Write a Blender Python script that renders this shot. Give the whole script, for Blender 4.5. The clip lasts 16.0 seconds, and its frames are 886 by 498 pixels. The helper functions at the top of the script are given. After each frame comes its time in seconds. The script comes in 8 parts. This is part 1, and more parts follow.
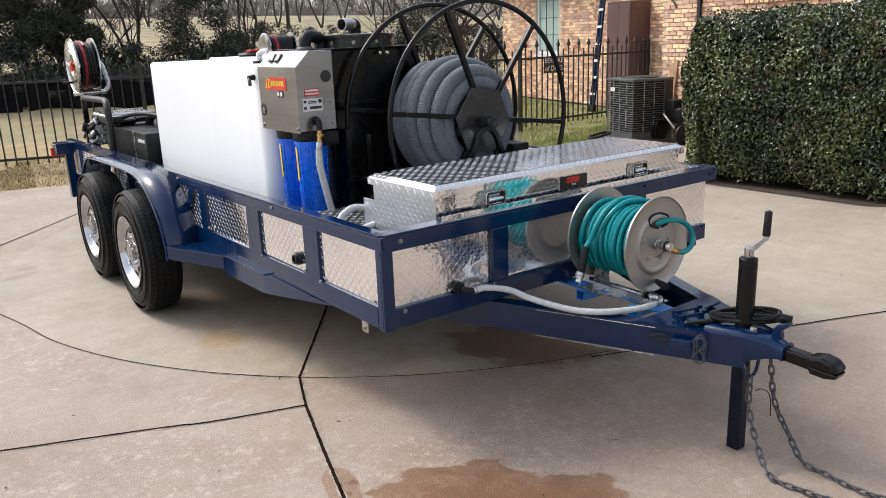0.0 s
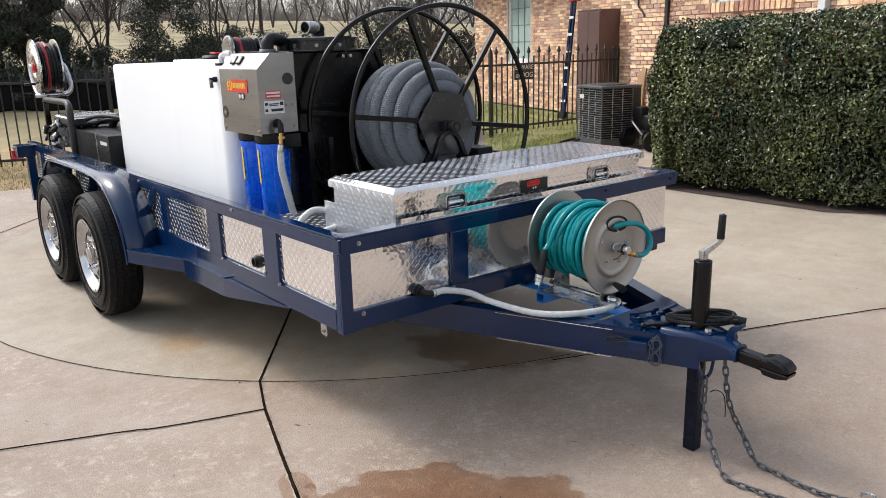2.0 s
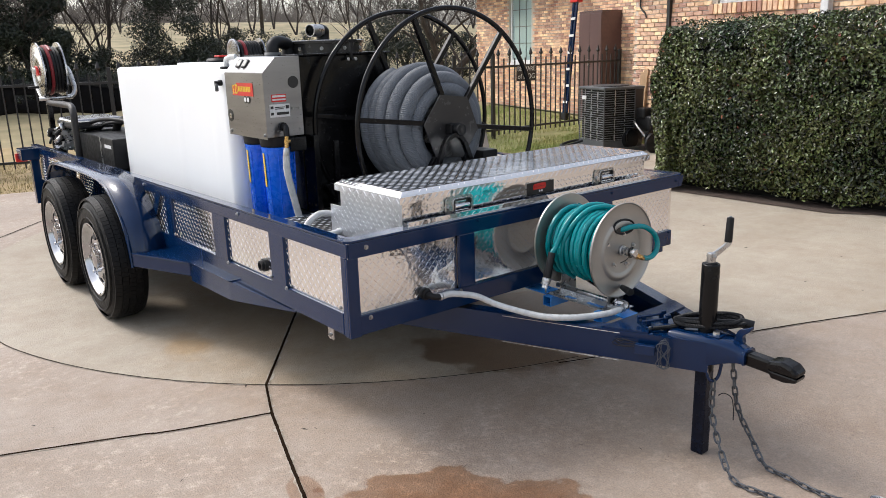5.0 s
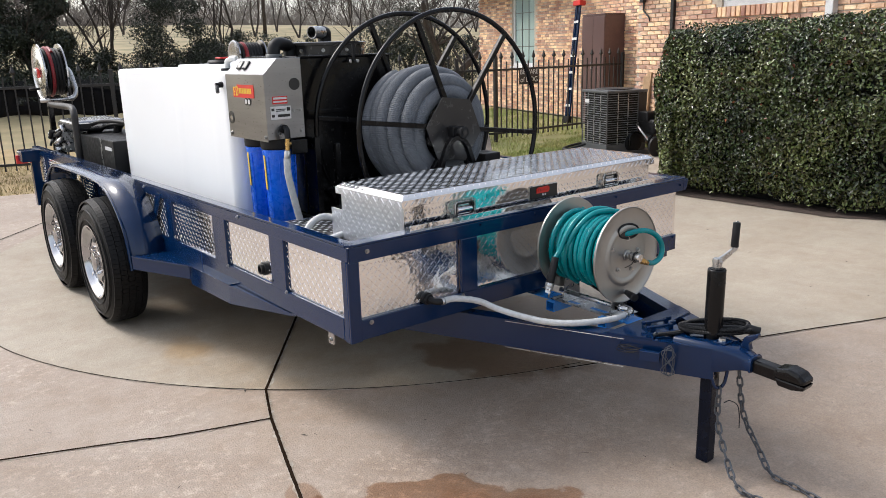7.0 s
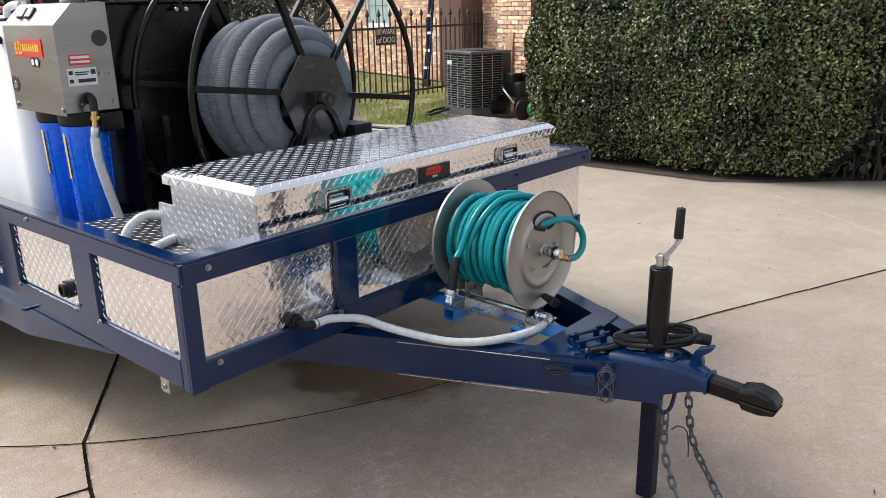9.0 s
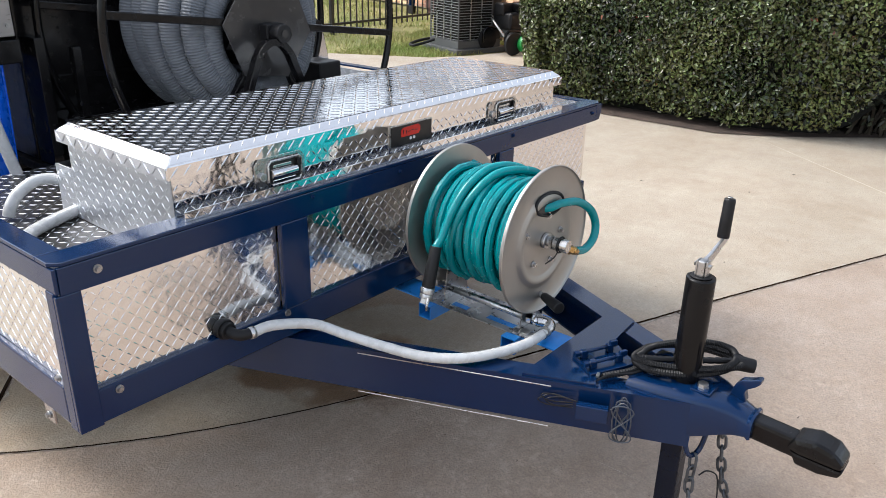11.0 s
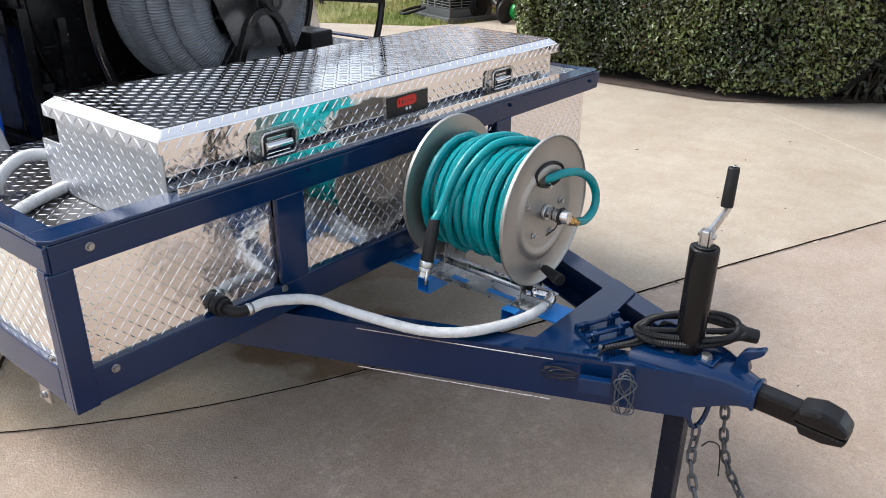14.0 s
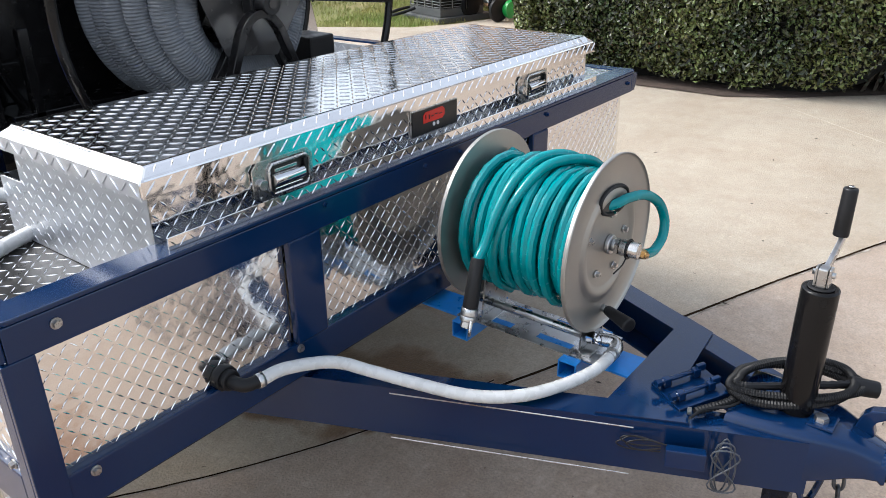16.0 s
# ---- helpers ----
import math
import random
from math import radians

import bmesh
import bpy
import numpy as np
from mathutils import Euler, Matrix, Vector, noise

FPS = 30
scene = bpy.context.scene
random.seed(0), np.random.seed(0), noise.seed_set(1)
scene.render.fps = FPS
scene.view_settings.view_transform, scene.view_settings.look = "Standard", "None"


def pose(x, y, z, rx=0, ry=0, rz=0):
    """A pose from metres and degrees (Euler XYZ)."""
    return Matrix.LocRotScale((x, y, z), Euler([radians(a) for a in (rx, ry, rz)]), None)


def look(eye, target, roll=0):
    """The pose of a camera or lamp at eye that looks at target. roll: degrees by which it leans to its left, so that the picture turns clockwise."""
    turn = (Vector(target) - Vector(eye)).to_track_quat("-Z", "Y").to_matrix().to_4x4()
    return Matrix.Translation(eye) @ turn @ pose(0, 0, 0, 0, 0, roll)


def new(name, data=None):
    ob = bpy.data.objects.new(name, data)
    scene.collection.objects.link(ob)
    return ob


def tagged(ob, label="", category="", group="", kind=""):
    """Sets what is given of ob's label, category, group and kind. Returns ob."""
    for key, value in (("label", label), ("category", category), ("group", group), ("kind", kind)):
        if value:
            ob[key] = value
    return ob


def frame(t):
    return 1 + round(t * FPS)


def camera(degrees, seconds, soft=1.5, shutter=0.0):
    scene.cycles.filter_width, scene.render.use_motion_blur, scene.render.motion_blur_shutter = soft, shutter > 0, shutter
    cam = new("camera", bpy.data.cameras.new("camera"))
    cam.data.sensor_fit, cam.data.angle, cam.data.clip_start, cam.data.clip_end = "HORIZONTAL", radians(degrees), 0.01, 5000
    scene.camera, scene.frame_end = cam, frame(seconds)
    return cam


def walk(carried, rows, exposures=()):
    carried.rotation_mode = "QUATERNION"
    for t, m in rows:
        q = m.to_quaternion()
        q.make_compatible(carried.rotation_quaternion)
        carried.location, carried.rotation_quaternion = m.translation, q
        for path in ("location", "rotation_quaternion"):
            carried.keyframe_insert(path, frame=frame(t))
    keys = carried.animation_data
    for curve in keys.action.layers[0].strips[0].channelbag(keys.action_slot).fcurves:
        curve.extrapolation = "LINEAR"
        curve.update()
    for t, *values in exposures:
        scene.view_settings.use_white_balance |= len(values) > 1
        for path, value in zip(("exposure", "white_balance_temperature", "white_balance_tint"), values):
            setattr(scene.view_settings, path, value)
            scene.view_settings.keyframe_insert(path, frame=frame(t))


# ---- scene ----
cam = camera(59.5, 16.0, 0.7)
PATH = [
    (0, (-1.371, -2.216, 1.46), (-0.224, -0.665, 0.931), -2.1),
    (0.5, (-1.353, -2.226, 1.445), (-0.208, -0.674, 0.917), -2.2),
    (1, (-1.321, -2.234, 1.431), (-0.142, -0.704, 0.908), -1.7),
    (1.5, (-1.308, -2.246, 1.433), (-0.098, -0.74, 0.915), -1.2),
    (2, (-1.33, -2.254, 1.445), (-0.128, -0.741, 0.93), -1.5),
    (2.5, (-1.342, -2.25, 1.453), (-0.139, -0.737, 0.936), -1.5),
    (3, (-1.346, -2.248, 1.458), (-0.147, -0.732, 0.944), -1.7),
    (3.5, (-1.351, -2.245, 1.455), (-0.15, -0.729, 0.947), -1.6),
    (4, (-1.348, -2.241, 1.455), (-0.145, -0.727, 0.944), -1.6),
    (6.5, (-1.336, -2.228, 1.452), (-0.141, -0.708, 0.94), -1.7),
    (7, (-1.322, -2.208, 1.449), (-0.124, -0.688, 0.944), -1.5),
    (7.5, (-1.284, -2.116, 1.431), (-0.082, -0.6, 0.924), -1.4),
    (8, (-1.228, -1.953, 1.419), (0.121, -0.572, 0.897), -0.4),
    (8.5, (-1.11, -1.817, 1.402), (0.338, -0.564, 0.826), -1.2),
    (9, (-0.926, -1.66, 1.387), (0.514, -0.409, 0.788), -1.1),
    (9.2, (-0.869, -1.607, 1.383), (0.568, -0.363, 0.761), -0.5),
    (11.3, (-0.507, -1.302, 1.357), (0.92, -0.138, 0.576), 1.2),
    (11.5, (-0.506, -1.295, 1.352), (0.918, -0.135, 0.561), 1.2),
    (12, (-0.502, -1.297, 1.344), (0.911, -0.138, 0.532), 1.2),
    (12.5, (-0.502, -1.292, 1.348), (0.906, -0.142, 0.513), 1.4),
    (13, (-0.506, -1.287, 1.343), (0.901, -0.144, 0.497), 1.5),
    (13.5, (-0.509, -1.286, 1.347), (0.9, -0.149, 0.497), 1.5),
    (14, (-0.507, -1.292, 1.355), (0.909, -0.153, 0.52), 0.7),
    (14.5, (-0.504, -1.286, 1.356), (0.923, -0.137, 0.554), -0.2),
    (15, (-0.547, -1.244, 1.339), (0.896, -0.105, 0.552), -0.8),
    (15.5, (-0.483, -1.127, 1.325), (0.987, -0.007, 0.558), -1.2),
    (16, (-0.329, -1.005, 1.306), (1.106, 0.111, 0.472), -0.8),
]
walk(cam, [(t, look(eye, target, roll)) for t, eye, target, roll in PATH],
     [(0, 0.80, 6440, 10), (7, 0.79, 6440, 10), (8, 0.77, 6440, 10), (9, 0.96, 6430, 10), (11.3, 1.21, 6330, 9), (14, 1.21, 6330, 9), (16, 1.24, 6260, 8)])

# ---- light ----
world = bpy.data.worlds.new("sky")
scene.world = world
world.use_nodes = True
wn = world.node_tree
sky = wn.nodes.new("ShaderNodeTexSky")
sky.sky_type = "NISHITA"
sky.sun_disc = False
SUN_EL, SUN_AZ = 48.0, 333.0          # degrees; azimuth clockwise from +y
sky.sun_elevation, sky.sun_rotation = radians(SUN_EL), radians(SUN_AZ)
sky.air_density, sky.dust_density, sky.ozone_density = 1.0, 3.0, 1.0
pale = wn.nodes.new("ShaderNodeHueSaturation")      # thin high cloud takes the blue out
pale.inputs["Saturation"].default_value = 0.46
wn.links.new(sky.outputs[0], pale.inputs["Color"])
wn.links.new(pale.outputs[0], wn.nodes["Background"].inputs[0])
wn.nodes["Background"].inputs[1].default_value = 0.168
sun = new("sun", bpy.data.lights.new("sun", "SUN"))
sun.data.energy, sun.data.angle, sun.data.color = 1.02, radians(14.0), (1.0, 0.96, 0.91)
SUN_WAY = Vector((math.sin(radians(SUN_AZ)) * math.cos(radians(SUN_EL)), math.cos(radians(SUN_AZ)) * math.cos(radians(SUN_EL)), math.sin(radians(SUN_EL))))
sun.matrix_world = look(SUN_WAY * 30, (0, 0, 0))

# ---- materials ----


def surf(name, c1, c2=None, scale=6.0, rough=0.6, metal=0.0, bump=0.0, bump_scale=60.0, rough_var=0.1, island=0.0, obj=0.0, coat=0.0, spec=0.5, trans=0.0, stretch=None, fine=None, grain=1.0, bump_detail=6.0):
    """A procedural surface: two-scale colour noise, roughness variation, fine relief."""
    m = bpy.data.materials.new(name)
    m.use_nodes = True
    nt = m.node_tree
    b = nt.nodes["Principled BSDF"]
    b.inputs["Metallic"].default_value = metal
    b.inputs["Coat Weight"].default_value = coat
    b.inputs["Coat Roughness"].default_value = 0.16
    b.inputs["Specular IOR Level"].default_value = spec
    b.inputs["Transmission Weight"].default_value = trans
    tc = nt.nodes.new("ShaderNodeTexCoord")
    src = tc.outputs["Object"]
    if stretch:
        mp = nt.nodes.new("ShaderNodeMapping")
        mp.inputs["Scale"].default_value = stretch
        nt.links.new(src, mp.inputs[0])
        src = mp.outputs[0]
    c2 = c2 or tuple(v * 0.8 for v in c1)

    def noise_at(s, detail=4.0):
        n = nt.nodes.new("ShaderNodeTexNoise")
        n.inputs["Scale"].default_value = s
        n.inputs["Detail"].default_value = detail
        nt.links.new(src, n.inputs["Vector"])
        return n.outputs["Fac"]

    def mix(kind, fac, a, bb):
        n = nt.nodes.new("ShaderNodeMix")
        n.data_type, n.blend_type = "RGBA", kind
        for sock, v in ((n.inputs[0], fac), (n.inputs[6], a), (n.inputs[7], bb)):
            if isinstance(v, (int, float)):
                sock.default_value = v
            elif isinstance(v, tuple):
                sock.default_value = (*v, 1)
            else:
                nt.links.new(v, sock)
        return n.outputs[2]

    def stretch_range(v, lo, hi, a=0.0, bb=1.0):
        n = nt.nodes.new("ShaderNodeMapRange")
        n.inputs[1].default_value, n.inputs[2].default_value, n.inputs[3].default_value, n.inputs[4].default_value = lo, hi, a, bb
        nt.links.new(v, n.inputs[0])
        return n.outputs[0]

    big = noise_at(scale)
    col = mix("MIX", stretch_range(big, 0.35, 0.65), tuple(c1), tuple(c2))
    small = noise_at(scale * (fine or 9.0), 6.0)
    col = mix("MULTIPLY", 1.0, col, mix("MIX", stretch_range(small, 0.3, 0.7), tuple([1 - 0.14 * grain] * 3), tuple([1 + 0.08 * grain] * 3)))
    for amount, node, out in ((island, "ShaderNodeNewGeometry", "Random Per Island"), (obj, "ShaderNodeObjectInfo", "Random")):
        if amount:
            g = nt.nodes.new(node)
            v = stretch_range(g.outputs[out], 0, 1, 1 - amount, 1 + amount)
            hs = nt.nodes.new("ShaderNodeHueSaturation")
            nt.links.new(v, hs.inputs["Value"])
            hv = stretch_range(g.outputs[out], 0, 1, 0.5 - amount * 0.06, 0.5 + amount * 0.04)
            nt.links.new(hv, hs.inputs["Hue"])
            nt.links.new(col, hs.inputs["Color"])
            col = hs.outputs[0]
    nt.links.new(col, b.inputs["Base Color"])
    nt.links.new(stretch_range(small, 0.3, 0.7, max(0.02, rough - rough_var), min(1, rough + rough_var)), b.inputs["Roughness"])
    if bump:
        bp = nt.nodes.new("ShaderNodeBump")
        bp.inputs["Strength"].default_value = bump
        bp.inputs["Distance"].default_value = 0.01
        nt.links.new(noise_at(bump_scale, bump_detail), bp.inputs["Height"])
        nt.links.new(bp.outputs[0], b.inputs["Normal"])
    return m


M = {}
M["navy"] = surf("navy_paint", (0.0015, 0.0162, 0.061), (0.0012, 0.0140, 0.053), 1.5, 0.14, coat=0.14, spec=0.34, bump=0.012, bump_scale=25, grain=0.3, rough_var=0.04)
M["dark_navy"] = surf("dark_navy_paint", (0.0022, 0.0055, 0.017), (0.003, 0.005, 0.012), 3.0, 0.25, spec=0.25, bump=0.01, bump_scale=30)
M["blue"] = surf("bright_blue_paint", (0.014, 0.21, 0.62), (0.012, 0.18, 0.54), 5.0, 0.35, bump=0.02)
M["filter_blue"] = surf("blue_plastic", (0.010, 0.155, 0.86), (0.009, 0.13, 0.76), 5.0, 0.28, grain=0.4)
M["plate"] = surf("polished_tread_plate", (0.90, 0.885, 0.865), (0.86, 0.845, 0.825), 3.0, 0.10, 1.0, bump=0.075, bump_scale=36, bump_detail=1.0, rough_var=0.03, grain=0.3)
M["lid_plate"] = surf("scuffed_tread_plate", (0.60, 0.60, 0.60), (0.54, 0.54, 0.54), 3.0, 0.15, 1.0, bump=0.08, bump_scale=34, bump_detail=1.0, rough_var=0.05, grain=0.3)
M["plate_dull"] = surf("brushed_tread_plate", (0.78, 0.80, 0.84), (0.72, 0.74, 0.78), 3.0, 0.42, 1.0, bump=0.05, bump_scale=20, rough_var=0.05, grain=0.3)
M["deck"] = surf("worn_black_tread_plate", (0.030, 0.029, 0.028), (0.05, 0.047, 0.044), 4.0, 0.34, 0.35, bump=0.05, bump_scale=20, rough_var=0.08)
M["steel"] = surf("stainless_steel", (0.47, 0.465, 0.47), (0.42, 0.415, 0.42), 1.2, 0.22, 1.0, rough_var=0.004, grain=0.02, fine=20, stretch=(1, 1, 14))
M["box_steel"] = surf("brushed_cabinet_steel", (0.335, 0.33, 0.335), (0.265, 0.262, 0.268), 2.2, 0.30, 1.0, rough_var=0.03, grain=0.04, fine=20, stretch=(1, 1, 9))
M["flange"] = surf("brushed_flange_steel", (0.42, 0.405, 0.38), (0.37, 0.36, 0.34), 5.0, 0.50, 1.0, bump=0.015, bump_scale=90, rough_var=0.05, grain=0.4)
M["rim"] = surf("polished_wheel_steel", (0.50, 0.50, 0.515), (0.42, 0.42, 0.435), 5.0, 0.12, 1.0, rough_var=0.05, grain=0.3)
M["chrome_dark"] = surf("dull_chrome", (0.60, 0.585, 0.565), (0.50, 0.49, 0.475), 6.0, 0.26, 1.0, rough_var=0.04, grain=0.3)
M["chrome"] = surf("chrome", (0.66, 0.66, 0.67), (0.60, 0.60, 0.61), 4.0, 0.09, 1.0, rough_var=0.03, grain=0.2)
M["bolt"] = surf("weathered_bolt", (0.40, 0.40, 0.40), (0.3, 0.3, 0.3), 40.0, 0.35, 1.0)
M["zinc"] = surf("zinc_plated_steel", (0.56, 0.56, 0.56), (0.46, 0.46, 0.46), 4.0, 0.3, 1.0)
M["brass"] = surf("brass", (0.65, 0.42, 0.16), (0.5, 0.3, 0.1), 12.0, 0.3, 1.0)
M["black"] = surf("black_paint", (0.0045, 0.0042, 0.0046), (0.0035, 0.0033, 0.0037), 4.0, 0.20, bump=0.004, bump_scale=40, grain=0.5, spec=0.25)
M["black_matte"] = surf("black_plastic", (0.009, 0.009, 0.010), (0.007, 0.007, 0.008), 4.0, 0.48, spec=0.28)
M["rubber"] = surf("tyre_rubber", (0.005, 0.005, 0.0056), (0.008, 0.0078, 0.008), 5.0, 0.5, spec=0.16, bump=0.1, bump_scale=80)
M["hub_plate"] = surf("grey_black_plate", (0.032, 0.031, 0.031), (0.027, 0.026, 0.026), 4.0, 0.20, grain=0.3)
M["white_tank"] = surf("white_polyethylene", (0.89, 0.90, 0.91), (0.86, 0.875, 0.89), 0.8, 0.34, fine=3.0, grain=0.06, rough_var=0.03)
M["white_plastic"] = surf("white_plastic", (0.75, 0.75, 0.74), (0.7, 0.7, 0.69), 5.0, 0.4)
M["green_hose"] = surf("green_rubber_hose", (0.0, 0.225, 0.245), (0.0, 0.165, 0.185), 7.0, 0.20, spec=0.40, bump=0.03, bump_scale=150, grain=0.6)
M["grey_hose"] = surf("grey_vacuum_hose", (0.140, 0.152, 0.170), (0.120, 0.131, 0.148), 5.0, 0.6, spec=0.3)
M["clear_hose"] = surf("milky_hose", (0.56, 0.565, 0.56), (0.49, 0.495, 0.49), 5.0, 0.28, grain=0.3)
M["wire_grey"] = surf("grey_wire", (0.055, 0.062, 0.075), (0.04, 0.046, 0.056), 8.0, 0.35)
M["red"] = surf("red_vinyl", (0.62, 0.02, 0.012), (0.5, 0.015, 0.01), 8.0, 0.4)
M["yellow"] = surf("yellow_vinyl", (0.75, 0.5, 0.03), (0.6, 0.4, 0.03), 8.0, 0.45)
M["label_white"] = surf("white_label", (0.7, 0.7, 0.7), (0.62, 0.62, 0.62), 12.0, 0.4)
M["label_black"] = surf("black_label", (0.012, 0.012, 0.012), None, 12.0, 0.4)
M["red_rubber"] = surf("red_rubber_hose", (0.25, 0.015, 0.02), (0.18, 0.01, 0.015), 8.0, 0.5)
M["green_plastic"] = surf("green_plastic", (0.012, 0.27, 0.05), (0.01, 0.22, 0.04), 8.0, 0.4)
M["galv"] = surf("chain_steel", (0.125, 0.132, 0.145), (0.075, 0.08, 0.09), 30.0, 0.45, 0.8)


def concrete_material():
    m = surf("driveway_concrete", (0.412, 0.366, 0.310), (0.370, 0.328, 0.275), 0.8, 0.8, bump=0.38, bump_scale=150, fine=60.0, grain=0.85)
    nt = m.node_tree
    b = nt.nodes["Principled BSDF"]
    col = b.inputs["Base Color"].links[0].from_socket
    rgh = b.inputs["Roughness"].links[0].from_socket
    tc = nt.nodes.new("ShaderNodeTexCoord")
    wob = nt.nodes.new("ShaderNodeTexNoise")
    wob.inputs["Scale"].default_value, wob.inputs["Detail"].default_value = 5.0, 5.0
    nt.links.new(tc.outputs["Object"], wob.inputs["Vector"])
    fine = nt.nodes.new("ShaderNodeTexNoise")
    fine.inputs["Scale"].default_value, fine.inputs["Detail"].default_value = 150.0, 5.0
    nt.links.new(tc.outputs["Object"], fine.inputs["Vector"])

    def blot(cx, cy, rx, ry, turn, tint, gloss, rag=0.9, soft=0.10):
        mp = nt.nodes.new("ShaderNodeMapping")
        mp.vector_type = "TEXTURE"
        mp.inputs["Location"].default_value = (cx, cy, 0)
        mp.inputs["Rotation"].default_value = (0, 0, radians(turn))
        mp.inputs["Scale"].default_value = (rx, ry, 1)
        nt.links.new(tc.outputs["Object"], mp.inputs[0])
        ln = nt.nodes.new("ShaderNodeVectorMath")
        ln.operation = "LENGTH"
        nt.links.new(mp.outputs[0], ln.inputs[0])
        add = nt.nodes.new("ShaderNodeMath")
        add.operation = "MULTIPLY_ADD"
        add.inputs[1].default_value = rag
        nt.links.new(wob.outputs["Fac"], add.inputs[0])
        nt.links.new(ln.outputs["Value"], add.inputs[2])
        mr = nt.nodes.new("ShaderNodeMapRange")
        for i, v in ((1, 1 + rag / 2 - soft), (2, 1 + rag / 2 + soft), (3, 1.0), (4, 0.0)):
            mr.inputs[i].default_value = v
        nt.links.new(add.outputs[0], mr.inputs[0])
        mx = nt.nodes.new("ShaderNodeMix")
        mx.data_type, mx.blend_type = "RGBA", "MULTIPLY"
        nt.links.new(mr.outputs[0], mx.inputs[0])
        nt.links.new(blot.col, mx.inputs[6])
        mx.inputs[7].default_value = (*tint, 1)
        blot.col = mx.outputs[2]
        if gloss < 0.8:
            mm = nt.nodes.new("ShaderNodeMix")
            nt.links.new(mr.outputs[0], mm.inputs[0])
            nt.links.new(blot.rgh, mm.inputs[2])
            mm.inputs[3].default_value = gloss
            blot.rgh = mm.outputs[0]

    blot.col, blot.rgh = col, rgh
    # spilt water, old stains and broad soft tints
    def ramp(sock, lo, hi, a, bb):
        n = nt.nodes.new("ShaderNodeMapRange")
        for i, v in ((1, lo), (2, hi), (3, a), (4, bb)):
            n.inputs[i].default_value = v
        nt.links.new(sock, n.inputs[0])
        return n.outputs[0]

    def times(a, bb):
        n = nt.nodes.new("ShaderNodeMath")
        n.operation = "MULTIPLY"
        for i, v in enumerate((a, bb)):
            if isinstance(v, float):
                n.inputs[i].default_value = v
            else:
                nt.links.new(v, n.inputs[i])
        return n.outputs[0]

    def tinted(fac, tint):
        n = nt.nodes.new("ShaderNodeMix")
        n.data_type, n.blend_type = "RGBA", "MULTIPLY"
        nt.links.new(fac, n.inputs[0])
        nt.links.new(blot.col, n.inputs[6])
        n.inputs[7].default_value = (*tint, 1)
        blot.col = n.outputs[2]

    def cloud(scale, detail=6.0, rough=0.6):
        n = nt.nodes.new("ShaderNodeTexNoise")
        n.inputs["Scale"].default_value, n.inputs["Detail"].default_value, n.inputs["Roughness"].default_value = scale, detail, rough
        nt.links.new(tc.outputs["Object"], n.inputs["Vector"])
        return n.outputs["Fac"]

    # the pours differ: the round slab and the one beyond the long joint are paler
    off = nt.nodes.new("ShaderNodeVectorMath")
    off.operation = "DISTANCE"
    nt.links.new(tc.outputs["Object"], off.inputs[0])
    off.inputs[1].default_value = (2.025, 2.861, 0)
    side = nt.nodes.new("ShaderNodeVectorMath")
    side.operation = "DOT_PRODUCT"
    nt.links.new(tc.outputs["Object"], side.inputs[0])
    side.inputs[1].default_value = (0.359, 0.933, 0)
    apart = nt.nodes.new("ShaderNodeSeparateXYZ")
    nt.links.new(tc.outputs["Object"], apart.inputs[0])
    beyond = times(ramp(side.outputs["Value"], 0.466, 0.472, 0.0, 1.0), ramp(apart.outputs["X"], 0.8, 0.81, 0.0, 1.0))
    front = times(ramp(off.outputs["Value"], 2.901, 2.907, 0.0, 1.0), ramp(beyond, 0.0, 1.0, 1.0, 0.0))
    tinted(front, (0.955, 0.895, 0.885))
    tinted(ramp(front, 0.0, 1.0, 1.0, 0.0), (1.03, 1.02, 0.985))
    tinted(ramp(cloud(2.2, 8.0, 0.65), 0.42, 0.68, 0.0, 0.8), (0.88, 0.84, 0.80))
    tinted(ramp(cloud(0.9, 7.0, 0.65), 0.50, 0.72, 0.0, 0.8), (0.86, 0.82, 0.79))
    tinted(ramp(cloud(7.5, 9.0, 0.72), 0.40, 0.66, 0.0, 0.9), (0.88, 0.85, 0.82))
    patch = times(ramp(cloud(1.4, 6.0, 0.6), 0.42, 0.60, 0.1, 1.0), ramp(apart.outputs["X"], 0.1, 1.3, 1.0, 0.35))
    chalk = ramp(cloud(19.0, 8.0, 0.70), 0.53, 0.61, 0.0, 1.0)
    tinted(times(times(chalk, patch), ramp(front, 0.0, 1.0, 0.25, 0.95)), (1.32, 1.33, 1.34))
    fleck = ramp(cloud(36.0, 4.0, 0.55), 0.575, 0.635, 0.0, 1.0)
    tinted(times(times(fleck, patch), ramp(front, 0.0, 1.0, 0.3, 0.75)), (1.28, 1.29, 1.30))
    tinted(times(ramp(cloud(17.0, 4.0, 0.55), 0.62, 0.68, 0.0, 1.0), times(patch, 0.7)), (1.22, 1.22, 1.21))
    tinted(ramp(cloud(95.0, 2.0, 0.5), 0.67, 0.74, 0.0, 0.45), (0.70, 0.66, 0.62))
    blot(0.09, -0.53, 0.43, 0.21, -42, (0.70, 0.53, 0.41), 0.42, 2.1, 0.03)
    blot(0.14, -0.57, 0.30, 0.13, -42, (0.86, 0.77, 0.69), 0.4, 1.9, 0.10)
    blot(-0.30, -0.16, 0.055, 0.17, -18, (0.74, 0.60, 0.50), 0.45, 1.6, 0.05)
    blot(1.01, 0.36, 0.38, 0.21, -60, (0.52, 0.40, 0.31), 0.45, 1.8, 0.12)
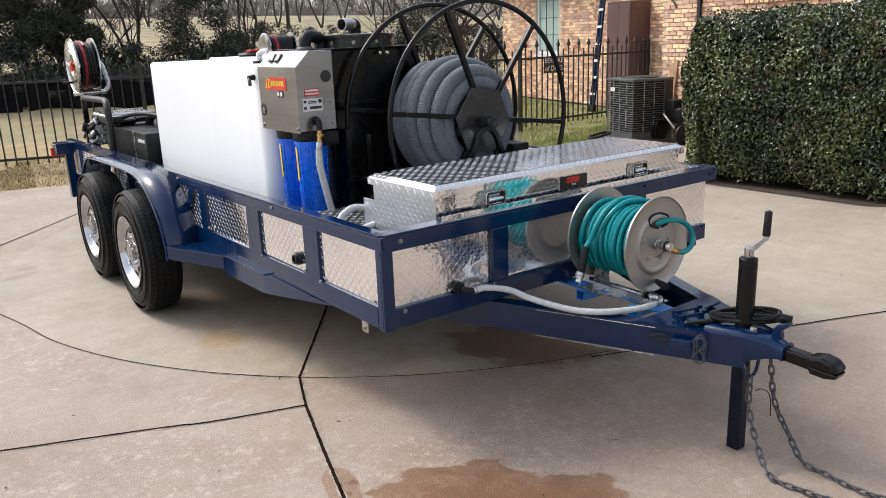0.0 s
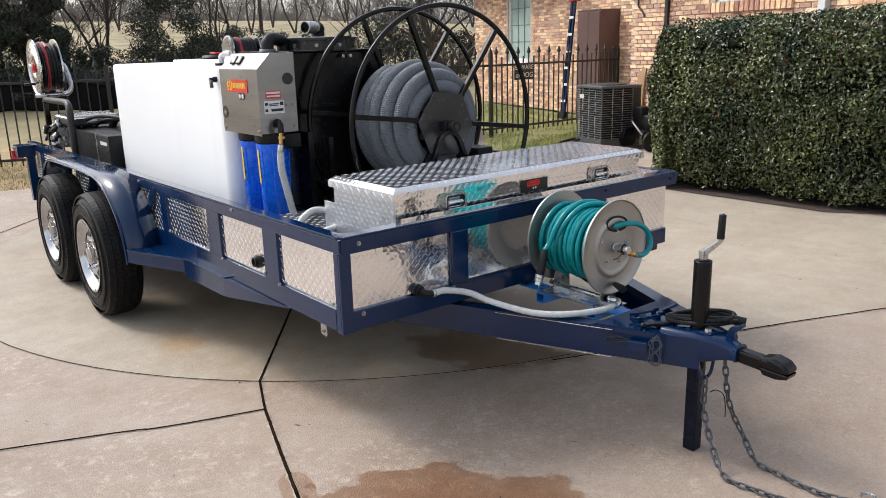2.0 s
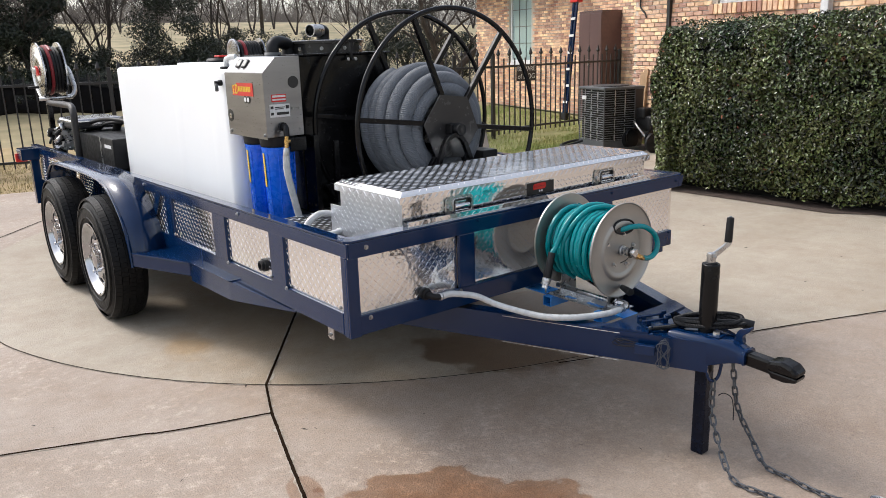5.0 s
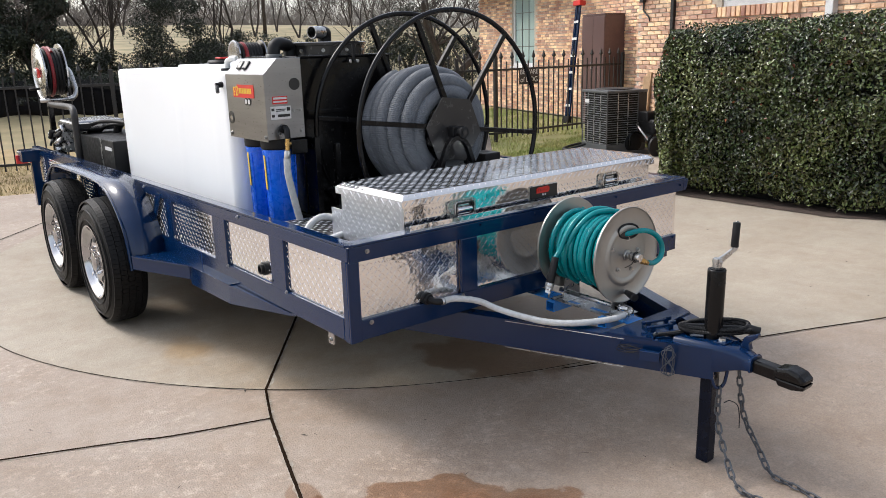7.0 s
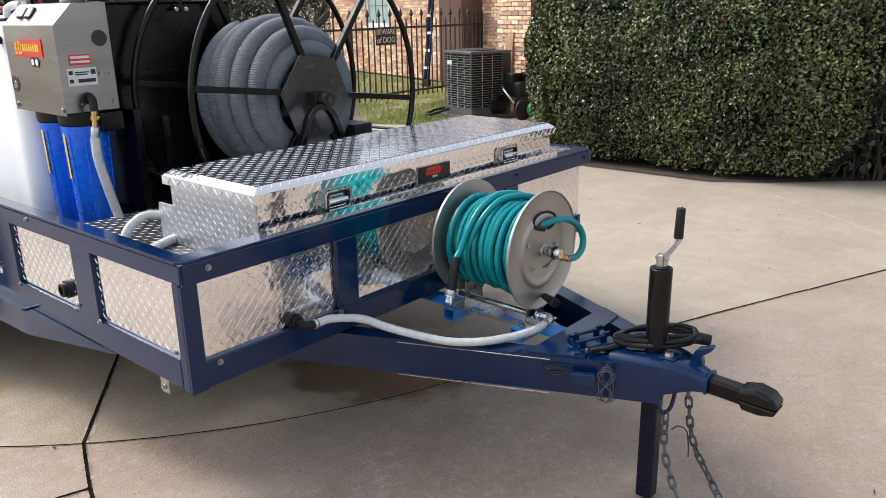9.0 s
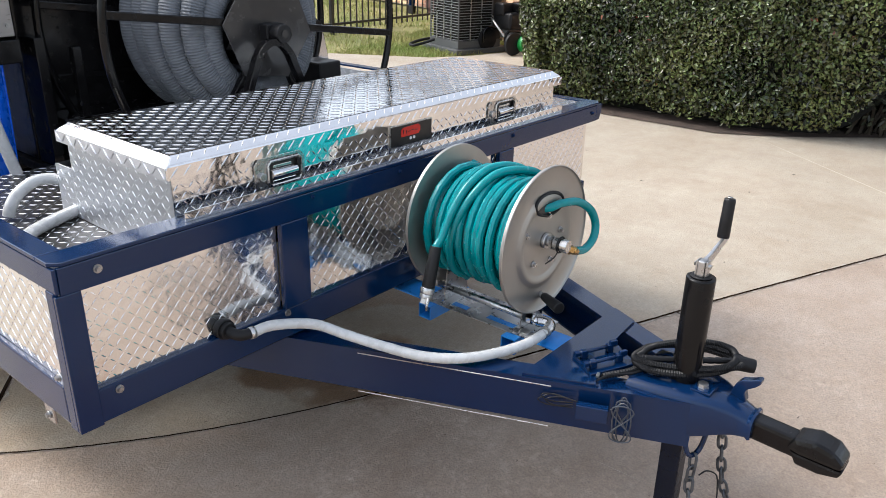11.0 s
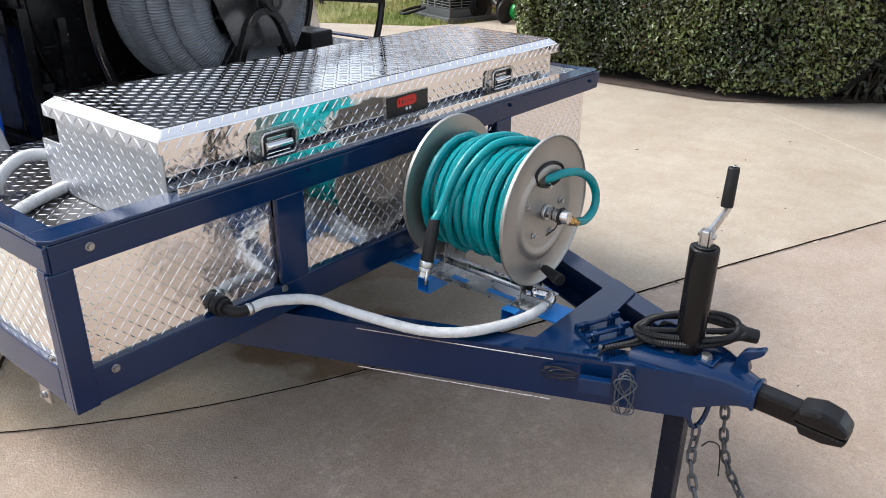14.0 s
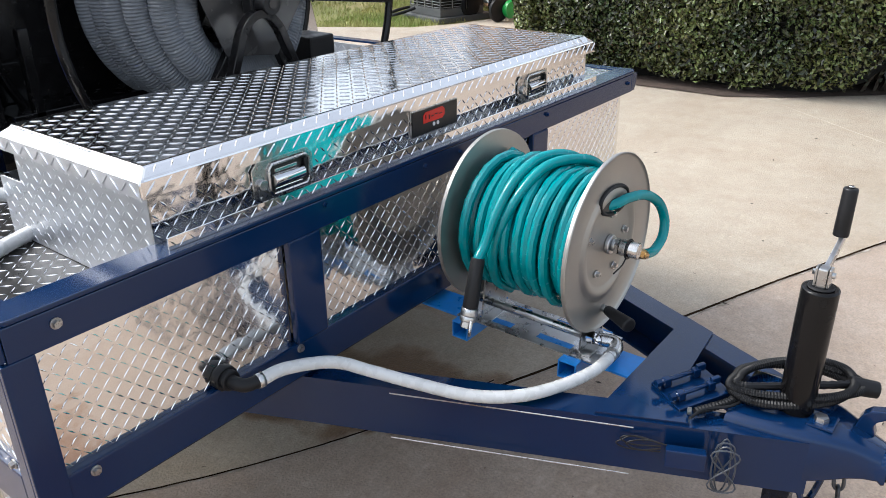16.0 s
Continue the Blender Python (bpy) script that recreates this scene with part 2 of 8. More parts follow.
    blot(1.55, 0.75, 0.45, 0.25, -35, (0.66, 0.54, 0.44), 0.5, 1.8, 0.12)
    blot(0.55, 1.9, 0.5, 1.3, -20, (0.90, 0.82, 0.72), 0.8, 1.3, 0.5)
    blot(-0.07, 1.46, 0.10, 0.16, -20, (0.94, 0.80, 0.62), 0.8, 1.3, 0.4)
    blot(-0.62, 3.70, 0.07, 0.05, 0, (0.84, 0.82, 0.80), 0.7, 0.8, 0.1)
    blot(-0.68, 3.52, 0.13, 0.05, 20, (0.84, 0.82, 0.80), 0.7, 0.8, 0.1)
    blot(-0.90, 3.62, 0.07, 0.05, 0, (0.84, 0.82, 0.80), 0.7, 0.8, 0.1)
    # broad soft tints: warmer in front, one paler and one darker further right
    blot(0.95, -0.55, 1.25, 0.9, -30, (1.0, 0.965, 0.93), 0.8, 1.2, 0.5)
    blot(3.4, 0.6, 1.3, 1.9, 10, (1.06, 1.05, 1.03), 0.8, 1.6, 0.6)
    blot(1.9, -1.0, 1.5, 1.2, -20, (0.90, 0.90, 0.90), 0.8, 1.6, 0.7)
    # salt-and-pepper grain
    gr = nt.nodes.new("ShaderNodeMapRange")
    for i, v in ((1, 0.33), (2, 0.67), (3, 0.86), (4, 1.10)):
        gr.inputs[i].default_value = v
    nt.links.new(fine.outputs["Fac"], gr.inputs[0])
    mx = nt.nodes.new("ShaderNodeMix")
    mx.data_type, mx.blend_type = "RGBA", "MULTIPLY"
    mx.inputs[0].default_value = 1.0
    nt.links.new(blot.col, mx.inputs[6])
    nt.links.new(gr.outputs[0], mx.inputs[7])
    col = mx.outputs[2]
    # sparse dark pits and pale scuffs
    for scale, lo, hi, tint in ((26.0, 0.050, 0.085, (0.42, 0.36, 0.30)), (9.0, 0.030, 0.045, (0.30, 0.26, 0.22)), (15.0, 0.045, 0.08, (1.35, 1.34, 1.32))):
        vo = nt.nodes.new("ShaderNodeTexVoronoi")
        vo.inputs["Scale"].default_value = scale
        jig = nt.nodes.new("ShaderNodeVectorMath")
        jig.operation = "MULTIPLY_ADD"
        jig.inputs[1].default_value = (0.02, 0.02, 0.02)
        nt.links.new(fine.outputs["Color"], jig.inputs[0])
        nt.links.new(tc.outputs["Object"], jig.inputs[2])
        nt.links.new(jig.outputs[0], vo.inputs["Vector"])
        mr = nt.nodes.new("ShaderNodeMapRange")
        for i, v in ((1, lo), (2, hi), (3, 1.0), (4, 0.0)):
            mr.inputs[i].default_value = v
        nt.links.new(vo.outputs["Distance"], mr.inputs[0])
        gate = nt.nodes.new("ShaderNodeMapRange")
        for i, v in ((1, 0.40), (2, 0.62), (3, 0.0), (4, 0.75)):
            gate.inputs[i].default_value = v
        nt.links.new(vo.outputs["Color"], gate.inputs[0])
        both = nt.nodes.new("ShaderNodeMath")
        both.operation = "MULTIPLY"
        nt.links.new(mr.outputs[0], both.inputs[0])
        nt.links.new(gate.outputs[0], both.inputs[1])
        mx = nt.nodes.new("ShaderNodeMix")
        mx.data_type, mx.blend_type = "RGBA", "MULTIPLY"
        nt.links.new(both.outputs[0], mx.inputs[0])
        nt.links.new(col, mx.inputs[6])
        mx.inputs[7].default_value = (*tint, 1)
        col = mx.outputs[2]
    nt.links.new(col, b.inputs["Base Color"])
    nt.links.new(blot.rgh, b.inputs["Roughness"])
    return m


M["concrete"] = concrete_material()
M["joint_edge"] = surf("chipped_concrete_edge", (0.44, 0.39, 0.33), (0.30, 0.25, 0.20), 30.0, 0.9, bump=0.5, bump_scale=90)
M["joint"] = surf("joint_filler", (0.010, 0.006, 0.004), (0.028, 0.018, 0.012), 8.0, 0.95, bump=0.4, bump_scale=60, spec=0.0)
M["lawn"] = surf("lawn_soil", (0.17, 0.19, 0.06), (0.29, 0.25, 0.11), 1.2, 0.95, bump=0.5, bump_scale=40)
M["field"] = surf("dry_field", (0.34, 0.275, 0.155), (0.19, 0.165, 0.085), 0.7, 0.95, bump=0.4, bump_scale=8, fine=16)
M["grass_blade"] = surf("grass_blades", (0.17, 0.235, 0.045), (0.33, 0.31, 0.105), 1.3, 0.7, island=0.3)
M["straw"] = surf("straw_lawn", (0.38, 0.275, 0.145), (0.26, 0.20, 0.09), 1.4, 0.95, bump=0.5, bump_scale=40)
M["straw_blade"] = surf("straw_blades", (0.30, 0.225, 0.10), (0.20, 0.17, 0.06), 1.3, 0.8, island=0.3)
M["leaf"] = surf("hedge_leaves", (0.023, 0.038, 0.012), (0.124, 0.140, 0.047), 1.6, 0.26, spec=0.55, island=0.85, rough_var=0.08)
M["leaf_red"] = surf("red_leaves", (0.24, 0.055, 0.03), (0.16, 0.07, 0.03), 1.6, 0.4, island=0.4)
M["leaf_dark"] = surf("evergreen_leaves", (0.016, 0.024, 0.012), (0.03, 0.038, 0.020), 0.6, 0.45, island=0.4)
M["twig"] = surf("twigs", (0.06, 0.045, 0.03), (0.035, 0.028, 0.02), 6.0, 0.85)
M["bark"] = surf("bark", (0.075, 0.06, 0.05), (0.045, 0.037, 0.032), 5.0, 0.9, bump=0.5, bump_scale=20)
# bark colour paled to grey-brown, with the distance haze mixed in
M["hazed_twig"] = surf("hazed_twigs", (0.17, 0.145, 0.13), (0.22, 0.195, 0.175), 0.05, 0.95)
M["netting"] = surf("black_netting", (0.006, 0.006, 0.007), (0.010, 0.010, 0.010), 3.0, 0.8, bump=0.3, bump_scale=120, spec=0.1)
M["brick"] = surf("brick", (0.60, 0.35, 0.22), (0.76, 0.54, 0.37), 2.5, 0.85, bump=0.6, bump_scale=50, island=0.42)
M["brick_part"] = surf("brick_piece", (0.60, 0.35, 0.22), (0.76, 0.54, 0.37), 2.5, 0.85, bump=0.6, bump_scale=50, obj=0.42)
M["mortar"] = surf("mortar", (0.58, 0.51, 0.43), (0.46, 0.40, 0.33), 6.0, 0.95, bump=0.4, bump_scale=60)
M["soil"] = surf("bed_soil", (0.075, 0.05, 0.038), (0.05, 0.035, 0.027), 5.0, 0.95, bump=0.6, bump_scale=30)
M["brown"] = surf("brown_locker_paint", (0.12, 0.066, 0.06), (0.10, 0.056, 0.052), 2.0, 0.4)
M["iron"] = surf("black_iron", (0.012, 0.011, 0.011), (0.02, 0.017, 0.015), 8.0, 0.5)
M["ac_grey"] = surf("grey_sheet_metal", (0.085, 0.09, 0.092), (0.07, 0.074, 0.076), 5.0, 0.5)
M["roof"] = surf("asphalt_shingles", (0.13, 0.115, 0.105), (0.1, 0.09, 0.085), 3.0, 0.9, bump=0.5, bump_scale=10)
M["far_wall"] = surf("far_brick", (0.30, 0.20, 0.16), (0.25, 0.17, 0.14), 2.0, 0.9)
# near-black: the shade inside hedge, shrubs and air conditioner as a colour
M["core"] = surf("inner_shade", (0.007, 0.007, 0.005), (0.005, 0.005, 0.004), 9.0, 0.95, bump=0.8, bump_scale=30)
M["bin"] = surf("dark_green_plastic", (0.01, 0.022, 0.014), (0.008, 0.018, 0.012), 3.0, 0.5)
M["louvre"] = surf("grey_louvre_paint", (0.26, 0.268, 0.27), (0.22, 0.228, 0.23), 5.0, 0.5)
M["wood"] = surf("raw_timber", (0.42, 0.27, 0.15), (0.34, 0.21, 0.11), 6.0, 0.7)


def glass_material():
    m = bpy.data.materials.new("window_glass")
    m.use_nodes = True
    b = m.node_tree.nodes["Principled BSDF"]
    b.inputs["Base Color"].default_value = (0.42, 0.56, 0.56, 1)
    b.inputs["Roughness"].default_value = 0.06
    b.inputs["Specular IOR Level"].default_value = 0.8
    b.inputs["Metallic"].default_value = 0.35
    return m


M["glass"] = glass_material()

# ---- mesh helpers ----


def mesh_ob(name, me, material, parent=None, label="", smooth=False):
    me.materials.append(M[material] if isinstance(material, str) else material)
    if smooth:
        me.polygons.foreach_set("use_smooth", [True] * len(me.polygons))
        me.set_sharp_from_angle(angle=radians(38))
    ob = new(name, me)
    if parent is not None:
        ob.parent = parent
    if label:
        ob["label"] = label
    return ob


def part(name, bm, material, parent, label="", smooth=False):
    me = bpy.data.meshes.new(name)
    bm.to_mesh(me)
    bm.free()
    return mesh_ob(name, me, material, parent, label, smooth)


def data_part(name, verts, faces, material, parent, label="", smooth=False):
    me = bpy.data.meshes.new(name)
    me.from_pydata([tuple(v) for v in verts], [], [tuple(f) for f in faces])
    me.update()
    return mesh_ob(name, me, material, parent, label, smooth)


def thing(name, label, category, group="", kind="", at=(0, 0, 0)):
    e = new(name)
    e.location = at
    e.empty_display_size = 0.1
    return tagged(e, label, category, group, kind)


def box_bm(x0, x1, y0, y1, z0, z1, bevel=0.004, bm=None, m=None, segs=2):
    own = bmesh.new()
    bmesh.ops.create_cube(own, size=1)
    for v in own.verts:
        v.co = Vector(((x0 + x1) / 2 + v.co.x * (x1 - x0), (y0 + y1) / 2 + v.co.y * (y1 - y0), (z0 + z1) / 2 + v.co.z * (z1 - z0)))
    if bevel:
        bevel = min(bevel, 0.45 * min(abs(x1 - x0), abs(y1 - y0), abs(z1 - z0)))
        bmesh.ops.bevel(own, geom=own.edges[:], offset=bevel, segments=segs, affect="EDGES", profile=0.6)
    if m is not None:
        own.transform(m)
    return join_bm(bm, own)


def join_bm(bm, own):
    if bm is None:
        return own
    me = bpy.data.meshes.new("tmp")
    own.to_mesh(me)
    own.free()
    bm.from_mesh(me)
    bpy.data.meshes.remove(me)
    return bm


def cyl_bm(p, q, r1, r2=None, seg=20, bm=None, bevel=0.0):
    """A (tapered) cylinder from p to q."""
    p, q = Vector(p), Vector(q)
    own = bmesh.new()
    bmesh.ops.create_cone(own, cap_ends=True, segments=seg, radius1=r1, radius2=r1 if r2 is None else r2, depth=(q - p).length)
    if bevel:
        rim = [e for e in own.edges if abs(e.verts[0].co.z - e.verts[1].co.z) < 1e-6 and e.is_manifold]
        bmesh.ops.bevel(own, geom=rim, offset=bevel, segments=2, affect="EDGES", profile=0.6)
    if seg >= 10:
        for f in own.faces:
            f.smooth = len(f.verts) <= 4
    own.transform(Matrix.Translation((p + q) / 2) @ (q - p).to_track_quat("Z", "Y").to_matrix().to_4x4())
    return join_bm(bm, own)


def curve_through(points, n=8):
    """Catmull-Rom through the points."""
    P = [Vector(p) for p in points]
    P = [P[0] * 2 - P[1]] + P + [P[-1] * 2 - P[-2]]
    out = []
    for i in range(1, len(P) - 2):
        for k in range(n):
            t = k / n
            a, b, c, d = P[i - 1], P[i], P[i + 1], P[i + 2]
            out.append(0.5 * (2 * b + (c - a) * t + (2 * a - 5 * b + 4 * c - d) * t * t + (3 * b - a - 3 * c + d) * t ** 3))
    out.append(P[-2])
    return out


def tube_data(path, radius, seg=10, closed=False, radii=None):
    path = [Vector(p) for p in path]
    n = len(path)
    verts, faces = [], []
    up = None
    for i, p in enumerate(path):
        a = path[(i - 1) % n] if closed or i else path[0]
        b = path[(i + 1) % n] if closed or i < n - 1 else path[-1]
        d = (b - a).normalized()
        if up is None:
            up = d.orthogonal().normalized()
        up = (up - d * up.dot(d)).normalized()
        side = d.cross(up)
        r = radii[i] if radii else radius
        for k in range(seg):
            w = 2 * math.pi * k / seg
            verts.append(p + (up * math.cos(w) + side * math.sin(w)) * r)
    for i in range(n if closed else n - 1):
        for k in range(seg):
            a, b = i * seg + k, i * seg + (k + 1) % seg
            c, d = ((i + 1) % n) * seg + (k + 1) % seg, ((i + 1) % n) * seg + k
            faces.append((a, b, c, d))
    if not closed:
        faces.append(tuple(range(seg - 1, -1, -1)))
        faces.append(tuple(range((n - 1) * seg, n * seg)))
    return verts, faces


def tube(name, path, radius, material, parent, label="", seg=10, closed=False, radii=None):
    v, f = tube_data(path, radius, seg, closed, radii)
    return data_part(name, v, f, material, parent, label, True)


def prism(name, outline, axis, a0, a1, material, parent, label="", bevel=0.0):
    """A flat outline of (u, v) pushed from a0 to a1 along axis; u, v are the two other axes in order."""
    bm = bmesh.new()

    def at(u, v, w):
        c = [u, v]
        c.insert("xyz".index(axis), w)
        return c
    lo = [bm.verts.new(at(u, v, a0)) for u, v in outline]
    hi = [bm.verts.new(at(u, v, a1)) for u, v in outline]
    n = len(lo)
    bm.faces.new(lo)
    bm.faces.new(hi[::-1])
    for i in range(n):
        bm.faces.new((lo[i], hi[i], hi[(i + 1) % n], lo[(i + 1) % n]))
    bmesh.ops.recalc_face_normals(bm, faces=bm.faces[:])
    if bevel:
        bmesh.ops.bevel(bm, geom=bm.edges[:], offset=bevel, segments=2, affect="EDGES", profile=0.6)
    return part(name, bm, material, parent, label)


def lathe(name, profile, centre, axis, material, parent, label="", seg=40, smooth=True):
    """profile: (distance along axis, radius)."""
    centre, axis = Vector(centre), Vector(axis).normalized()
    up = axis.orthogonal().normalized()
    side = axis.cross(up)
    verts, faces = [], []
    for s, r in profile:
        for k in range(seg):
            w = 2 * math.pi * k / seg
            verts.append(centre + axis * s + (up * math.cos(w) + side * math.sin(w)) * r)
    for i in range(len(profile) - 1):
        for k in range(seg):
            k2 = (k + 1) % seg
            faces.append((i * seg + k, i * seg + k2, (i + 1) * seg + k2, (i + 1) * seg + k))
    ob = data_part(name, verts, faces, material, parent, label, smooth)
    return ob


PITCH = 0.0232


def tread_sheet(name, origin, u, v, lu, lv, thick, material, parent, label="", pitch=PITCH, size=1.0, keep=None, slim=1.0, one_way=False, high=1.0):
    """A sheet of tread plate: a slab with raised lugs, lean alternating by cell. u x v points out of the patterned face."""
    o, u, v = Vector(origin), Vector(u).normalized(), Vector(v).normalized()
    w = u.cross(v)
    verts = [o + u * a * lu + v * b * lv - w * c * thick for c in (0, 1) for a, b in ((0, 0), (1, 0), (1, 1), (0, 1))]
    faces = [(0, 1, 2, 3), (7, 6, 5, 4), (0, 4, 5, 1), (1, 5, 6, 2), (2, 6, 7, 3), (3, 7, 4, 0)]
    L, B, Hh = 0.0136 * size, 0.00185 * size * slim, 0.0016 * size * high
    i = 0
    a = pitch * 0.5
    while a < lu - 0.008:
        b, j = pitch * 0.5, 0
        while b < lv - 0.008:
            s = 1 if one_way or (i + j) % 2 else -1
            d = (u + v * s) * 0.7071
            e = (v - u * s) * 0.7071
            c = o + u * a + v * b
            lim = min(a, lu - a, b, lv - b)
            k = min(1.0, lim * 1.35 / L)
            if keep is None or keep(a, b):
                n = len(verts)
                verts += [c - d * L * k, c + d * L * k, c - e * B, c + e * B, c - d * L * 0.72 * k + w * Hh, c + d * L * 0.72 * k + w * Hh]
                faces += [(n, n + 2, n + 4), (n, n + 4, n + 3), (n + 1, n + 5, n + 2), (n + 1, n + 3, n + 5), (n + 4, n + 2, n + 5), (n + 4, n + 5, n + 3)]
            b += pitch
            j += 1
        a += pitch
        i += 1
    return data_part(name, verts, faces, material, parent, label)


def bolt(parent, at, way, r=0.0065, name="bolt", h=0.008, material="bolt"):
    a, w = Vector(at), Vector(way).normalized()
    bm = cyl_bm(a, a + w * h * 0.35, r * 1.35, seg=12)
    cyl_bm(a + w * h * 0.35, a + w * h, r, r * 0.9, seg=6, bm=bm)
    return part(name, bm, material, parent)


def bars_label(parent, at, u, v, rows, material, name="lettering", lift=0.0012):
    """Unreadable lines of writing as plain bars: rows of (u0, u1, v0, v1) in metres on the plane."""
    o, u, v = Vector(at), Vector(u).normalized(), Vector(v).normalized()
    w = u.cross(v)
    verts, faces = [], []
    for u0, u1, v0, v1 in rows:
        n = len(verts)
        verts += [o + u * a + v * b + w * c for c in (lift, 0) for a, b in ((u0, v0), (u1, v0), (u1, v1), (u0, v1))]
        faces += [(n, n + 1, n + 2, n + 3), (n, n + 4, n + 5, n + 1), (n + 1, n + 5, n + 6, n + 2), (n + 2, n + 6, n + 7, n + 3), (n + 3, n + 7, n + 4, n)]
    return data_part(name, verts, faces, material, parent)


def wording(text, at, u, v, size, material, parent, name="lettering"):
    """Readable words as thin raised letters."""
    cu = bpy.data.curves.new(name, "FONT")
    cu.body, cu.size, cu.extrude, cu.align_x, cu.align_y = text, size, 0.0008, "CENTER", "CENTER"
    tmp = new("tmp_text", cu)
    me = bpy.data.meshes.new_from_object(tmp.evaluated_get(bpy.context.evaluated_depsgraph_get()))
    bpy.data.objects.remove(tmp)
    u, v = Vector(u).normalized(), Vector(v).normalized()
    w = u.cross(v)
    me.transform(Matrix(((u.x, v.x, w.x, at[0]), (u.y, v.y, w.y, at[1]), (u.z, v.z, w.z, at[2]), (0, 0, 0, 1))))
    return mesh_ob(name, me, material, parent)


# ---- ground ----


def gz(x, y):
    """Height of the driveway: a slight fall towards the front."""
    d = math.hypot(x - 1.1, y + 1.1)
    t = max(0.0, 1 - d / 1.5)
    return -0.03 * t * t * (3 - 2 * t)


def terrain(x, y):
    d = max(0.0, (y - 13.0) + 0.15 * (x - 4))
    if x > 50:
        d *= max(0.0, 1 - (x - 50) / 60)
    return min(d, 70) * 0.062 + max(0, d - 70) * 0.02 + 0.25 * noise.noise((x * 0.06, y * 0.06, 0)) * min(1, d / 10)


def ground_sheet():
    """The lawn and field as one sheet to the horizon, a little below the driveway near by."""
    xs = [-600, -300, -160, -90, -60, -40, -28, -20, -14, -10] + [-7 + 1.2 * i for i in range(26)] + [26, 30, 36, 44, 55, 75, 110, 180, 320, 600]
    ys = [-400, -200, -100, -50, -25, -12, -6, -2, 1, 4, 6, 8, 9.5, 11, 12, 13, 14, 15.5, 17, 19, 22, 25, 28, 32, 36, 41, 46, 52, 60, 70, 80, 90, 105, 125, 160, 220, 320, 500, 800]
    verts = [(x, y, terrain(x, y) - 0.04) for y in ys for x in xs]
    n = len(xs)
    faces = [(j * n + i, j * n + i + 1, (j + 1) * n + i + 1, (j + 1) * n + i) for j in range(len(ys) - 1) for i in range(n - 1)]
    ob = data_part("ground", verts, faces, "field", None, smooth=True)
    return tagged(ob, "dry winter grass field rising towards far houses", "ground", kind="structure")


ground_sheet()


def driveway():
    """Concrete apron: fine near the trailer, one polygon outline."""
    edge = [(-14, 8.6), (-4, 8.1), (0.1, 7.28), (5.66, 5.5), (6.25, 4.5), (6.7, 4.25), (7.9, 4.0), (7.9, 3.4), (6.4, 3.0), (5.3, 2.75), (5.12, 2.2), (5.1, 1.2), (5.25, 0.5), (5.9, -0.35), (7.4, -1.6), (12, -4), (16, -16), (-14, -16)]
    bm = bmesh.new()
    f = bm.faces.new([bm.verts.new((x, y, 0)) for x, y in edge])
    for k in range(-13, 24):
        for axis in (0, 1):
            no = [(1, 0, 0), (0, 1, 0)][axis]
            co = (k * 0.2, 0, 0) if axis == 0 else (0, k * 0.2 - 0.6, 0)
            bmesh.ops.bisect_plane(bm, geom=bm.verts[:] + bm.edges[:] + bm.faces[:], plane_co=co, plane_no=no)
    bmesh.ops.triangulate(bm, faces=[q for q in bm.faces if len(q.verts) > 4])
    for v in bm.verts:
        v.co.z = gz(v.co.x, v.co.y)
    bmesh.ops.recalc_face_normals(bm, faces=bm.faces[:])
    if sum(q.normal.z * q.calc_area() for q in bm.faces) < 0:
        bmesh.ops.reverse_faces(bm, faces=bm.faces[:])
    ob = part("driveway", bm, "concrete", None)
    tagged(ob, "stained tan concrete driveway with dark expansion joints", "driveway", kind="structure")
    rim = edge[1:14]
    skirt = [(x, y, 0.0) for x, y in rim] + [(x, y, -0.12) for x, y in rim]
    n = len(rim)
    data_part("slab_edge", skirt, [(i, i + 1, n + i + 1, n + i) for i in range(n - 1)], "mortar", ob)
    return ob


drive = driveway()


def joint(path, width, n=40, material="joint", label="dark filled expansion joint"):
    rnd = random.Random(len(path) * 7 + int(path[0][0] * 100))
    P = curve_through([(x, y, 0) for x, y in path], n) if len(path) > 2 else [Vector((*path[0], 0)).lerp(Vector((*path[1], 0)), k / n) for k in range(n + 1)]
    verts, faces = [], []
    for i, p in enumerate(P):
        d = (P[min(i + 1, len(P) - 1)] - P[max(i - 1, 0)]).normalized()
        s = Vector((-d.y, d.x, 0))
        p = p + s * rnd.uniform(-0.0008, 0.0008)
        for k in (-1, 1):
            q = p + s * k * width * rnd.uniform(0.46, 0.54)
            verts.append((q.x, q.y, gz(q.x, q.y) + 0.003))
        if i:
            faces.append((2 * i - 2, 2 * i - 1, 2 * i + 1, 2 * i))
    data_part("expansion_joint", verts, faces, material, drive, label)
    if material == "joint" and width > 0.004:
        # crumbled rim beside the gap
        verts, faces = [], []
        for i, p in enumerate(P):
            d = (P[min(i + 1, len(P) - 1)] - P[max(i - 1, 0)]).normalized()
            s = Vector((-d.y, d.x, 0))
            for k in (-1, 1):
                q = p + s * k * width * (0.62 + 1.1 * rnd.random() ** 3)
                verts.append((q.x, q.y, gz(q.x, q.y) + 0.0015))
            if i:
                faces.append((2 * i - 2, 2 * i - 1, 2 * i + 1, 2 * i))
        data_part("joint_rim", verts, faces, "joint_edge", drive, "pale crumbled joint rim")


